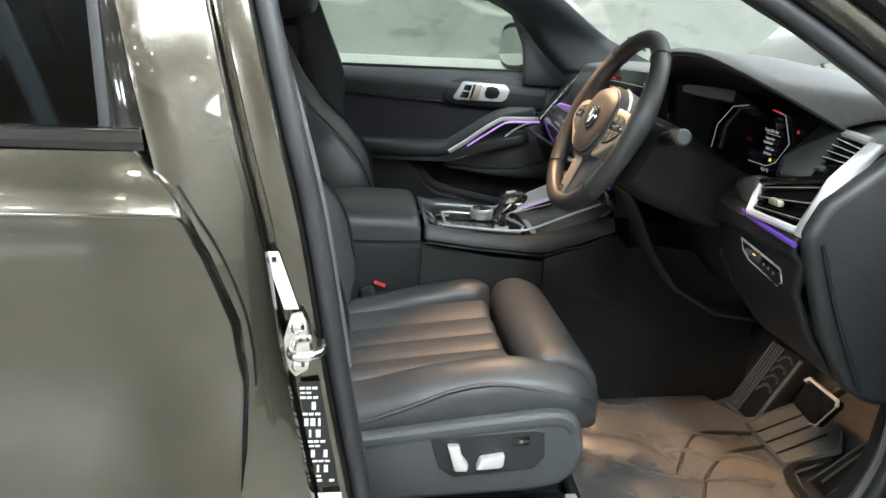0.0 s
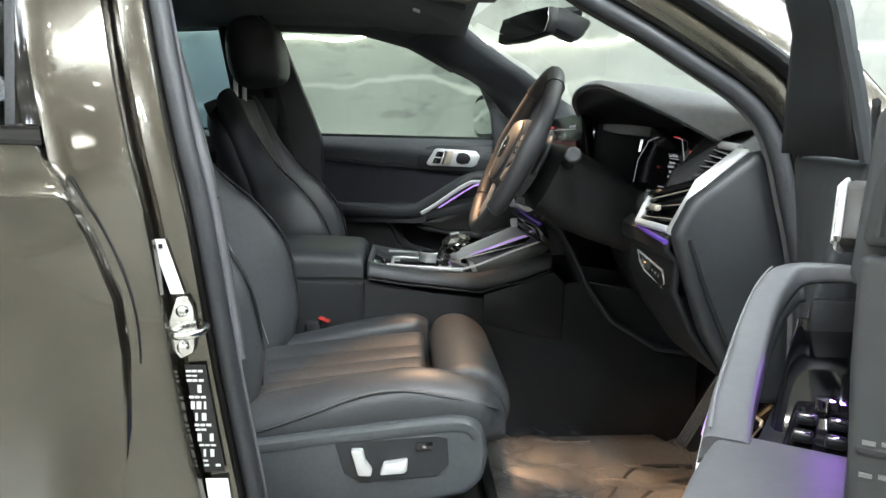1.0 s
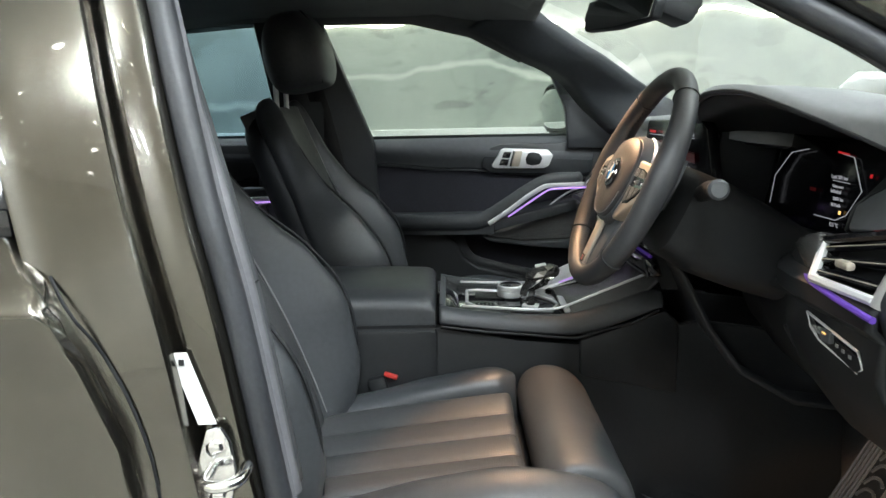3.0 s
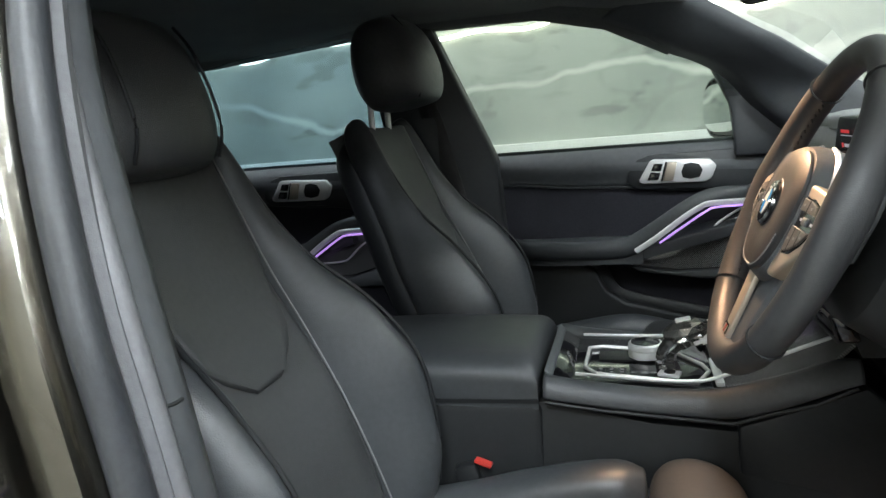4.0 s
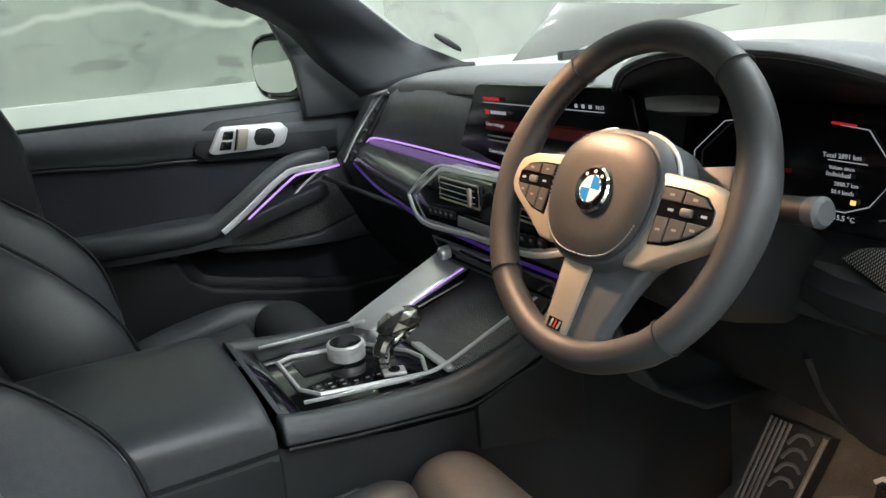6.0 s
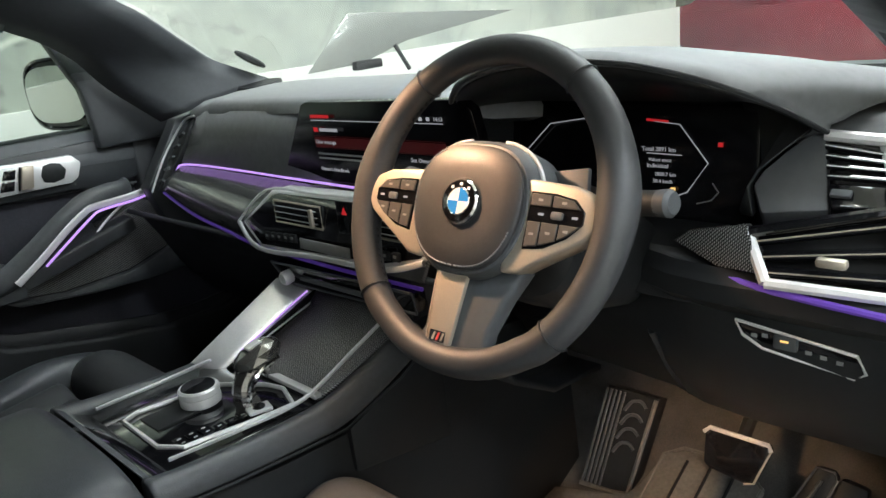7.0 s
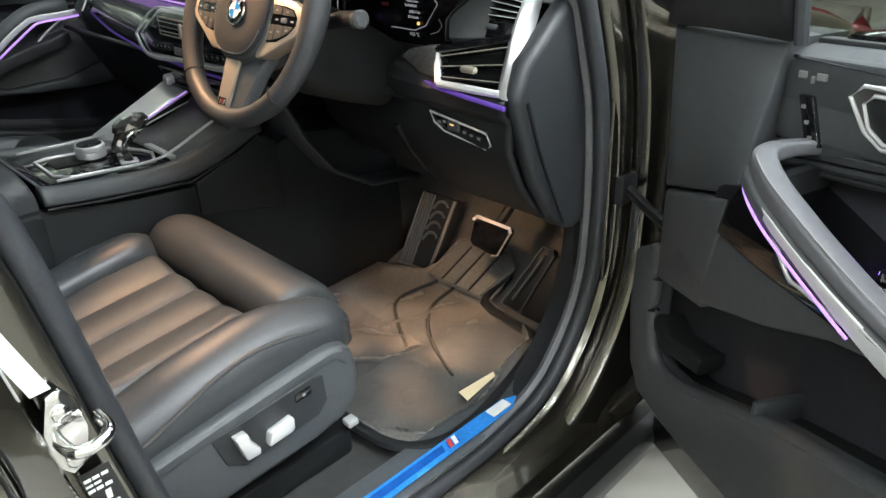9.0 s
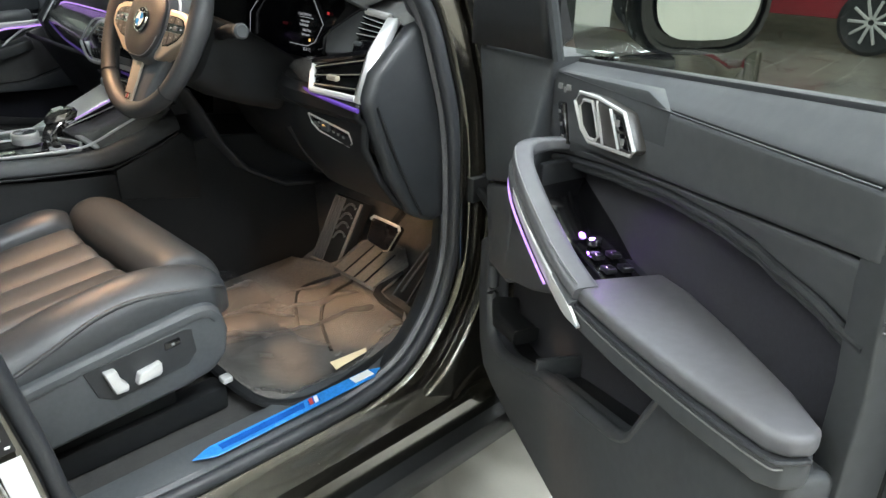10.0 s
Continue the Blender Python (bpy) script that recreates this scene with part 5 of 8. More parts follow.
    # window frame and glass
    if front:
        top = [(0.17, 0.12, 1.16), (0.178, 0.125, 1.235), (0.205, 0.127, 1.3), (0.265, 0.138, 1.348), (0.38, 0.14, 1.375), (0.54, 0.136, 1.42), (0.72, 0.135, 1.468), (0.86, 0.145, 1.488), (0.955, 0.14, 1.478), (0.985, 0.115, 1.4), (0.965, 0.055, 1.25), (0.945, 0.02, 1.15)]
        if detail:
            P("window_frame", tube(spline(top, 4), 0.02, 8, flat=0.8), PLASTIC_DARK, d, "black window frame")
            sail_rows = [[(0.175, 0.147, 1.172), (0.21, 0.126, 1.168), (0.255, 0.1, 1.162), (0.3, 0.07, 1.154)], [(0.18, 0.147, 1.235), (0.213, 0.13, 1.23), (0.255, 0.107, 1.222), (0.303, 0.082, 1.212)], [(0.205, 0.144, 1.297), (0.23, 0.134, 1.295), (0.265, 0.117, 1.29), (0.31, 0.098, 1.285)], [(0.265, 0.155, 1.34), (0.28, 0.146, 1.34), (0.3, 0.132, 1.338), (0.32, 0.116, 1.335)]]
            sail = P("sail_panel", grid([spline(r, 3) for r in sail_rows]), SOFT_DARK, d, "black mirror triangle", thick=0.016)
            P("sail_cover", grid([[Vector((u - 0.004, n + 0.004, z)) for u, n, z in r] for r in ([(0.2, 0.133, 1.184), (0.24, 0.11, 1.178), (0.28, 0.086, 1.172)], [(0.206, 0.135, 1.23), (0.238, 0.119, 1.226), (0.274, 0.099, 1.222)], [(0.225, 0.135, 1.272), (0.243, 0.127, 1.272), (0.26, 0.117, 1.27)])]), PLASTIC_DARK, sail, "raised cover in the triangle", thick=0.004)
            P("window_bar", tube([(0.306, 0.066, 1.15), (0.312, 0.08, 1.21), (0.322, 0.1, 1.285), (0.33, 0.116, 1.335)], 0.008, 8), PILLAR_SKIN, d, "grey upright beside the window")
            glass_poly = [(0.25, 0.006, 1.125), (0.94, 0.006, 1.125), (0.965, 0.11, 1.40), (0.93, 0.135, 1.47), (0.72, 0.13, 1.46), (0.54, 0.10, 1.40), (0.36, 0.07, 1.32), (0.26, 0.05, 1.26)]
            g = P("window_glass", prism(glass_poly, (0, 0.004, 0)), GLASS, d, "clear side window")
        else:
            P("sail_panel", plate([(0.13, 1.12), (0.2, 1.2), (0.27, 1.255), (0.35, 1.31), (0.42, 1.35), (0.372, 1.245), (0.36, 1.15), (0.36, 1.12)], 0.06, 0.09, 0.006), SOFT_DARK, d, "black mirror triangle")
            g = P("window_glass", prism([(0.27, 0.03, 1.15), (0.96, 0.03, 1.15), (1.08, 0.2, 1.49), (0.82, 0.2, 1.5), (0.62, 0.17, 1.45), (0.44, 0.12, 1.36), (0.3, 0.08, 1.25)], (0, 0.004, 0)), GLASS, d, "clear side window")
        g.visible_shadow = False
        # outside mirror
        ring = []
        for k in range(24):
            c, q = math.cos(2 * math.pi * k / 24), math.sin(2 * math.pi * k / 24)
            ring.append((MN + MW * math.copysign(abs(c) ** 0.6, c), MZ + 0.078 * math.copysign(abs(q) ** 0.7, q)))
        MU = 0.41 if detail else 0.376
        rows = [[(MU - du + MT * (MN - n), MN + (n - MN) * f, MZ + (z - MZ) * f) for n, z in ring] for du, f in ((0.006, 0.9), (0.0, 0.93), (0.0, 1.0), (0.03, 1.03), (0.07, 0.92), (0.1, 0.6))]
        sh = P("mirror_housing", grid(rows, closed_v=True, cap=True), GLOSS, d, "gloss black outside mirror")
        P("mirror_glass", prism([(MU + 0.002 + MT * (MN - n), MN + (n - MN) * 0.78, MZ + (z - MZ) * 0.78) for n, z in ring], (0.002, 0, 0)), MIRROR, sh, "mirror glass")
        P("mirror_arm", box((MU - 0.06, -0.02, 1.145), (0.07, 0.09, 0.03), 0.01), GLOSS, sh)
    return d


ang = radians(57)
U, N = Vector((-math.cos(ang), -math.sin(ang), 0)), Vector((-math.sin(ang), math.cos(ang), 0))
DRIVER_XF = Matrix(((U.x, N.x, 0, 0.9495), (U.y, N.y, 0, -0.132), (0.12, 0, 1, -0.046), (0, 0, 0, 1)))
FAR_XF = Matrix(((-1, 0, 0, 0.95), (0, -1, 0, 1.58), (0, 0, 1, 0), (0, 0, 0, 1)))
REAR_XF = Matrix(((-1, 0, 0, -0.06), (0, -1, 0, 1.575), (0, 0, 1, 0.012), (0, 0, 0, 1)))
door("driver_door", "wide open driver door with padded leather armrest", DRIVER_XF, (0.65, -0.55, 0.34))
door("passenger_door", "closed front door with black leather and violet strip", FAR_XF, (0.5, 1.6, 0.34), detail=False)
rear_far = door("rear_passenger_door", "closed rear door with black leather and violet strip", REAR_XF, (-0.5, 1.6, 0.34), front=False, detail=False)
g = part("window_glass", prism([(-0.14, 1.54, 1.165), (-0.22, 1.38, 1.5), (-0.5, 1.375, 1.495), (-0.88, 1.385, 1.43), (-1.15, 1.4, 1.37), (-1.15, 1.54, 1.18)], (0, 0.004, 0)), GLASS_TINT, rear_far, "bluish tinted rear side window")
g.visible_shadow = False
part("quarter_post", prism([(-0.802, 1.46, 1.16), (-0.828, 1.46, 1.16), (-0.916, 1.4, 1.45), (-0.892, 1.4, 1.45)], (0, 0.02, 0), 0.004), PLASTIC_DARK, rear_far, "black quarter window post")
part("quarter_panel", box((-1.25, 1.5, 0.8), (0.4, 0.08, 0.8), 0.02), SOFT_DARK, rear_far)
# far centre pillar with the belt
part("far_pillar", prism([(0.035, 1.5, 0.5), (-0.14, 1.5, 0.5), (-0.30, 1.36, 1.51), (-0.115, 1.36, 1.5), (0.004, 1.475, 1.17), (0.012, 1.48, 1.14)], (0, 0.06, 0), 0.008), SOFT_DARK, car, "dark far centre pillar")
belt = thing("seat_belt", "black woven seat belt on the far pillar", "seat belt", (-0.1, 1.42, 0.9))
part("webbing", grid([[(-0.14, 1.36, 1.4), (-0.185, 1.36, 1.4)], [(-0.10, 1.40, 1.25), (-0.15, 1.40, 1.25)], [(-0.05, 1.43, 1.0), (-0.1, 1.43, 1.0)], [(-0.03, 1.44, 0.75), (-0.08, 1.44, 0.75)], [(-0.03, 1.44, 0.47), (-0.08, 1.44, 0.47)]]), CARPET, belt, thick=0.002)
part("belt_guide", box((-0.165, 1.37, 1.4), (0.06, 0.02, 0.05), 0.008), PLASTIC_DARK, belt)


# ---- front seats ----
def seat(name, label, cy, s, head_up, dx=0.0, group="front seats"):
    """s = 1: the outer side faces -y; head_up: how far the headrest is drawn out."""
    st = thing(name, label, "car seat", (0.15, cy, 0.46), group)
    Y = lambda v: cy + s * v

    # cushion: ribbed middle, two bolsters, thigh support
    def mid(a, b):
        x = lerp(-0.06, 0.338, a)
        v = lerp(-0.15, 0.155, b)
        rib = 0.009 * abs(math.sin(4 * math.pi * b)) ** 0.55
        return (x, Y(v), 0.683 + 0.052 * a**0.8 + rib + 0.012 * abs(2 * b - 1) ** 3)

    part("cushion", pad(mid, (0, 0, 1), 0.06, 0.4, 0.3, 0.016, 10, 40), LEATHER, st, "ribbed black leather cushion")
    PK = ((-0.1, 0.69), (0.0, 0.712), (0.1, 0.736), (0.2, 0.76), (0.3, 0.777), (0.36, 0.776), (0.42, 0.76), (0.46, 0.735), (0.478, 0.70))
    for side in (-1, 1):
        rows = []
        for x in (-0.1, -0.05, 0.0, 0.06, 0.12, 0.18, 0.24, 0.3, 0.345, 0.39, 0.43, 0.458, 0.474) if side < 0 else (-0.1, -0.05, 0.0, 0.06, 0.12, 0.18, 0.24, 0.29, 0.325, 0.345, 0.352):
            pk = curve_at(PK, x) - (0.012 if side > 0 and x > 0.34 else 0)
            end = 1.0 if x < 0.44 else 0.85
            inn = 0.15 if x < 0.34 else (0.158 if side < 0 else 0.17)
            ring_ = [(inn, pk - 0.03), (inn + 0.012, pk - 0.008), (0.19, pk), (0.215, pk - 0.004), (0.24 * end + 0.004, pk - 0.022), (0.252 * end + 0.002, pk - 0.05), (0.25 * end, 0.665), (0.2, 0.645), (0.155, 0.65)]
            rows.append([(x, Y(side * v), z) for v, z in ring_])
        part("side_bolster", grid(rows, closed_v=True, cap=True), LEATHER_SIDE, st, sub=2)
        pipe = [(x, Y(side * v), z) for x, v, z in ((-0.08, 0.248, 0.662), (0.0, 0.249, 0.668), (0.066, 0.2495, 0.685), (0.157, 0.248, 0.717), (0.23, 0.244, 0.744), (0.296, 0.242, 0.752), (0.371, 0.244, 0.742), (0.42, 0.238, 0.73)) if side < 0 or x < 0.34]
        part("piping", tube(spline(pipe + ([(0.455, Y(side * 0.222), 0.715)] if side < 0 else []), 4), 0.0034, 6), LEATHER, st)
    rows = []
    for v in (-0.178, -0.17, -0.12, -0.05, 0.02, 0.1, 0.18, 0.215, 0.232, 0.24):
        k = 0.78 if v < -0.175 or v > 0.235 else (0.94 if v > 0.225 else 1.0)
        cx, cz = 0.412, 0.70
        rows.append([(cx + (x - cx) * k, Y(v), cz + (z - cz) * k) for x, z in ((0.356, 0.69), (0.35, 0.732), (0.368, 0.764), (0.405, 0.776), (0.448, 0.765), (0.48, 0.735), (0.49, 0.69), (0.474, 0.65), (0.41, 0.64), (0.365, 0.65))])
    part("thigh_support", grid(rows, closed_v=True, cap=True), LEATHER, st, "extendable thigh support", sub=2)
    # base, side covers, switches, rails
    cover = [(-0.09, 0.655), (0.07, 0.676), (0.264, 0.703), (0.37, 0.716), (0.405, 0.714), (0.426, 0.70), (0.436, 0.655), (0.428, 0.61), (0.4, 0.585), (0.35, 0.575), (0.1, 0.56), (-0.09, 0.555)]
    for side in (-1, 1):
        cv = part("side_cover", prism([(x, Y(side * 0.235), z) for x, z in cover], (0, s * side * 0.035, 0), 0.014, 4), PLASTIC, st, "grained plastic side cover")
        if side < 0:
            hi = [(0.0, 0.655), (0.15, 0.676), (0.26, 0.69), (0.37, 0.702), (0.4, 0.7), (0.415, 0.685)]
            part("cover_ridge", tube(spline([(x, Y(-0.268), z) for x, z in hi], 5), 0.009, 8, flat=0.6), PLASTIC, cv)
            if s > 0:
                part("switch_field", prism([(x, Y(-0.2695), z) for x, z in ((0.19, 0.675), (0.35, 0.688), (0.368, 0.684), (0.372, 0.64), (0.355, 0.62), (0.23, 0.608), (0.205, 0.625))], (0, -0.002, 0), 0.0008, 1), SOFT_DARK, cv, "recessed switch field")
                part("recline_switch", prism([(0.216, Y(-0.27), 0.668), (0.235, Y(-0.27), 0.668), (0.239, Y(-0.27), 0.65), (0.25, Y(-0.27), 0.635), (0.248, Y(-0.27), 0.625), (0.228, Y(-0.27), 0.626)], (0, -0.016, 0), 0.003), SATIN, cv, "satin seat switch")
                part("slide_switch", prism([(0.262, Y(-0.27), 0.627), (0.268, Y(-0.27), 0.646), (0.306, Y(-0.27), 0.652), (0.305, Y(-0.27), 0.634), (0.3, Y(-0.27), 0.63)], (0, -0.016, 0), 0.003), SATIN, cv, "satin seat switch")
                key = part("massage_key", prism([(0.318, Y(-0.27), 0.663), (0.319, Y(-0.27), 0.676), (0.345, Y(-0.27), 0.678), (0.345, Y(-0.27), 0.665)], (0, -0.004, 0), 0.001), GLOSS, cv)
                part("key_mark", box((0.332, Y(-0.2745), 0.6705), (0.005, 0.001, 0.004)), ICON, key)
    part("seat_pan", box((0.18, cy, 0.64), (0.52, 0.46, 0.07), 0.02), PLASTIC_DARK, st)
    for side in (-1, 1):
        rail = part("rail", box((0.17, Y(side * 0.2), 0.488), (0.54, 0.05, 0.05), 0.008), PLASTIC_DARK, st)
        part("rail_cap", box((0.437, Y(side * 0.228), 0.531), (0.02, 0.02, 0.012), 0.003), SATIN, rail, "small metal cap")
        part("lift_link", box((0.2, Y(side * 0.2), 0.56), (0.3, 0.02, 0.1), 0.006), PLASTIC_DARK, st)
    # backrest
    d, f = Vector((-0.388, 0, 0.922)), Vector((0.922, 0, 0.388))
    O = Vector((0.012 + dx, 0, 0.70))

    def at(sv, v, h):
        p = O + d * sv + f * h
        return (p.x, Y(v), p.z)

    HB = ((0.0, 0.06), (0.08, 0.1), (0.19, 0.12), (0.28, 0.1), (0.38, 0.052), (0.48, 0.03), (0.6, 0.025))
    WD = ((0.0, 0.23), (0.2, 0.252), (0.3, 0.24), (0.4, 0.205), (0.5, 0.18), (0.62, 0.16))

    def centre(a, b):
        sv, v = lerp(0.0, 0.61, a), lerp(-0.13, 0.13, b)
        return at(sv, v, 0.004 + 0.02 * math.sin(3.1 * min(1, a * 1.6)) - 0.012 * (1 - abs(2 * b - 1) ** 2))

    part("backrest", pad(centre, f, 0.08, 0.61, 0.26, 0.014, 18, 12), LEATHER, st, "black leather backrest panel")

    def tongue(a, b):
        sv = lerp(0.605, 0.27, a)
        half = curve_at(((0, 0.128), (0.5, 0.125), (0.8, 0.105), (0.93, 0.075), (1, 0.03)), a)
        v = lerp(-half, half, b)
        q = centre(sv / 0.61, (v + 0.13) / 0.26)
        return Vector(q) + f * 0.007

    part("shoulder_panel", pad(tongue, f, 0.03, 0.34, 0.24, 0.008, 14, 10), LEATHER, st, "padded shoulder panel")
    for side in (-1, 1):
        rows = []
        for k in range(17):
            sv = -0.02 + 0.645 * k / 16
            w, hb = curve_at(WD, sv), curve_at(HB, sv)
            tip = 1.0 if 0 < k < 16 else 0.6
            prof = [(0.127, -0.004), (lerp(0.127, w, 0.2), 0.022 + 0.5 * (hb - 0.03)), (lerp(0.127, w, 0.5), hb), (lerp(0.127, w, 0.78), hb * 0.92), (w, hb * 0.45), (w + 0.004, 0.0), (w, -0.04), (0.127, -0.05)]
            rows.append([at(sv, side * v, h * tip) for v, h in prof])
        part("back_bolster", grid(rows, closed_v=True, cap=True), LEATHER_SIDE, st, sub=2)
        seam = [at(sv, side * lerp(0.127, curve_at(WD, sv), 0.62), curve_at(HB, sv) * 1.0 - 0.004) for sv in (0.02, 0.1, 0.2, 0.3, 0.4, 0.5, 0.58)]
        part("seam", tube(spline(seam, 4), 0.0028, 6), PLASTIC_DARK, st)
        seam = [at(sv, side * 0.131, 0.008 + 0.012 * math.sin(3.1 * min(1, sv * 2.6))) for sv in (0.02, 0.1, 0.2, 0.3, 0.4, 0.5, 0.6)]
        part("stitching", tube(spline(seam, 4), 0.0014, 5), STITCH, st)
    rows = []
    for k in range(11):
        sv = -0.03 + 0.655 * k / 10
        w = curve_at(WD, sv) - 0.006
        z_ = 0.75 if k in (0, 10) else 1.0
        rows.append([at(sv, v * z_, h * z_) for v, h in ((-w, 0.01), (-w, -0.05), (-w * 0.85, -0.1), (0, -0.115), (w * 0.85, -0.1), (w, -0.05), (w, 0.01), (0, -0.045))])
    part("back_shell", grid(rows, closed_v=True, cap=True), SOFT_DARK, st, "dark backrest shell", sub=1)
    # headrest with its two chrome posts
    lift = head_up
    C = O + d * (0.648 + lift) + f * (0.012 + 1.1 * lift)
    grow = 1.16 if lift else 1.0
    if lift:
        C += Vector((0.012, 0, -0.014))
    rows = []
    for k, (h, wv, dp) in enumerate(((-0.098, 0.085, 0.042), (-0.088, 0.112, 0.06), (-0.05, 0.13, 0.072), (0.0, 0.134, 0.072), (0.05, 0.126, 0.064), (0.085, 0.106, 0.05), (0.1, 0.075, 0.028))):
        h, wv, dp = h * (0.94 if lift else 1.0), wv * (grow if lift else 0.94), dp * (1 + (grow - 1) * 0.6)
        ring_ = []
        for q in range(16):
            t = 2 * math.pi * q / 16
            cx, sx = math.cos(t), math.sin(t)
            ring_.append((math.copysign(abs(cx) ** 0.6, cx) * wv, math.copysign(abs(sx) ** 0.75, sx) * dp))
        rows.append([tuple(C + Vector((-0.2, 0, 0.98)) * h + Vector((0.98, 0, 0.2)) * b_ + Vector((0, s * a_ + cy, 0))) for a_, b_ in ring_])
    hr = part("headrest", grid(rows, closed_v=True, cap=True), LEATHER, st, "rounded leather headrest", sub=2)
    for v in (-0.055, 0.055):
        part("post", tube([at(0.56, v, -0.02), at(0.61 + lift, v, -0.018 + 0.7 * lift)], 0.0065, 10), SATIN, st, "chrome headrest post")
    for v in (-0.084, 0.084):
        crease = [tuple(C + Vector((-0.2, 0, 0.98)) * h + Vector((0.98, 0, 0.2)) * (dpx) + Vector((0, s * v + cy, 0))) for h, dpx in ((-0.085, 0.05), (-0.05, 0.066), (0, 0.066), (0.05, 0.058), (0.085, 0.042))]
        part("crease", tube(spline(crease, 4), 0.0022, 6), PLASTIC_DARK, hr)
    # belt buckle
    bk = thing("belt_buckle", "black seat belt buckle with a red button", "belt buckle", (0.08, Y(0.275), 0.62), "belt buckles")
    part("stalk", box((0.105, Y(0.232), 0.69), (0.034, 0.02, 0.118), 0.006, 2, Matrix.Rotation(radians(-14), 4, "Y")), PLASTIC_DARK, bk)
    part("button", prism([(0.105, Y(0.224), 0.752), (0.13, Y(0.224), 0.743), (0.131, Y(0.238), 0.743), (0.106, Y(0.238), 0.752)], (0.002, 0, 0.006), 0.002), RED, bk, "red release button")
    return st


seat("bucket_seat", "black leather sport seat with power switches", 0.36, 1, 0.0)
seat("bucket_seat", "black leather sport seat with raised headrest", 1.14, -1, 0.07, 0.045)

# ---- dashboard ----
dash = thing("dashboard", "dark grey soft dashboard with violet light strips", "dashboard", (0.8, 0.75, 0.9))


def dash_line(y):
    """Profile from the windscreen to the fascia's lower edge, as (x, z)."""
    edge_x = curve_at(((0.0, 0.81), (0.1, 0.8), (0.14, 0.82), (0.5, 0.82), (0.545, 0.7), (0.56, 0.68), (0.85, 0.668), (1.2, 0.685), (1.33, 0.73), (1.45, 0.78)), y)
    base = curve_at(((0.0, 1.15), (0.12, 1.155), (0.36, 1.165), (0.5, 1.18), (0.57, 1.204), (0.75, 1.205), (1.2, 1.196), (1.3, 1.18), (1.42, 1.17)), y)
    return edge_x, base


rows = []
YS = [0.02, 0.05, 0.085, 0.13, 0.18, 0.24, 0.3, 0.36, 0.42, 0.48, 0.53, 0.56, 0.62, 0.72, 0.84, 0.95, 1.07, 1.18, 1.27, 1.33, 1.39, 1.44]
for y in YS:
    ex, bz = dash_line(y)
    wx = 1.03 - 0.1 * abs((y - 0.75) / 0.65) ** 2.5
    rows.append([(wx, y, 1.195), (lerp(ex, wx, 0.75), y, lerp(bz, 1.2, 0.7) + 0.012), (lerp(ex, wx, 0.45), y, bz + 0.018), (lerp(ex, wx, 0.2), y, bz + 0.014), (ex + 0.02, y, bz + 0.007), (ex + 0.004, y, bz), (ex + 0.002, y, bz - 0.012), (ex + 0.03, y, bz - 0.02)])
top = part("top_pad", grid(rows), DASH_LIT, dash, "soft dashboard top, paled for the windscreen light", thick=0.006, sharp=60)
# instrument hood: a brow whose edge bows towards the driver
brow = spline([(0.69, 0.553, 1.196), (0.652, 0.525, 1.216), (0.632, 0.487, 1.24), (0.628, 0.43, 1.256), (0.629, 0.36, 1.26), (0.634, 0.28, 1.256), (0.652, 0.22, 1.241), (0.686, 0.18, 1.22), (0.732, 0.152, 1.195), (0.79, 0.128, 1.162)], 5)
ridge = spline([(0.8, 0.575, 1.204), (0.88, 0.57, 1.214), (0.96, 0.55, 1.216), (0.995, 0.47, 1.214), (0.995, 0.38, 1.212), (0.985, 0.3, 1.21), (0.97, 0.22, 1.207), (0.95, 0.14, 1.203), (0.93, 0.08, 1.197), (0.905, 0.04, 1.175)], 5)
rows = [[p + Vector((0.006, 0, -0.007)) for p in brow], [p + Vector((0.0, 0, -0.001)) for p in brow], [p + Vector((0.006, 0, 0.004)) for p in brow]]
for t, up in ((0.1, 0.006), (0.22, 0.011), (0.4, 0.014), (0.65, 0.012), (0.85, 0.006), (1.0, 0.0)):
    rows.append([p.lerp(q, t) + Vector((0, 0, up)) for p, q in zip(brow, ridge)])
hood = part("instrument_hood", grid(rows), DASH_LIT, dash, "soft hood over the instruments, paled for the windscreen light", thick=0.004, sharp=70)
part("hood_piping", tube([p + Vector((0.001, 0, -0.004)) for p in brow], 0.003, 6), SOFT_DARK, hood)
low_edge = [Vector((0.803, lerp(0.56, 0.15, k / (len(brow) - 1)), 1.19)) for k in range(len(brow))]
part("hood_lining", grid([[p + Vector((0.008, 0, -0.009)) for p in brow], [p.lerp(q, 0.4) + Vector((0, 0, -0.004)) for p, q in zip(brow, low_edge)], low_edge]), PLASTIC_DARK, hood, "black hood lining", thick=0.004)
part("speaker_grille", lathe([(0.05, 0), (0.048, 0.006), (0, 0.008)], (0.9, 1.33, 1.205), (-0.1, 0, 1), 24, False), PLASTIC_DARK, top, "round black speaker grille")
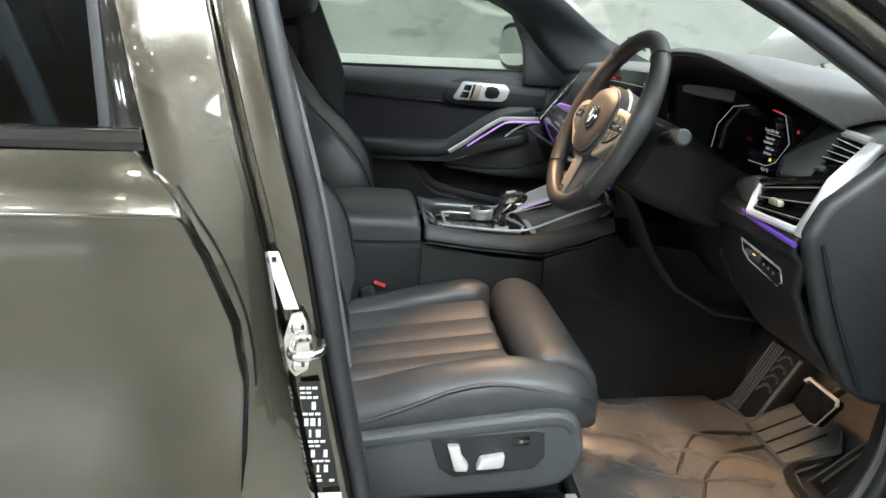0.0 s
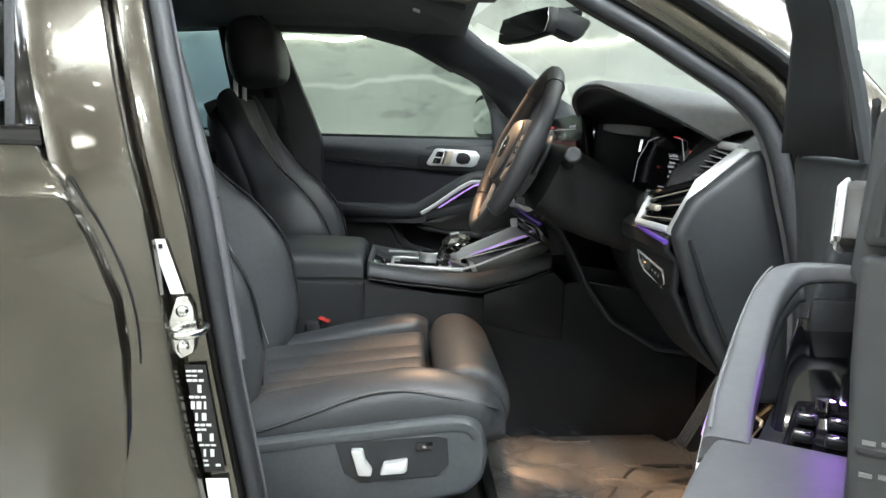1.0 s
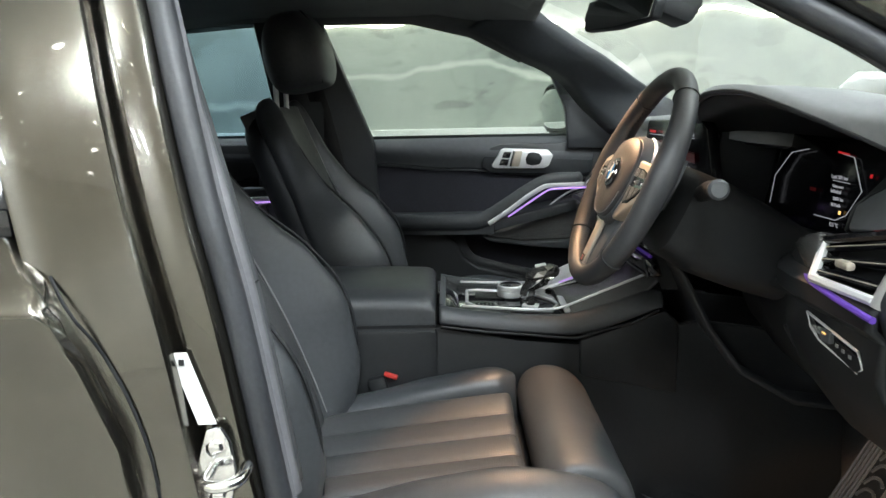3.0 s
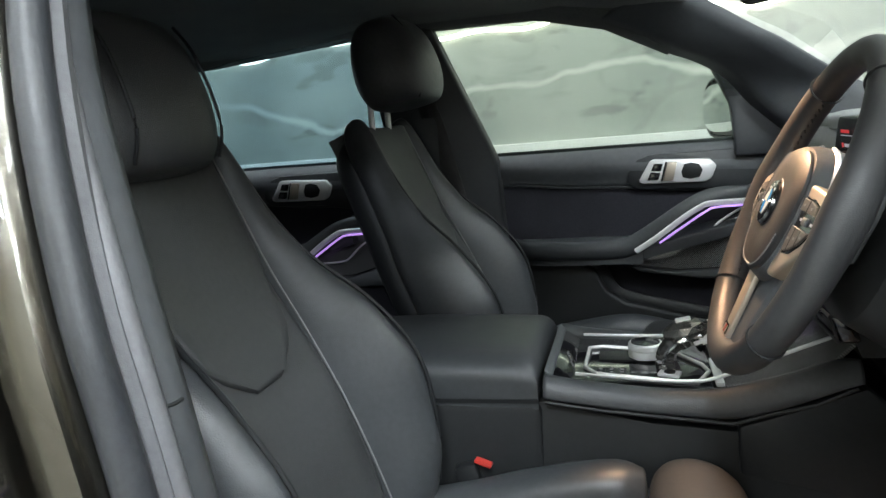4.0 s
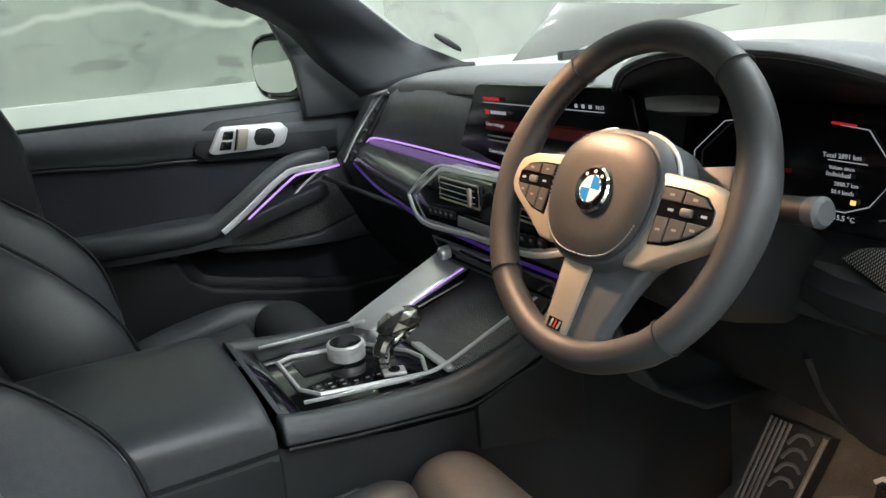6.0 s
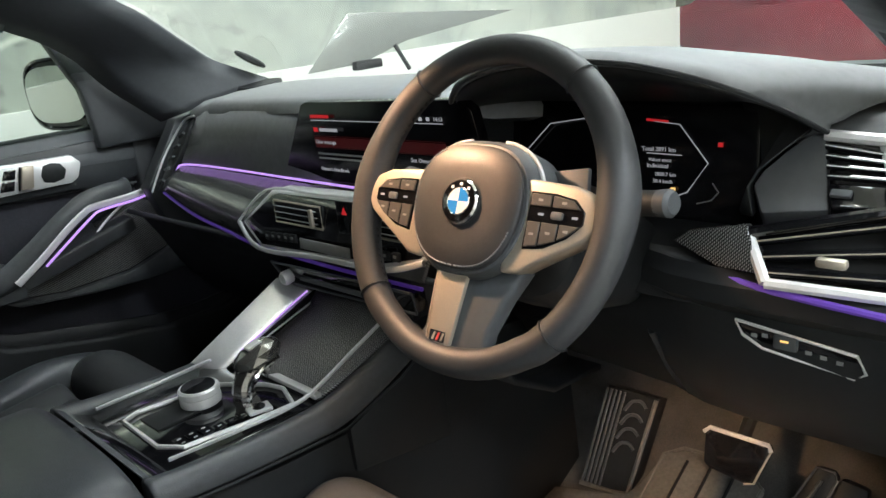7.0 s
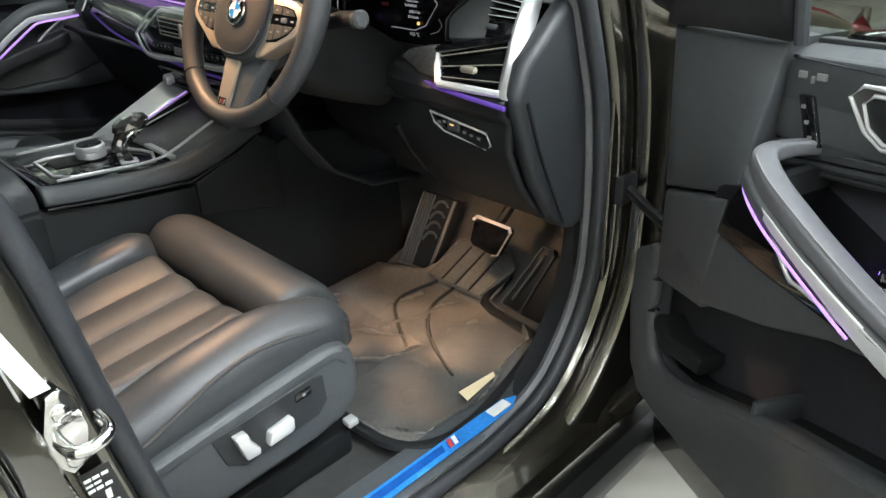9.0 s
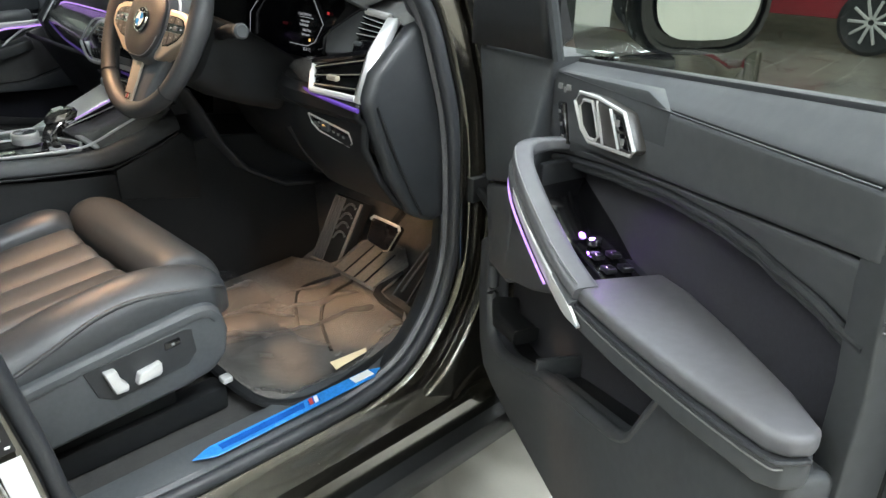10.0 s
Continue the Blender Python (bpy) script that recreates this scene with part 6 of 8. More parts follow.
# fascia on the passenger's side: two folds down to the light strip
part("fascia", grid([[(x, y, z) for y, x, z in line] for line in (
    ((0.55, 0.69, 1.195), (0.86, 0.678, 1.192), (1.0, 0.678, 1.19), (1.2, 0.694, 1.184), (1.3, 0.728, 1.172)),
    ((0.55, 0.685, 1.15), (0.86, 0.668, 1.15), (1.0, 0.668, 1.147), (1.2, 0.678, 1.138), (1.31, 0.70, 1.12)),
    ((0.55, 0.685, 1.14), (0.86, 0.672, 1.14), (1.0, 0.672, 1.136), (1.2, 0.68, 1.126), (1.31, 0.695, 1.11)),
    ((0.55, 0.68, 1.082), (0.86, 0.668, 1.084), (1.0, 0.664, 1.086), (1.2, 0.662, 1.088), (1.285, 0.664, 1.085)))]), DASH_LIT, dash, "folded fascia, paled like the dashboard top", thick=0.01)
# carbon trim between two violet lines
trim_top = [(0.662, 1.285, 1.078), (0.662, 1.2, 1.081), (0.664, 1.05, 1.078), (0.668, 0.9, 1.074), (0.668, 0.75, 1.07), (0.668, 0.55, 1.068)]
trim_low = [(0.628, 1.32, 1.038), (0.612, 1.18, 1.012), (0.602, 1.04, 0.998), (0.592, 0.95, 0.992), (0.59, 0.75, 0.985), (0.59, 0.55, 0.985)]
a, b = spline(trim_top, 5), spline(trim_low, 5)
trim = part("carbon_trim", grid([[p + Vector((-0.004, 0, 0)) for p in a], [p.lerp(q, 0.5) + Vector((-0.012, 0, 0)) for p, q in zip(a, b)], b]), CARBON, dash, "glossy dark carbon trim", thick=0.008)
part("light_strip", tube(spline([(0.634, 1.318, 1.044), (0.65, 1.298, 1.07), (0.657, 1.283, 1.083), (0.657, 1.2, 1.087), (0.66, 1.05, 1.085), (0.663, 0.9, 1.081), (0.663, 0.55, 1.076)], 6), 0.0021, 8), PURPLE, dash, "violet ambient light strip")
part("light_strip_low", tube([p + Vector((-0.002, 0, -0.008)) for p in b], 0.003, 8), PURPLE_DIM, dash, "dim violet light strip")
# passenger's outer vent
pv = part("outer_vent", prism([(0.655, 1.298, 1.09), (0.72, 1.318, 1.165), (0.735, 1.375, 1.15), (0.69, 1.40, 1.085), (0.632, 1.362, 1.03), (0.626, 1.325, 1.034)], (0.03, 0.005, -0.005), 0.004), PLASTIC_DARK, dash, "black outer air vent")
for k in range(5):
    t = 0.15 + 0.17 * k
    p, q = Vector((0.626, 1.33, 1.035)).lerp(Vector((0.715, 1.322, 1.16)), t), Vector((0.632, 1.362, 1.03)).lerp(Vector((0.73, 1.374, 1.148)), t)
    part("slat", tube([p + Vector((-0.004, 0, 0)), q + Vector((-0.004, 0, 0))], 0.0035, 6), PLASTIC, pv)
part("vent_edge", tube(spline([(0.622, 1.366, 1.028), (0.68, 1.404, 1.085), (0.726, 1.38, 1.152), (0.722, 1.315, 1.17)], 5), 0.0022, 8), SATIN, pv)
# lower dash, glove box and dark recess
rows = [[(x, y, z) for y in (0.55, 0.75, 1.0, 1.25, 1.46)] for x, z in ((0.60, 0.985), (0.635, 0.965), (0.66, 0.92), (0.70, 0.84), (0.76, 0.76), (0.86, 0.70), (1.0, 0.68))]
part("lower_dash", grid(rows), SOFT_DARK, dash, "black glove box side", thick=0.01)
part("end_panel", prism([(0.63, 1.40, 1.03), (0.735, 1.42, 1.16), (0.95, 1.44, 1.19), (1.0, 1.44, 0.7), (0.72, 1.43, 0.8)], (0, 0.04, 0), 0.004), SOFT_DARK, dash)

# infotainment screen
scr = thing("infotainment_screen", "wide black display showing a red warning menu", "display", (0.66, 0.7, 1.08))
SCR = [(0.664, 0.938, 1.08), (0.657, 0.85, 1.204), (0.655, 0.835, 1.209), (0.655, 0.515, 1.213), (0.66, 0.5, 1.2), (0.668, 0.48, 1.09)]
part("panel", prism(SCR, (0.018, 0, 0.001), 0.001), SCREEN, scr)
SX = lambda z: 0.6555 - 0.07 * (1.209 - z) * 0 + (1.209 - z) * 0.06 - 0.0025


def scr_bar(name, y0, y1, z, h, mat):
    part(name, prism([(SX(z), y0, z), (SX(z), y1, z), (SX(z + h), y1, z + h), (SX(z + h), y0, z + h)], (-0.0004, 0, 0)), mat, scr)


def scr_text(text, y, z, size, mat):
    letters(text, size, Matrix.Translation((SX(z) - 0.0006, y, z)) @ Matrix.Rotation(radians(-90), 4, "Z") @ Matrix.Rotation(radians(90), 4, "X"), mat, scr)


scr_bar("title_bar", 0.825, 0.78, 1.1855, 0.005, SCREEN_RED)
scr_bar("rule", 0.825, 0.545, 1.1815, 0.0012, SCREEN_WHITE)
scr_bar("warning_icon", 0.823, 0.812, 1.164, 0.007, SCREEN_RED)
scr_bar("heading", 0.808, 0.765, 1.165, 0.005, SCREEN_WHITE)
scr_bar("row_rule", 0.825, 0.545, 1.1575, 0.0007, SCREEN_DIM)
scr_bar("row_rule", 0.825, 0.545, 1.1395, 0.0007, SCREEN_DIM)
scr_bar("row_fill", 0.825, 0.545, 1.141, 0.015, SCREEN_DIM)
scr_text("Clear message", 0.823, 1.146, 0.0085, SCREEN_WHITE)
scr_bar("text_line", 0.823, 0.70, 1.1285, 0.003, ICON)
scr_bar("text_line", 0.823, 0.72, 1.1215, 0.003, ICON)
scr_text("See Owner's", 0.615, 1.128, 0.0085, SCREEN_WHITE)
scr_text("Owner's Handbook", 0.823, 1.103, 0.0085, SCREEN_WHITE)
for k, w in enumerate((0.006, 0.006, 0.006)):
    scr_bar("status_icon", 0.602 - 0.014 * k, 0.602 - w - 0.014 * k, 1.1855, 0.005, SCREEN_WHITE)
scr_text("14:13", 0.561, 1.1855, 0.0075, SCREEN_WHITE)

# centre vent and control frame
cen = thing("centre_control_panel", "gloss black vent and climate panel in satin frame", "climate panel", (0.6, 0.7, 0.99))
FR = [(0.578, 0.952, 1.026), (0.59, 0.872, 1.082), (0.592, 0.855, 1.086), (0.592, 0.55, 1.092), (0.585, 0.5, 1.06), (0.582, 0.53, 1.02), (0.572, 0.60, 1.004), (0.572, 0.9, 0.99)]
part("frame", prism(FR, (0.03, 0, 0), 0.004), SATIN, cen, "satin silver frame")
part("frame_rim", tube([V_ for V_ in spline([(0.574, 0.955, 1.027), (0.568, 0.9, 0.991), (0.568, 0.75, 0.998), (0.568, 0.6, 1.003), (0.578, 0.53, 1.02)], 5)], 0.0045, 8, flat=0.7), SATIN, cen)
part("frame_rim_top", tube(spline([(0.574, 0.955, 1.028), (0.585, 0.872, 1.085), (0.588, 0.75, 1.089), (0.588, 0.55, 1.094)], 5), 0.0022, 6), SATIN, cen)
part("face", prism([(x - 0.002, lerp(0.72, y, 0.955), lerp(1.042, z, 0.87)) for x, y, z in FR], (0.02, 0, 0), 0.002), GLOSS, cen, "gloss black face")


def vent(y0, y1, z0, z1, x, parent):
    v = part("air_vent", prism([(x, y0, z0), (x, y1, z0), (x, y1, z1), (x, y0, z1)], (0.02, 0, 0), 0.002), PLASTIC_DARK, parent)
    part("vent_frame", tube([(x - 0.003, y0, z0), (x - 0.003, y1, z0), (x - 0.003, y1, z1), (x - 0.003, y0, z1)], 0.0018, 6, True), SPOKE, v)
    for k in range(3):
        zz = lerp(z0, z1, (k + 0.8) / 3.6)
        part("slat", box((x - 0.004, (y0 + y1) / 2, zz), (0.006, abs(y1 - y0) * 0.94, 0.0035), 0.001, 1), GLOSS, v)
        # pale line that paints the highlight on the slat
        part("slat_glint", box((x - 0.0075, (y0 + y1) / 2, zz + 0.001), (0.001, abs(y1 - y0) * 0.92, 0.0012)), SATIN, v)
    part("vent_tab", box((x - 0.009, lerp(y0, y1, 0.86), (z0 + z1) / 2), (0.006, 0.008, (z1 - z0) * 0.8), 0.002), SPOKE, v)
    return v


vent(0.852, 0.735, 1.038, 1.072, 0.583, cen)
vent(0.64, 0.55, 1.042, 1.076, 0.584, cen)
tri = part("hazard_key", prism([(0.584, 0.70, 1.03), (0.584, 0.665, 1.03), (0.585, 0.665, 1.085), (0.585, 0.70, 1.085)], (-0.003, 0, 0), 0.001), GLOSS, cen)
part("hazard_triangle", prism([(0.5815, 0.688, 1.066), (0.5815, 0.676, 1.066), (0.5815, 0.682, 1.077)], (-0.0006, 0, 0)), SCREEN_RED, tri, "red warning triangle")
for k in range(10):
    yy = 0.872 - 0.017 * k if k < 5 else 0.655 - 0.02 * (k - 5)
    key = part("climate_key", box((0.573, yy, 1.014 + 0.001 * k), (0.006, 0.015, 0.013), 0.0015, 1), PLASTIC_DARK, cen)
    part("key_mark", box((0.5697, yy, 1.015 + 0.001 * k), (0.0006, 0.006, 0.004)), ICON, key)
part("climate_display", prism([(0.572, 0.785, 1.006), (0.572, 0.67, 1.006), (0.573, 0.67, 1.022), (0.573, 0.785, 1.022)], (-0.003, 0, 0), 0.001), ICON, cen, "pale climate display")
rad = part("audio_panel", prism([(0.578, 0.885, 0.966), (0.578, 0.56, 0.972), (0.592, 0.57, 0.935), (0.592, 0.872, 0.928)], (0.025, 0, 0), 0.004), GLOSS, cen, "gloss black audio panel")
part("volume_knob", lathe([(0.011, 0), (0.0115, 0.012), (0.009, 0.016), (0, 0.016)], (0.582, 0.845, 0.948), (-1, 0, -0.1), 24, False), SATIN, rad, "satin volume knob")
part("audio_slot", box((0.58, 0.73, 0.95), (0.004, 0.17, 0.008), 0.001), PLASTIC, rad)
part("audio_rim", tube([(0.577, 0.885, 0.967), (0.577, 0.56, 0.973), (0.588, 0.566, 0.938), (0.59, 0.872, 0.93)], 0.002, 6, True), PLASTIC, rad)

# instrument cluster under the hood
clu = thing("instrument_cluster", "black digital instrument cluster with white outline dials", "instrument cluster", (0.79, 0.37, 1.05))
part("panel", prism([(0.775, 0.535, 1.045), (0.80, 0.53, 1.19), (0.80, 0.2, 1.185), (0.775, 0.19, 1.05)], (0.02, 0, 0), 0.004), SCREEN, clu)
part("lower_bezel", grid([[(0.775, y, 1.05) for y in (0.17, 0.36, 0.55)], [(0.72, y, 1.035) for y in (0.17, 0.36, 0.55)], [(0.69, y, 0.985) for y in (0.17, 0.36, 0.55)]]), PLASTIC_DARK, clu, thick=0.004)
part("side_bezel", prism([(0.80, 0.54, 1.19), (0.70, 0.54, 1.195), (0.68, 0.54, 1.05), (0.775, 0.54, 1.045)], (0, 0.014, 0), 0.003), PLASTIC_DARK, clu)
CX = lambda z: 0.7735 + (z - 1.045) * 0.1724 - 0.003


def clu_line(pts, r, mat, name):
    part(name, tube([(CX(z) - 0.0005, y, z) for y, z in pts], r, 5), mat, clu)


clu_line(((0.512, 1.075), (0.516, 1.12), (0.475, 1.16), (0.42, 1.168)), 0.0007, SCREEN_WHITE, "dial_outline")
clu_line(((0.33, 1.167), (0.29, 1.163), (0.252, 1.12), (0.275, 1.085), (0.30, 1.075), (0.36, 1.075)), 0.0007, SCREEN_WHITE, "dial_outline")
clu_line(((0.333, 1.168), (0.305, 1.166)), 0.0016, SCREEN_RED, "red_zone")
clu_line(((0.33, 1.1285), (0.285, 1.1275)), 0.0006, SCREEN_WHITE, "rule")


def clu_text(text, y, z, size, mat=SCREEN_WHITE):
    letters(text, size, Matrix.Translation((CX(z) - 0.0006, y, z)) @ Matrix.Rotation(radians(-90), 4, "Z") @ Matrix.Rotation(radians(90), 4, "X"), mat, clu)


clu_text("Total 2891 km", 0.337, 1.131, 0.0075)
clu_text("Values since", 0.327, 1.119, 0.006)
clu_text("Individual", 0.329, 1.1115, 0.0075)
clu_text("2880.7 km", 0.318, 1.102, 0.0065)
clu_text("30.4 km/h", 0.32, 1.0935, 0.0065)
clu_text("15.5 °C", 0.312, 1.066, 0.008)
for z, y0, y1, mat in ((1.139, 0.242, 0.236, SCREEN_RED), (1.084, 0.296, 0.29, AMBER), (1.108, 0.39, 0.372, SCREEN_DIM)):
    part("tell_tale", prism([(CX(z), y0, z), (CX(z), y1, z), (CX(z + 0.005), y1, z + 0.005), (CX(z + 0.005), y0, z + 0.005)], (-0.0006, 0, 0)), mat, clu)
clu_line(((0.245, 1.098), (0.237, 1.088), (0.245, 1.078), (0.262, 1.073)), 0.0008, ICON, "fuel_arc")

# driver's outer vent with satin frame, pad beside it, carbon piece, light switches
ov = thing("driver_side_vent", "black air vent in a folded satin silver frame", "air vent", (0.7, 0.09, 1.03))
V = Vector
low_l, low_r, knee_l, knee_r, top_l, top_r = V((0.672, 0.143, 1.03)), V((0.681, 0.028, 1.03)), V((0.70, 0.172, 1.07)), V((0.726, 0.043, 1.1)), V((0.794, 0.131, 1.155)), V((0.798, 0.076, 1.144))
part("frame", tube([low_l, low_r], 0.006, 8, up=(1, 0, 0)), SATIN, ov, "satin silver frame")
part("frame", tube([low_l, knee_l], 0.006, 8, up=(1, 0, 0)), SATIN, ov)
part("frame_blade", grid([[low_r + V((0, 0.004, 0.0)), low_r + V((-0.006, -0.006, -0.004)), low_r + V((-0.002, -0.016, -0.006)), low_r + V((0.014, -0.019, -0.006))], [knee_r + V((0, 0.004, 0)), knee_r + V((-0.006, -0.006, 0.002)), knee_r + V((0.0, -0.018, 0)), knee_r + V((0.016, -0.022, 0))], [top_r + V((0, 0.004, 0)), top_r + V((-0.004, -0.004, 0.005)), top_r + V((0.002, -0.016, 0.004)), top_r + V((0.018, -0.018, 0.004))]]), SATIN, ov, "brushed satin blade", thick=0.004)
part("frame", tube([top_l, top_r + V((0.0, -0.004, 0.006))], 0.0065, 8, up=(1, 0, 0)), SATIN, ov)
part("housing", prism([low_l + V((0.022, 0, 0)), low_r + V((0.022, 0, 0)), knee_r + V((0.03, 0, -0.005)), knee_l + V((0.02, 0, -0.005))], (0.02, 0, 0), 0.002), PLASTIC_DARK, ov)
for k in range(3):
    t = (k + 0.6) / 3.2
    p, q = low_l.lerp(knee_l, t) + V((0.008, -0.006, 0)), low_r.lerp(knee_r, t) + V((0.006, 0.004, 0))
    slat = part("slat", tube([p, q], 0.005, 8, flat=1.9), GLOSS, ov)
    # thin pale bar drawn as the gloss slat's glint
    part("slat_glint", tube([p + V((-0.008, 0, 0.002)), q + V((-0.008, 0, 0.002))], 0.0009, 6), SPOKE, slat)
part("vent_tab", box((0.678, 0.085, 1.058), (0.012, 0.028, 0.01), 0.004), SPOKE, ov, "satin vent tab")
col_l, col_r = V((0.735, 0.105, 1.094)), V((0.733, 0.04, 1.1))
part("upper_housing", prism([col_l + V((0.014, 0, -0.006)), col_r + V((0.014, 0, -0.006)), top_r + V((0.012, 0, -0.008)), top_l + V((0.012, 0, -0.008))], (0.012, 0, -0.014), 0.002), PLASTIC_DARK, ov)
for k in range(4):
    t = 0.42 + 0.14 * k
    slat = part("slat", tube([col_l.lerp(top_l, t), col_r.lerp(top_r, t)], 0.0035, 8), GLOSS, ov)
    # same painted glint on the upper slats
    part("slat_glint", tube([col_l.lerp(top_l, t) + V((-0.0035, 0, 0.002)), col_r.lerp(top_r, t) + V((-0.0035, 0, 0.002))], 0.0008, 6), SATIN, slat)
part("gloss_plate", prism([col_l, col_r, col_r.lerp(top_r, 0.34), col_l.lerp(top_l, 0.34)], (0.006, 0, -0.008), 0.002), GLOSS, ov)
part("vent_wheel", box(tuple(col_l.lerp(top_r, 0.2) + V((-0.003, 0, 0.003))), (0.01, 0.02, 0.005), 0.002, 2, Matrix.Rotation(radians(-30), 4, "Y")), PLASTIC, ov)
part("knee_bar", tube([knee_l + V((-0.002, 0.004, 0.0)), knee_r + V((0, 0, 0.0))], 0.0065, 8), GLOSS, ov)
part("side_pad", prism([(0.722, 0.168, 1.086), (0.738, 0.183, 1.112), (0.752, 0.178, 1.124), (0.774, 0.162, 1.142), (0.79, 0.146, 1.156), (0.797, 0.130, 1.158), (0.741, 0.108, 1.09)], (0.03, 0.006, -0.03), 0.004), SOFT, dash, "grey soft side pad")
part("pad_return", prism([(0.738, 0.186, 1.108), (0.752, 0.182, 1.122), (0.774, 0.166, 1.14), (0.796, 0.145, 1.158), (0.80, 0.15, 1.2), (0.80, 0.22, 1.19), (0.79, 0.22, 1.06), (0.72, 0.175, 1.08)], (0.02, 0.004, 0), 0.003), PLASTIC_DARK, dash, "black recess beside the cluster")
part("carbon_wing", prism([(0.698, 0.255, 1.052), (0.70, 0.235, 1.066), (0.692, 0.172, 1.082), (0.676, 0.15, 1.036), (0.69, 0.2, 1.032)], (0.02, 0, -0.004), 0.003), CARBON, dash, "carbon weave wing")
part("light_strip_low", tube([(0.69, 0.215, 1.026), (0.676, 0.15, 1.022), (0.672, 0.08, 1.018), (0.672, 0.012, 1.014)], 0.004, 8), PURPLE_DIM, dash)
# driver's lower panel and the end cap facing the door
rows = []
for y in (0.015, 0.03, 0.08, 0.15, 0.2, 0.25, 0.3, 0.42, 0.55):
    kx = curve_at(((0.0, 0.0), (0.22, 0.0), (0.32, 0.03), (0.55, 0.05)), y)
    rows.append([(0.69 + kx, y, 1.03), (0.676 + kx, y, 1.018), (0.676 + kx, y, 1.0), (0.694 + kx, y, 0.985), (0.692 + kx, y, 0.94), (0.72 + kx, y, 0.88), (0.77 + kx, y, 0.815), (0.84 + kx, y, 0.775), (1.02 + kx * 0.5, y, 0.765)])
lowp = part("lower_panel", grid(rows), PLASTIC_DARK, dash, "dark lower panel under the wheel", thick=0.008)
part("panel_bulge", tube(spline([(0.72, 0.29, 0.93), (0.76, 0.285, 0.86), (0.80, 0.28, 0.815)], 5), 0.012, 8, flat=0.6), PLASTIC_DARK, lowp)
END = [(0.676, 1.026), (0.70, 1.075), (0.785, 1.145), (0.83, 1.155), (0.862, 1.0), (0.872, 0.78), (0.83, 0.772), (0.78, 0.80), (0.73, 0.88), (0.70, 0.96)]
part("end_cap", prism([(x, -0.006, z) for x, z in END], (0, 0.034, 0), 0.015, 4), SOFT_DARK, dash, "grey plastic dashboard end cap")
part("end_groove", tube(spline([(0.70, -0.007, 1.02), (0.74, -0.008, 0.92), (0.80, -0.008, 0.80)], 5), 0.003, 6), PLASTIC_DARK, dash)
ls = thing("light_switch_panel", "gloss black light switch panel with thin chrome rim", "light switch", (0.69, 0.115, 0.945))
lsp = [(0.687, 0.178, 0.978), (0.688, 0.06, 0.964), (0.69, 0.052, 0.946), (0.691, 0.062, 0.938), (0.69, 0.15, 0.95), (0.688, 0.17, 0.962)]
part("panel", prism(lsp, (0.012, 0, 0), 0.002), GLOSS, ls)
part("rim", tube([V(p) + V((-0.001, 0, 0)) for p in lsp], 0.0018, 6, True), SATIN, ls)
part("rocker", box((0.686, 0.126, 0.963), (0.008, 0.024, 0.016), 0.003), PLASTIC, ls)
part("lit_mark", box((0.6815, 0.126, 0.966), (0.001, 0.008, 0.002)), AMBER, ls)
for yy, zz in ((0.158, 0.964), (0.147, 0.966), (0.104, 0.957), (0.09, 0.955), (0.075, 0.953)):
    part("icon", box((0.6865, yy, zz), (0.001, 0.006, 0.004)), ICON, ls)

# ---- steering wheel ----
TL = radians(25)
WX = Matrix.Translation((0.498, 0.361, 1.134)) @ Matrix(((0, math.sin(TL), -math.cos(TL), 0), (1, 0, 0, 0), (0, math.cos(TL), math.sin(TL), 0), (0, 0, 0, 1)))
sw = thing("steering_wheel", "black leather sports steering wheel with satin spokes", "steering wheel", (0.5, 0.361, 1.14))
W = lambda nm, bm, mat, par=sw, lab="", **k: part(nm, bm, mat, par, lab, xf=WX, **k)
RIM = 0.1575
pts, rr = [], []
for k in range(72):
    t = 2 * math.pi * k / 72
    pts.append((RIM * math.cos(t), RIM * math.sin(t) * (0.985 if math.sin(t) < -0.8 else 1), 0.0))
    thumb = math.exp(-((math.sin(t) - 0.12) / 0.2) ** 2)
    rr.append(0.0158 + 0.0022 * thumb + 0.001 * math.cos(2 * t))
rim = W("rim", tube(pts, rr, 16, True, (0, 0, 1), 1.02), WHEEL_LEATHER, sw, "thick leather rim")
for t in (radians(52), radians(128), radians(-138), radians(-42)):
    c = V((RIM * math.cos(t), RIM * math.sin(t), 0))
    e1, e2 = V((math.cos(t), math.sin(t), 0)), V((0, 0, 1))
    W("seam", tube([c + 0.0168 * (math.cos(q) * e1 + math.sin(q) * e2) for q in (2 * math.pi * i / 24 for i in range(24))], 0.0011, 5, True), PLASTIC_DARK, rim)
for s0, s1 in ((-138, 128), (-42, 52)):
    line = [V(((RIM - 0.0166) * math.cos(t), (RIM - 0.0166) * math.sin(t), -0.003)) for t in (radians(lerp(-138 + 360 if s0 == -138 else s0, s1, i / 60)) for i in range(61))]
    for i in range(0, 60, 2):
        W("stitch", tube([line[i], line[i] + (line[i + 1] - line[i]) * 0.8 + V((0, 0, 0.002))], 0.0011, 4), PLASTIC_DARK, rim)
hub = []
for k in range(40):
    t = 2 * math.pi * k / 40
    c, s_ = math.cos(t), math.sin(t)
    wx_ = 0.071 * math.copysign(abs(c) ** 0.72, c)
    wy_ = (0.062 if s_ > 0 else 0.066) * math.copysign(abs(s_) ** 0.8, s_)
    hub.append((wx_ * (1 - 0.12 * max(0, -s_)), wy_ - 0.002))
levels = ((0.8, -0.05), (1.06, -0.045), (1.1, -0.01), (1.07, 0.004), (1.0, 0.012), (0.975, 0.0125))
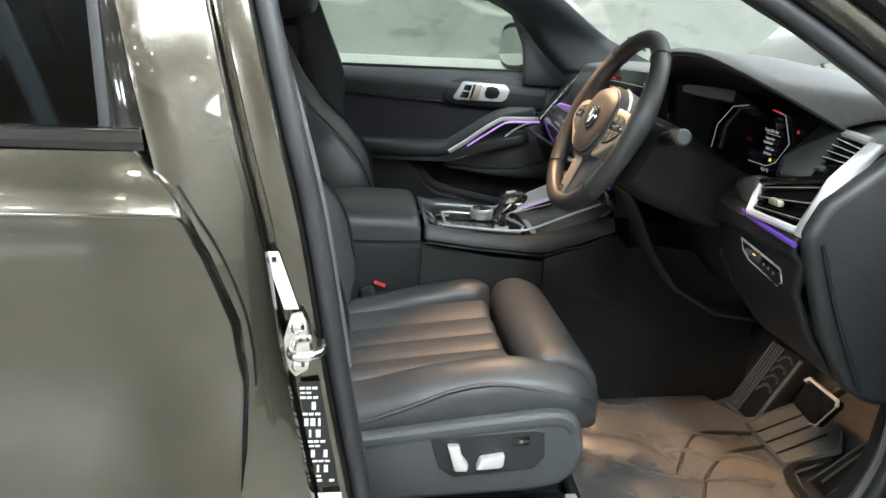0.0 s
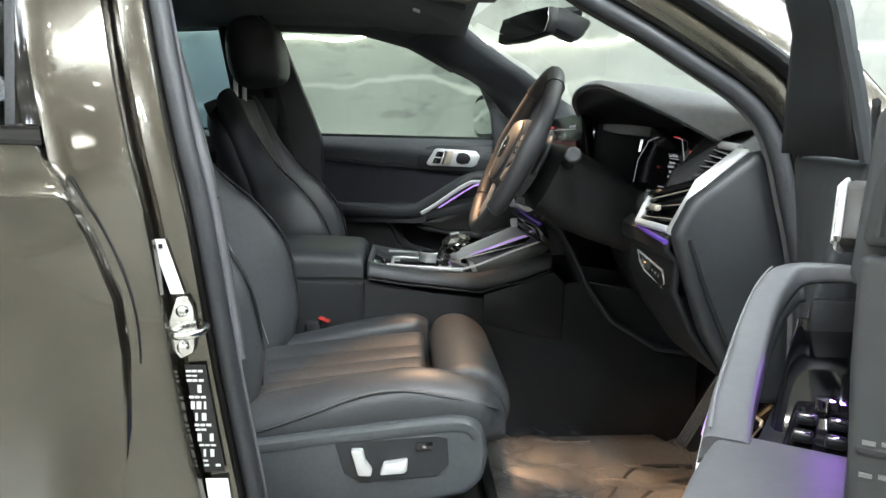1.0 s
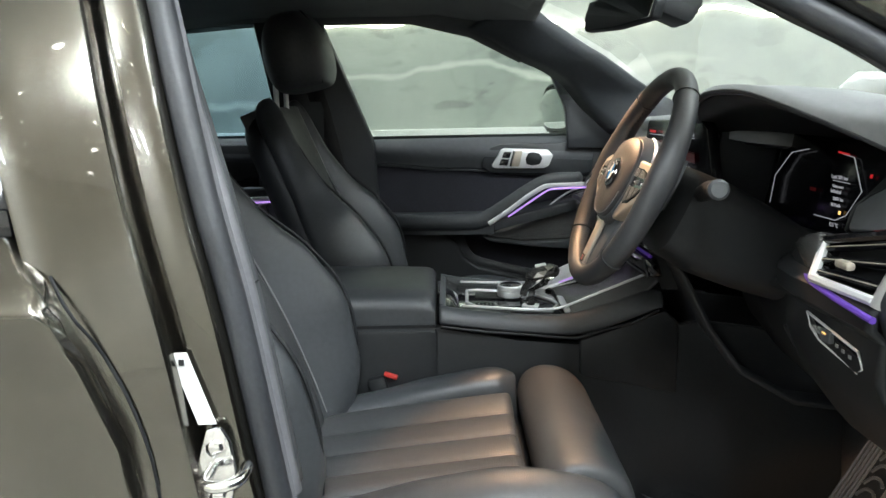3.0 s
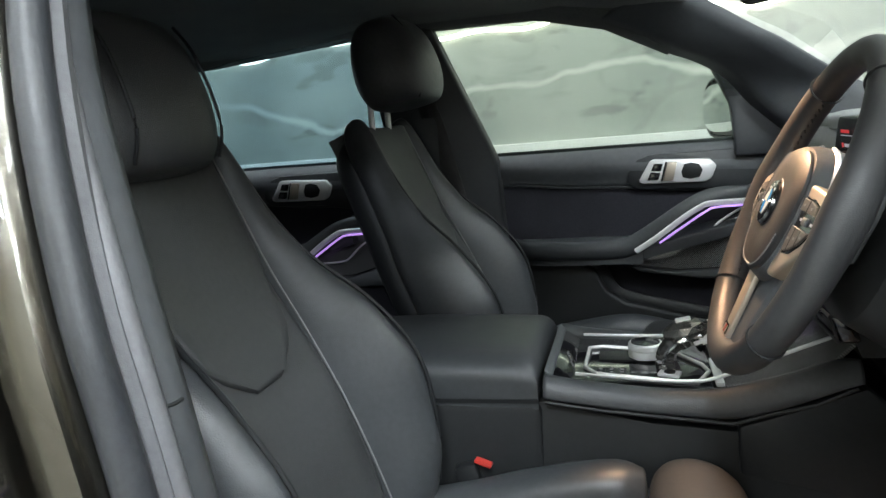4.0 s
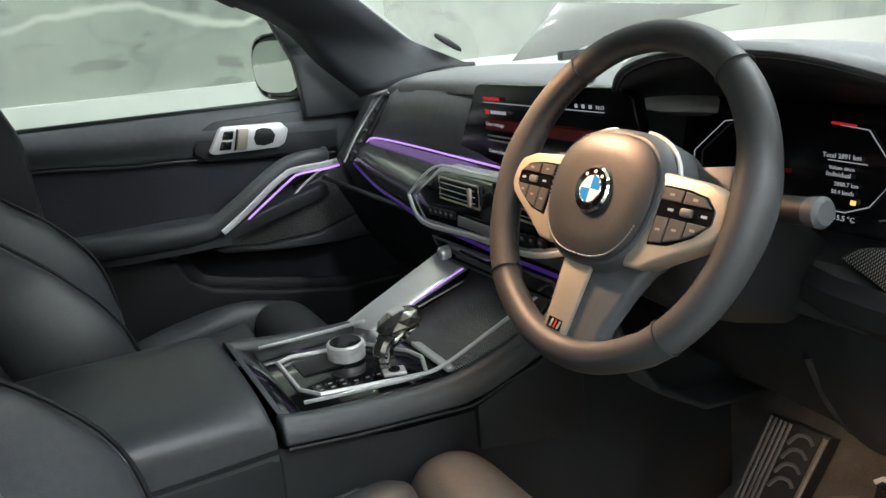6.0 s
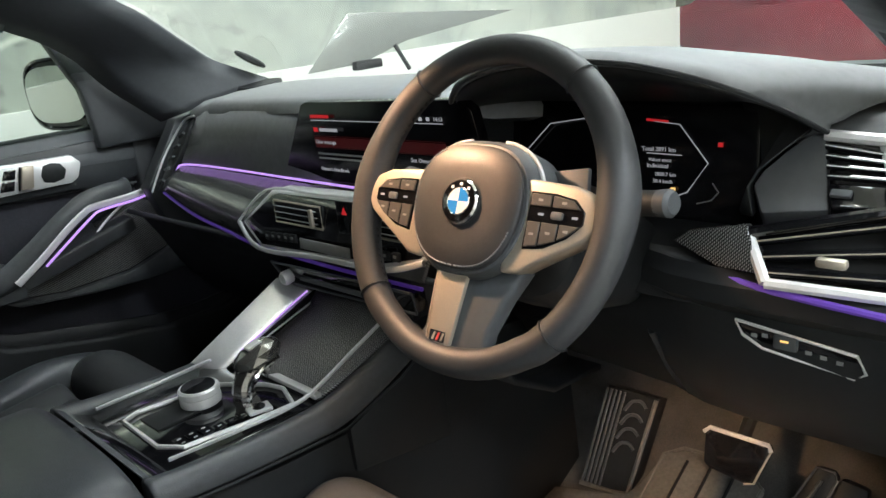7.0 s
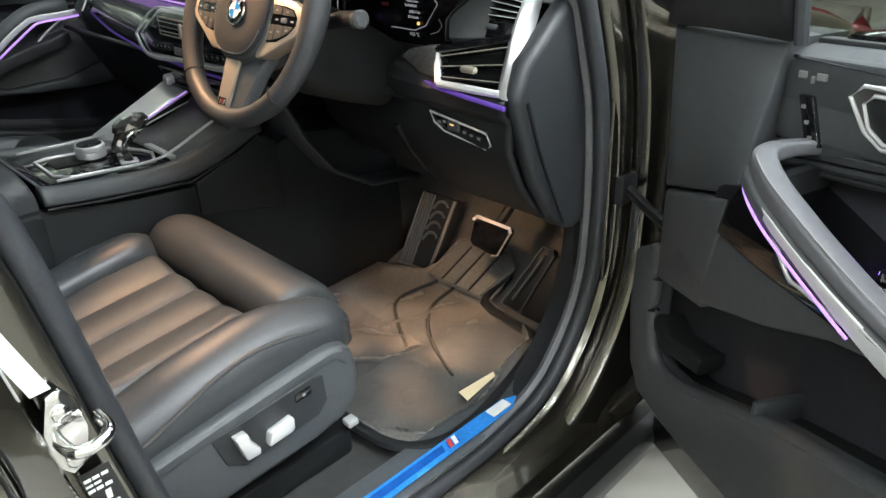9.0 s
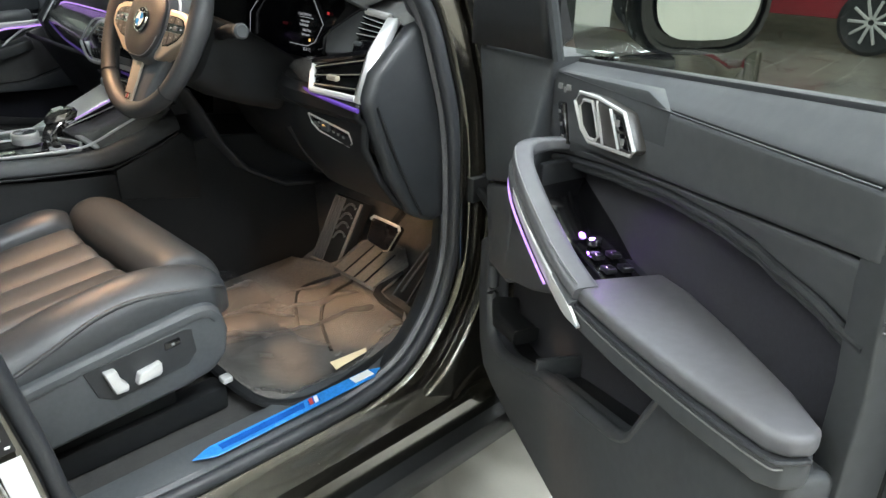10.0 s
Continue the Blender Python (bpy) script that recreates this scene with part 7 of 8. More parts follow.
W("airbag_body", grid([[(x * m, y * m, h) for x, y in hub] for m, h in levels], closed_v=True, cap=True), PLASTIC, sw, "dark hub body")
face = W("airbag_pad", grid([[(x * m, y * m, h) for x, y in hub] for m, h in ((0.965, 0.008), (0.955, 0.0155), (0.9, 0.0185), (0.6, 0.0205), (0.3, 0.021), (0.1, 0.021))], closed_v=True, cap=True), WHEEL_LEATHER, sw, "leather airbag cover")
for i in range(0, 120):
    t0, t1 = 2 * math.pi * i / 120, 2 * math.pi * (i + 0.6) / 120
    if -2.9 < (t0 if t0 < math.pi else t0 - 2 * math.pi) < 1.2:
        def on_hub(t):
            c, s_ = math.cos(t), math.sin(t)
            x = 0.071 * math.copysign(abs(c) ** 0.72, c)
            y = (0.062 if s_ > 0 else 0.066) * math.copysign(abs(s_) ** 0.8, s_)
            return V((x * (1 - 0.12 * max(0, -s_)) * 0.91, (y - 0.002) * 0.91, 0.0186))
        W("stitch", tube([on_hub(t0), on_hub(t1)], 0.0009, 4), STITCH, face)
# roundel, drawn as plain rings and quarters
bdg = W("badge", lathe([(0.0215, 0.020), (0.0215, 0.0245), (0.0195, 0.0255), (0.0, 0.0255)], (0, 0, 0), n=36, cap=False), GLOSS, sw, "round blue and white badge in a black ring")
W("badge_ring", lathe([(0.0215, 0.0215), (0.0225, 0.0235), (0.021, 0.0255), (0.0202, 0.0255)], (0, 0, 0), n=36, cap=False), CHROME, bdg)
for q in range(4):
    bm = bmesh.new()
    ctr = bm.verts.new((0, 0, 0.0262))
    arc = [bm.verts.new((0.0128 * math.cos(radians(90 * q + 90 * i / 8)), 0.0128 * math.sin(radians(90 * q + 90 * i / 8)), 0.0262)) for i in range(9)]
    bm.faces.new([ctr] + arc)
    W("badge_quarter", bm, BADGE_WHITE if q % 2 == 0 else BADGE_BLUE, bdg)
W("badge_inner_ring", lathe([(0.0128, 0.0258), (0.0134, 0.0266), (0.014, 0.0258)], (0, 0, 0), n=36, cap=False), CHROME, bdg)
for k in range(3):
    t = radians(90 + 38 * (k - 1))
    W("badge_mark", box((0.0168 * math.cos(t), 0.0168 * math.sin(t), 0.0257), (0.003, 0.003, 0.0006)), BADGE_WHITE, bdg)
W("centre_well", lathe([(0.026, 0.0195), (0.0235, 0.0215), (0.022, 0.0205)], (0, 0, 0), n=36, cap=False), WHEEL_LEATHER, face)
# side spokes with switch pods (s = 1 towards the car's left)
POD_SHAPES = (((0.0755, 0.0172), (0.0975, 0.0167), (0.0975, 0.006), (0.0755, 0.006)), ((0.0995, 0.0166), (0.12, 0.0138), (0.1295, 0.006), (0.0995, 0.006)),
        ((0.0755, -0.0085), (0.0895, -0.0085), (0.0895, -0.0305), (0.0755, -0.0325)), ((0.0912, -0.0085), (0.1085, -0.0085), (0.1085, -0.0238), (0.0912, -0.0298)), ((0.1102, -0.0085), (0.131, -0.0085), (0.121, -0.0172), (0.1102, -0.023)))
for s in (1, -1):
    spoke = [(0.052, 0.031), (0.085, 0.0295), (0.118, 0.0275), (0.138, 0.02), (0.147, 0.004), (0.146, -0.008), (0.138, -0.019), (0.118, -0.031), (0.095, -0.044), (0.072, -0.058), (0.052, -0.06)]
    body = W("spoke", prism([(s * x, y, -0.014) for x, y in spoke], (0, 0, 0.024), 0.004, 3), SPOKE, sw, "satin spoke framing a switch pod")
    pod = [(0.073, 0.0195), (0.1, 0.019), (0.122, 0.0155), (0.1335, 0.005), (0.1335, -0.0065), (0.119, -0.0205), (0.096, -0.032), (0.073, -0.0355)]
    face_ = W("pod_face", prism([(s * x, y, 0.004) for x, y in pod], (0, 0, 0.0068), 0.001, 1), GLOSS, body, "gloss black switch pod")
    for k, poly in enumerate(POD_SHAPES):
        key = W("pod_key", prism([(s * x, y, 0.0105) for x, y in poly], (0, 0, 0.0022), 0.0007, 1), POD_KEY, body)
        cx, cy = sum(x for x, _ in poly) / 4, sum(y for _, y in poly) / 4
        W("key_mark", box((s * cx, cy, 0.0129), (0.005, 0.0022, 0.0004)), ICON, key)
    W("pod_roller", box((s * 0.106, -0.0012, 0.0118), (0.013, 0.0075, 0.004), 0.002), PLASTIC, body, "ribbed roller")
    for mx in (0.088, 0.124):
        W("pod_mark", box((s * mx, -0.0012, 0.0111), (0.006, 0.0022, 0.0004)), SCREEN_WHITE, face_)
    trim_line = []
    for t in (radians(q) for q in (16, 24, 32, 40, 48, 56, 64, 72, 80)):
        hx, hy = 0.071 * math.cos(t) ** 0.72 * 1.1, (0.062 * math.sin(t) ** 0.8 - 0.002) * 1.1
        trim_line.append((s * hx, hy, -0.004))
    W("hub_trim", tube(trim_line, 0.0026, 8, flat=0.8), SATIN, body, "satin edge along the hub")
    W("shift_paddle", prism([(s * 0.055, 0.045, -0.034), (s * 0.10, 0.052, -0.034), (s * 0.105, 0.02, -0.034), (s * 0.10, -0.02, -0.034), (s * 0.06, -0.03, -0.034)], (0, 0, -0.006), 0.002), PLASTIC, sw, "dark grey shift paddle")
low = [(0.036, -0.052), (0.034, -0.09), (0.036, -0.125), (0.046, -0.147), (-0.045, -0.147), (-0.046, -0.12), (-0.06, -0.085), (-0.078, -0.052)]
ls_ = W("lower_spoke", prism([(x, y, -0.02) for x, y in low], (0, 0, 0.021), 0.006, 3), PLASTIC, sw, "dark lower spoke")
W("spoke_inlay", prism([(0.026, -0.058, 0.001), (-0.016, -0.062, 0.003), (-0.005, -0.143, 0.0), (0.027, -0.143, -0.002)], (0, 0, 0.006), 0.002, 2), SPOKE, ls_, "satin inlay")
W("inlay_side", prism([(0.0375, -0.056, -0.006), (0.0265, -0.058, 0.0045), (0.0275, -0.143, 0.002), (0.039, -0.143, -0.008)], (0, 0, 0.002), 0.0008, 1), SPOKE, ls_)
mb = W("spoke_badge", box((0.011, -0.134, 0.0062), (0.02, 0.011, 0.0012), 0.0003, 1), GLOSS, ls_, "tiny dark badge with slanted bars")
for k in range(3):
    bx = 0.017 - 0.0055 * k
    W("badge_bar", prism([(bx, -0.138, 0.0069), (bx - 0.0025, -0.138, 0.0069), (bx - 0.0045, -0.13, 0.0069), (bx - 0.002, -0.13, 0.0069)], (0, 0, 0.0005)), RED if k == 1 else SPOKE, mb)
# column and stalks
col = thing("steering_column", "dark column shroud with two control stalks", "steering column", (0.6, 0.36, 1.05))
rows = []
for k, (dp, w, h0, h1) in enumerate(((-0.052, 0.055, -0.06, 0.05), (-0.075, 0.085, -0.085, 0.06), (-0.13, 0.09, -0.095, 0.062), (-0.2, 0.085, -0.09, 0.055), (-0.27, 0.07, -0.08, 0.045))):
    w, h0, h1 = w * 0.9, h0 * 0.95, h1 * 0.85
    rows.append([(w * c_, (h1 if s_ > 0 else -h0) * s_, dp) for c_, s_ in ((math.copysign(abs(math.cos(t)) ** 0.6, math.cos(t)), math.copysign(abs(math.sin(t)) ** 0.6, math.sin(t))) for t in (2 * math.pi * i / 24 for i in range(24)))])
part("shroud", grid(rows, closed_v=True, cap=True), PLASTIC_DARK, col, xf=WX)
for s in (1, -1):
    stalk = part("stalk", tube([(s * 0.07, 0.02, -0.085), (s * 0.12, 0.028, -0.075), (s * 0.165, 0.03, -0.068)], [0.011, 0.0125, 0.0125], 12), PLASTIC_DARK, col, "black control stalk", xf=WX)
    part("stalk_tip", lathe([(0.0125, 0), (0.0135, 0.012), (0.01, 0.016), (0, 0.016)], (s * 0.158, 0.03, -0.069), (s * 1, 0.05, 0.15), 20, False), PLASTIC, stalk, "grey stalk end", xf=WX)

# ---- centre console ----
con = thing("centre_console", "wide black centre console with satin rails", "centre console", (0.3, 0.75, 0.46))
YC = 0.75
# side walls down to the floor, and the padded flank that rises towards the dash
TOPZ = ((0.2, 0.882), (0.26, 0.872), (0.36, 0.86), (0.45, 0.858), (0.54, 0.882), (0.6, 0.905), (0.64, 0.9))
for s in (-1, 1):
    y = lambda v: YC + s * v
    rows = []
    for x in (0.212, 0.2125, 0.25, 0.3, 0.36, 0.42, 0.46, 0.5, 0.55, 0.6, 0.626, 0.628):
        zt = curve_at(TOPZ, x)
        wedge = curve_at(((0.2, 0.845), (0.36, 0.827), (0.468, 0.817), (0.55, 0.84), (0.63, 0.87)), x)
        rows.append([(x, y(0.118), zt - 0.012), (x, y(0.128), zt - 0.002), (x, y(0.14), zt), (x, y(0.152), zt - 0.01), (x, y(0.158), zt - 0.03), (x, y(0.157), wedge + 0.004), (x, y(0.148), wedge), (x, y(0.12), wedge)])
    flank = part("padded_flank", grid(rows, closed_v=True, cap=True), LEATHER_SIDE, con, "padded dark flank", sub=1)
    part("flank_seam", tube([(x, y(0.153), curve_at(((0.2, 0.845), (0.36, 0.827), (0.468, 0.817), (0.55, 0.84), (0.63, 0.87)), x) - 0.002) for x in (0.215, 0.3, 0.36, 0.42, 0.468, 0.52, 0.57, 0.62)], 0.0028, 6), PLASTIC_DARK, flank)
    part("knee_wedge", prism([(0.475, y(0.15), 0.809), (0.55, y(0.15), 0.834), (0.632, y(0.15), 0.865), (0.66, y(0.15), 0.84), (0.66, y(0.15), 0.70), (0.475, y(0.15), 0.74)], (0, s * -0.03, 0), 0.006), PLASTIC_DARK, con, "dark knee pad")
    part("side_wall", prism([(-0.25, y(0.135), 0.855), (0.21, y(0.14), 0.838), (0.36, y(0.142), 0.81), (0.47, y(0.142), 0.80), (0.70, y(0.142), 0.84), (0.98, y(0.14), 0.80), (0.98, y(0.16), 0.46), (-0.25, y(0.16), 0.46)], (0, s * -0.02, 0), 0.004), PLASTIC_DARK, con, "dark console side wall")
    # satin rail along the inner edge
    rail = spline([(0.255, y(0.102), 0.868), (0.34, y(0.108), 0.863), (0.41, y(0.113), 0.861)] + ([(0.45, y(0.116), 0.867), (0.52, y(0.12), 0.896), (0.6, y(0.122), 0.928), (0.628, y(0.122), 0.938)] if s < 0 else [(0.43, y(0.114), 0.861)]), 5)
    part("satin_rail", strap(rail, ((0, 0.003), (0.3, 0.0055), (1, 0.005)), ((0, 0.005), (1, 0.005)), 0.6, 10), RAMP, con, "thin satin rail")
# lidded armrest behind
def lid(a, b):
    x, v = lerp(-0.22, 0.204, a), lerp(-0.148, 0.148, b)
    return (x, YC + v, 0.905 + 0.006 * math.sin(a * 3.1) - 0.016 * abs(2 * b - 1) ** 4)


part("armrest_lid", pad(lid, (0, 0, 1), 0.06, 0.42, 0.3, 0.022, 12, 10), LEATHER_SIDE, con, "smooth leather armrest lid")
part("lid_gap", box((-0.01, YC, 0.842), (0.43, 0.30, 0.006)), PLASTIC_DARK, con)
part("armrest_base", box((-0.01, YC, 0.66), (0.44, 0.302, 0.36), 0.015), PLASTIC_DARK, con)
part("rear_clasp", prism([(0.212, YC - 0.128, 0.882), (0.212, YC + 0.128, 0.882), (0.222, YC + 0.122, 0.876), (0.222, YC - 0.122, 0.876)], (0.003, 0, -0.008), 0.002), PLASTIC, con, "dark clasp behind the controls")
part("rear_apron", prism([(0.222, YC - 0.122, 0.872), (0.222, YC + 0.122, 0.872), (0.25, YC + 0.114, 0.858), (0.25, YC - 0.114, 0.858)], (0.003, 0, -0.01), 0.002), GLOSS, con)
# control deck
deck = part("control_deck", prism([(0.245, YC - 0.115, 0.858), (0.47, YC - 0.12, 0.85), (0.47, YC + 0.12, 0.85), (0.245, YC + 0.115, 0.858)], (0, 0, -0.03), 0.004), GLOSS, con, "gloss black control deck")
DZ = lambda x: 0.8595 - 0.035 * (x - 0.245)
PL = [(0.266, 0.70), (0.285, 0.672), (0.40, 0.652), (0.428, 0.65), (0.447, 0.70), (0.44, 0.73), (0.40, 0.79), (0.29, 0.81), (0.268, 0.80)]
part("deck_rim", tube([(x, y_, DZ(x) + 0.001) for x, y_ in PL], 0.0033, 6, True), SATIN, deck, "chrome rim")
for k in range(9):
    part("deck_key", box((0.29 + 0.016 * (k % 6), 0.683 + 0.018 * (k // 6) - 0.001 * k, DZ(0.3) + 0.0005), (0.0135, 0.014, 0.002), 0.0006, 1), GLOSS, deck)
    part("key_mark", box((0.29 + 0.016 * (k % 6), 0.683 + 0.018 * (k // 6) - 0.001 * k, DZ(0.3) + 0.0017), (0.005, 0.003, 0.0004)), ICON, deck)
part("start_key", prism([(0.372, 0.664, 0.858), (0.402, 0.656, 0.857), (0.408, 0.678, 0.857), (0.378, 0.686, 0.858)], (0, 0, 0.005), 0.0015), SATIN, deck, "satin plate round the start key")
part("start_key_lens", lathe([(0.0085, 0), (0.0085, 0.003), (0, 0.003)], (0.39, 0.671, 0.861), (0, 0, 1), 20, False), GLOSS, deck)
part("deck_tray", box((0.315, 0.765, DZ(0.3) - 0.0005), (0.06, 0.05, 0.004), 0.001), PLASTIC_DARK, deck)
dial = part("dial", lathe([(0.027, 0.0), (0.0275, 0.006), (0.026, 0.012), (0.0275, 0.014), (0.027, 0.021), (0.0245, 0.0235)], (0.358, 0.762, 0.858), (0, 0, 1), 40), SATIN, con, "satin rotary dial")
part("dial_cap", lathe([(0.024, 0.022), (0.022, 0.0245), (0.0, 0.025)], (0.358, 0.762, 0.858), (0, 0, 1), 40, False), GLOSS, dial, "gloss black cap")
# gear lever: facetted clear head on a curved neck
GX, GY = 0.402, 0.695
CRYSTAL = material("dark_crystal", (0.22, 0.21, 0.2), 0.07, metal=0.75, vary=0.3, vscale=60, coat=1.0)
lev = part("gear_lever", tube(spline([(GX - 0.012, GY, 0.855), (GX - 0.016, GY, 0.872), (GX - 0.012, GY, 0.89), (GX + 0.004, GY, 0.905), (GX + 0.02, GY, 0.912)], 5), [0.018, 0.0175, 0.017, 0.0165, 0.016, 0.0155, 0.015, 0.015, 0.0145, 0.0145, 0.014, 0.014, 0.015, 0.016, 0.017, 0.018, 0.018, 0.0178, 0.0175, 0.017, 0.016], 8, flat=1.1), CRYSTAL, con, "faceted crystal gear lever")
bm = bmesh.new()
bmesh.ops.create_icosphere(bm, subdivisions=2, radius=1)
bmesh.ops.scale(bm, vec=(0.036, 0.024, 0.019), verts=bm.verts)
part("lever_head", bm, CRYSTAL, lev, "faceted crystal head", xf=Matrix.Translation((GX + 0.014, GY, 0.918)) @ Matrix.Rotation(radians(-14), 4, "Y"), sharp=8)
part("lever_band", tube(spline([(GX - 0.02, GY - 0.018, 0.87), (GX - 0.014, GY - 0.02, 0.892), (GX + 0.006, GY - 0.022, 0.909), (GX + 0.034, GY - 0.018, 0.913)], 5), 0.003, 6), CHROME, lev, "chrome band")
part("lever_button", box((GX + 0.01, GY, 0.935), (0.022, 0.014, 0.005), 0.002, 2, Matrix.Rotation(radians(-10), 4, "Y")), SATIN, lev)
# storage bay ahead: carbon shutter and a satin ramp on the far side
part("bay_floor", grid([[(0.455, YC - 0.115, 0.852), (0.455, YC + 0.115, 0.852)], [(0.52, YC - 0.117, 0.862), (0.52, YC + 0.117, 0.862)], [(0.60, YC - 0.118, 0.89), (0.60, YC + 0.118, 0.89)], [(0.625, YC - 0.118, 0.915), (0.625, YC + 0.118, 0.915)]]), CARBON_MATT, con, "carbon shutter", thick=0.006)
part("bay_lip", prism([(0.45, YC - 0.118, 0.854), (0.462, YC - 0.118, 0.854), (0.462, YC - 0.02, 0.856), (0.45, YC - 0.01, 0.856)], (0, 0, 0.007), 0.002), SATIN, con, "satin bay lip")
ramp = part("satin_ramp", pad(quad_fn((0.405, YC + 0.142, 0.858), (0.585, YC + 0.142, 0.94), (0.425, YC + 0.088, 0.85), (0.61, YC + 0.09, 0.918)), (-0.38, -0.15, 0.9), 0.022, 0.19, 0.055, 0.008, 8, 6), RAMP, con, "silver ramp rising to the dashboard")
part("ramp_light", tube([(0.47, YC + 0.0885, 0.866), (0.54, YC + 0.0895, 0.891), (0.605, YC + 0.09, 0.915)], 0.0014, 6), PURPLE, ramp, "violet ambient light line")
part("ramp_side", prism([(0.43, YC + 0.087, 0.838), (0.43, YC + 0.087, 0.848), (0.60, YC + 0.088, 0.909), (0.625, YC + 0.088, 0.915), (0.625, YC + 0.088, 0.86)], (0, -0.003, 0), 0.001), GLOSS, ramp, "black ramp side")
part("ramp_foot", prism([(0.45, YC + 0.083, 0.853), (0.45, YC + 0.086, 0.853), (0.615, YC + 0.086, 0.897), (0.615, YC + 0.083, 0.897)], (0, 0, 0.003), 0.001), SATIN, ramp, "thin satin line")
part("front_wall", prism([(0.60, YC - 0.13, 0.985), (0.60, YC + 0.13, 0.985), (0.63, YC + 0.13, 0.90), (0.63, YC - 0.13, 0.90)], (0.03, 0, 0)), PLASTIC_DARK, con)

# ---- footwell ----
mat_ = thing("floor_mat", "brown-grey rubber floor mat under clear foil", "floor mat", (0.75, 0.28, 0.47))


def mat_surface(x, y):
    return curve_at(((0.45, 0.476), (0.86, 0.474), (0.95, 0.49), (1.02, 0.525), (1.12, 0.60)), x)


rows = []
for k in range(15):
    t = k / 14
    x = lerp(0.47, 0.985, t)
    y0 = curve_at(((0.47, 0.10), (0.52, 0.035), (0.60, 0.025), (0.82, 0.075), (0.88, 0.1), (0.9, 0.25), (0.985, 0.26)), x)
    y1 = curve_at(((0.47, 0.55), (0.88, 0.575), (0.9, 0.46), (0.985, 0.44)), x)
    rows.append([(x, lerp(y0, y1, j / 12), mat_surface(x, 0) + (0.012 if j in (0, 12) or k in (0,) else 0.004)) for j in range(13)])
base = part("rubber", grid(rows), MAT_RUBBER, mat_, "brown-grey rubber mat", thick=0.006)
border = [V((x_, y_, mat_surface(x_, 0) + 0.012)) for x_, y_ in ((0.985, 0.265), (0.9, 0.255), (0.875, 0.1), (0.82, 0.073), (0.7, 0.04), (0.6, 0.022), (0.52, 0.032), (0.47, 0.1), (0.468, 0.3), (0.47, 0.545))]
part("mat_border", tube(spline(border, 4), 0.0085, 8, flat=1.3), PLASTIC_DARK, base, "raised black mat border")
ped = part("heel_plate", prism([(0.90, 0.27, 0.492), (0.90, 0.43, 0.492), (1.0, 0.43, 0.535), (1.02, 0.40, 0.545), (1.03, 0.30, 0.545), (1.0, 0.255, 0.53)], (0, 0, 0.008), 0.004), MAT_RUBBER, base, "raised ribbed heel plate")
part("plate_rim", tube([V((0.902, 0.272, 0.502)), V((0.902, 0.428, 0.502)), V((0.998, 0.428, 0.545)), V((1.018, 0.40, 0.555)), V((1.027, 0.302, 0.556)), V((0.998, 0.258, 0.541))], 0.003, 6, True), MAT_RUBBER, ped)
for gy in (0.305, 0.345, 0.385):
    part("groove", tube([(0.90, gy, 0.503), (1.0, gy, 0.545)], 0.0025, 5), PLASTIC_DARK, ped)
part("groove", tube(spline([(0.90, 0.40, 0.492), (0.80, 0.42, 0.482), (0.74, 0.36, 0.482), (0.68, 0.26, 0.482)], 6), 0.004, 6), PLASTIC_DARK, base)
part("groove", tube(spline([(0.90, 0.35, 0.492), (0.82, 0.34, 0.482), (0.74, 0.26, 0.482), (0.68, 0.14, 0.482)], 6), 0.004, 6), PLASTIC_DARK, base)
foil = thing("plastic_foil", "crumpled clear protective foil lying on the mat", "plastic foil", (0.7, 0.2, 0.48))
rnd = random.Random(5)


def foil_sheet(name, x0, x1, ya, yb, n, m, high):
    """A creased sheet: broad folds plus sharp random creases."""
    rows = []
    for k in range(n + 1):
        x = lerp(x0, x1, k / n)
        edge = curve_at(((0.48, 0.1), (0.53, 0.04), (0.62, 0.03), (0.84, 0.085), (0.9, 0.14)), x)
        row = []
        for j in range(m + 1):
            y = lerp(max(ya, edge), yb, j / m)
            fold = abs(noise.noise((x * 9, y * 9, high * 50)))
            crease = abs(noise.noise((x * 13 + 3, y * 15, 7)))
            lift = 0.012 if y < edge + 0.01 else 0
            row.append((x + rnd.uniform(-0.003, 0.003), y + rnd.uniform(-0.002, 0.002), mat_surface(x, y) + 0.012 + high * fold + 0.3 * high * crease + lift))
        rows.append(row)
    sheet = part(name, grid(rows), FOIL, foil, sharp=30)
    sheet.visible_shadow = False


foil_sheet("sheet", 0.48, 0.88, 0.0, 0.4, 44, 40, 0.018)
foil_sheet("torn_flap", 0.50, 0.71, 0.24, 0.61, 30, 40, 0.035)
# footrest with ribs
fr = thing("footrest", "ribbed black footrest on the toe board", "footrest", (0.95, 0.51, 0.47))
FQ = quad_fn((0.925, 0.555, 0.478), (0.945, 0.468, 0.47), (1.005, 0.54, 0.645), (1.02, 0.445, 0.638))
part("plate", pad(FQ, (-0.9, 0, 0.45), 0.03, 0.09, 0.18, 0.005, 4, 6), PLASTIC_DARK, fr)
on_rest = lambda a_, b_: V(FQ(a_, b_)) + V((-0.004, 0, 0.002))
for k in range(5):
    part("rib", tube([on_rest(0.05 + 0.085 * k, 0.03), on_rest(0.04 + 0.085 * k, 0.97)], 0.0028, 6), PLASTIC, fr)
for k in range(4):
    b_ = 0.9 - 0.14 * k
    part("chevron", tube(spline([on_rest(0.46, b_ - 0.1), on_rest(0.56, b_), on_rest(0.72, b_ + 0.02), on_rest(0.84, b_ - 0.03)], 4), 0.0032, 6), PLASTIC, fr)
part("rest_edge", tube([on_rest(0.97, 0.02), on_rest(0.97, 0.97)], 0.0042, 6), MAT_RUBBER, fr, "pale edge")
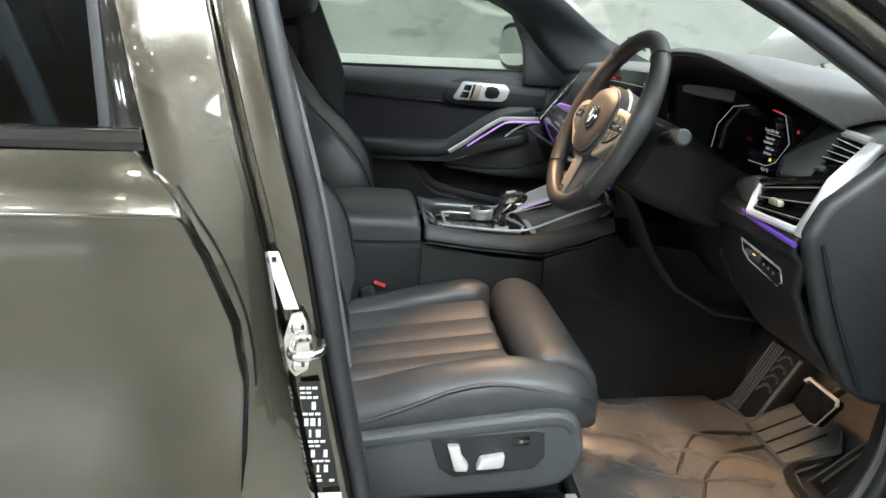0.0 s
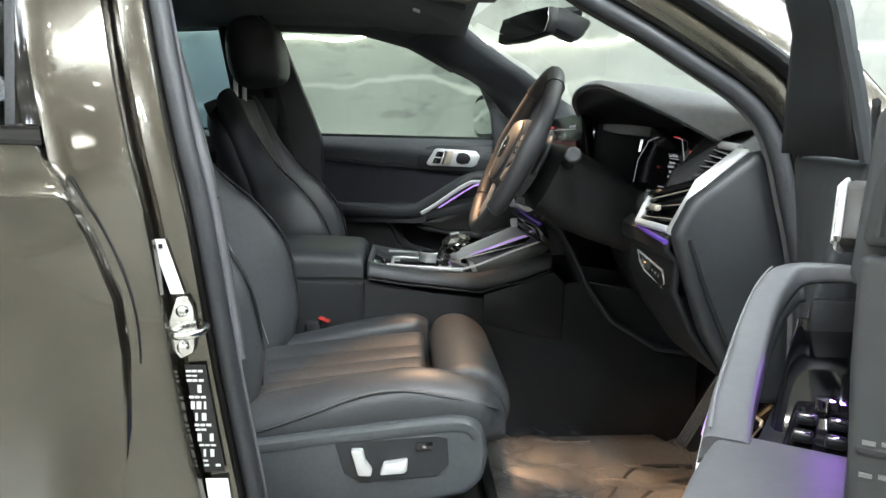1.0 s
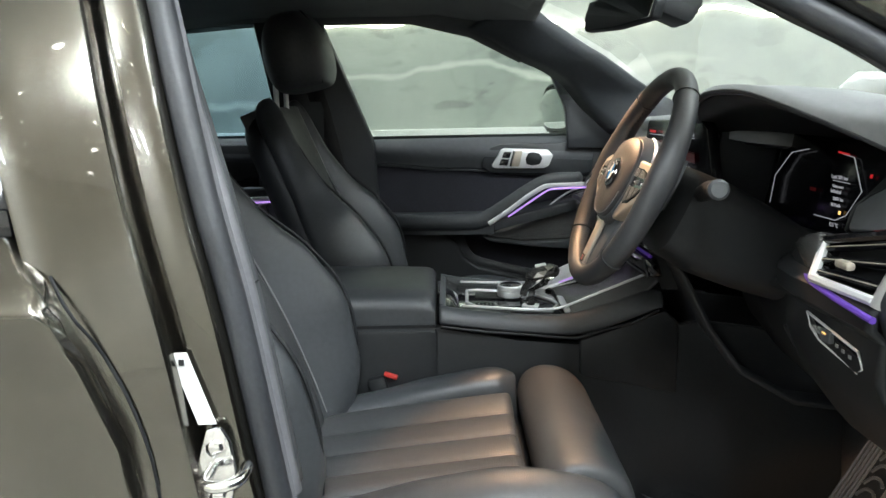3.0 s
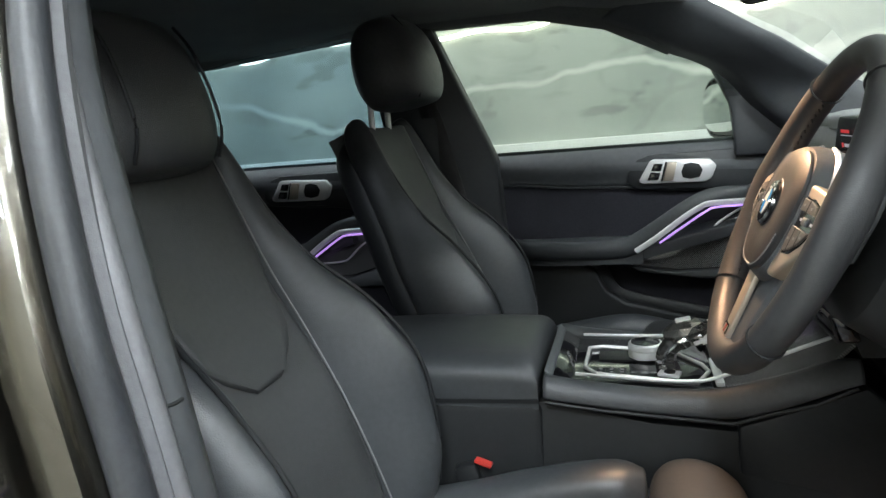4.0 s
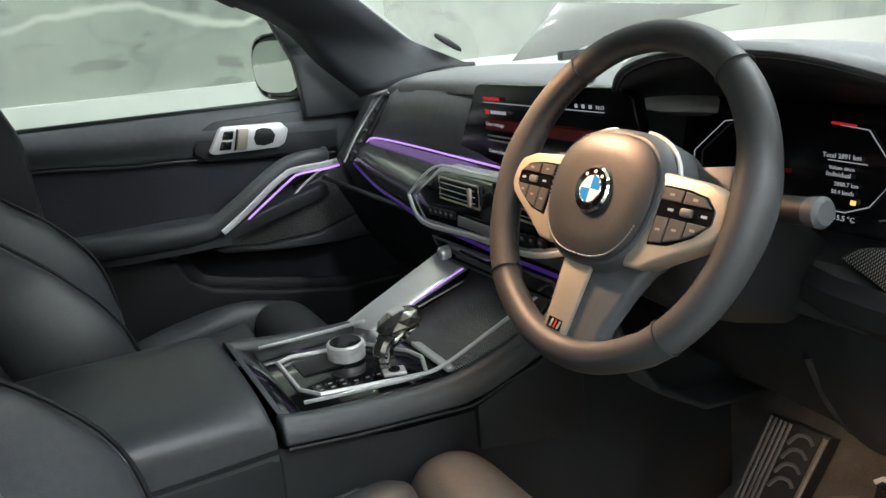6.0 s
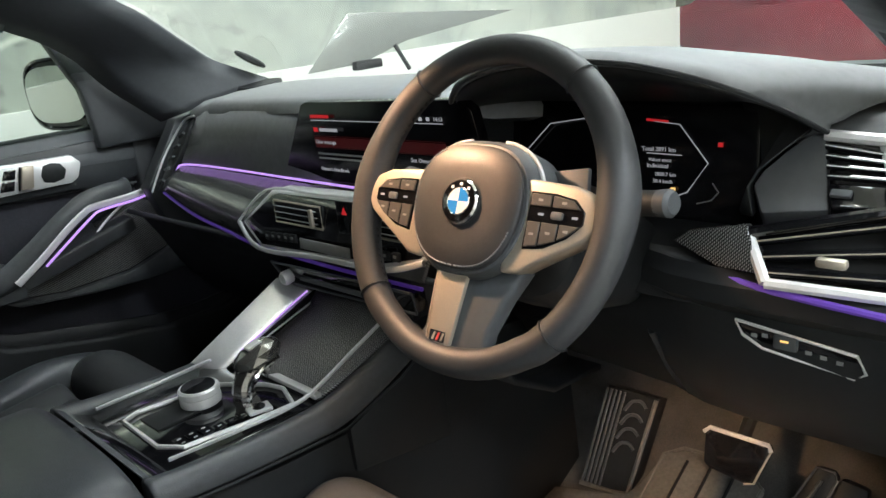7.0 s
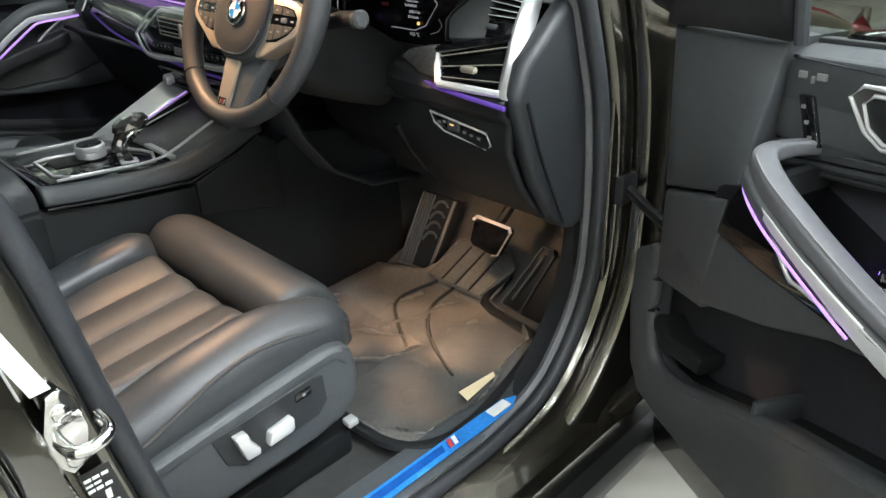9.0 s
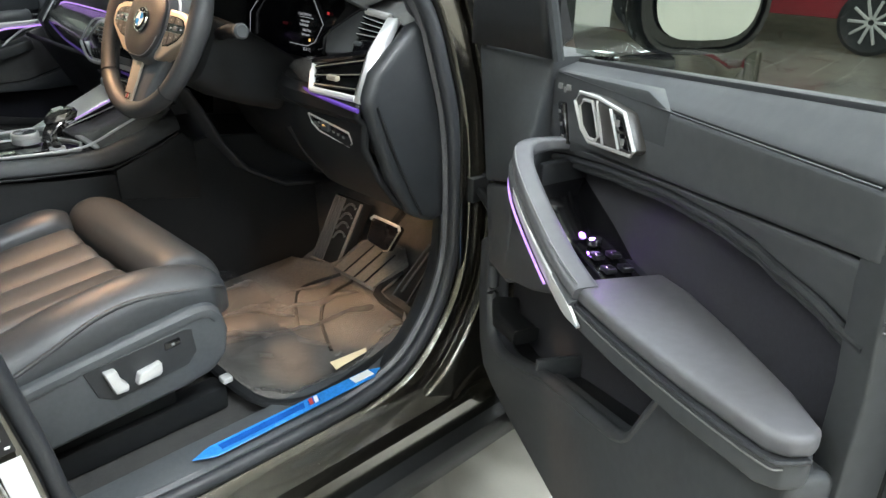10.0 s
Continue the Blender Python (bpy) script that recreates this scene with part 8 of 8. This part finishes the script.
part("rest_foot", tube([on_rest(0.0, 0.0), on_rest(0.98, 0.0)], 0.0042, 6), MAT_RUBBER, fr)
# pedals
pd = thing("brake_pedal", "black brake pedal with a thin bright rim", "pedal", (0.94, 0.28, 0.60))
BP = [(0.953, 0.333, 0.648), (0.957, 0.325, 0.656), (0.957, 0.235, 0.655), (0.953, 0.23, 0.647), (0.93, 0.246, 0.598), (0.927, 0.26, 0.594), (0.925, 0.315, 0.602), (0.928, 0.325, 0.608)]
part("pad", prism(BP, (0.014, 0, -0.006), 0.004), GLOSS, pd)
part("rim", tube([V(p) + V((-0.002, 0, 0.001)) for p in BP[2:6]], 0.0018, 6), SPOKE, pd, "thin bright rim")
part("top_bar", tube([V(p) + V((-0.003, 0, 0.0)) for p in BP[:4]], 0.0036, 8), SATIN, pd, "bright upper edge")
part("arm", tube([(0.955, 0.28, 0.63), (1.02, 0.28, 0.68), (1.06, 0.28, 0.80)], 0.011, 8), PLASTIC_DARK, pd)
ac = thing("accelerator_pedal", "slim black hinged accelerator pedal", "pedal", (0.96, 0.19, 0.48))
AP = [(0.935, 0.24, 0.482), (0.935, 0.188, 0.48), (0.998, 0.15, 0.603), (1.0, 0.156, 0.614), (1.0, 0.18, 0.614)]
part("pad", prism(AP, (0.016, 0, -0.006), 0.004), PLASTIC_DARK, ac)
part("rim", tube([V(p) + V((-0.002, 0, 0.001)) for p in AP], 0.0022, 6, True), PLASTIC, ac)
part("rib", tube([(0.94, 0.213, 0.5), (0.99, 0.17, 0.6)], 0.003, 6), PLASTIC, ac)
part("side_wedge", prism([(0.93, 0.185, 0.478), (0.93, 0.105, 0.478), (1.0, 0.11, 0.6), (1.0, 0.147, 0.605)], (0.02, 0, -0.008), 0.004), PLASTIC_DARK, ac, "black wedge beside the pedal")
# sill plate
sp_ = thing("sill_plate", "illuminated sill strip under blue protective film", "sill plate", (0.5, 0.0, 0.495))
part("strip", prism([(0.30, 0.006, 0.4955), (0.335, -0.012, 0.495), (0.672, -0.012, 0.495), (0.70, 0.004, 0.4955), (0.672, 0.016, 0.496), (0.335, 0.018, 0.496)], (0, 0, 0.003), 0.001, 1), BLUE_FILM, sp_, "blue film over the strip")
part("dark_insert", box((0.45, 0.003, 0.4992), (0.2, 0.014, 0.0008)), material("dark_blue_film", (0.012, 0.09, 0.36), 0.25, vary=0.25, vscale=30, coat=0.4), sp_)
part("white_patch", box((0.652, 0.003, 0.4995), (0.045, 0.02, 0.0008)), WHITE, sp_, "white paper tab")
for k, mat in enumerate((BADGE_BLUE, RED, BADGE_WHITE)):
    part("badge_bar", prism([(0.515 + 0.011 * k, -0.005, 0.499), (0.523 + 0.011 * k, -0.005, 0.499), (0.53 + 0.011 * k, 0.012, 0.499), (0.522 + 0.011 * k, 0.012, 0.499)], (0, 0, 0.001)), mat, sp_)
tag_ = thing("paper_tag", "cream paper tag on the sill by the mat", "paper tag", (0.62, 0.05, 0.498))
part("paper", prism([(0.63, 0.055, 0.499), (0.632, 0.078, 0.504), (0.72, 0.074, 0.502), (0.715, 0.066, 0.499)], (0, 0, 0.001)), material("cream_paper", (0.75, 0.62, 0.4), 0.6, vary=0.05, vscale=30), tag_)
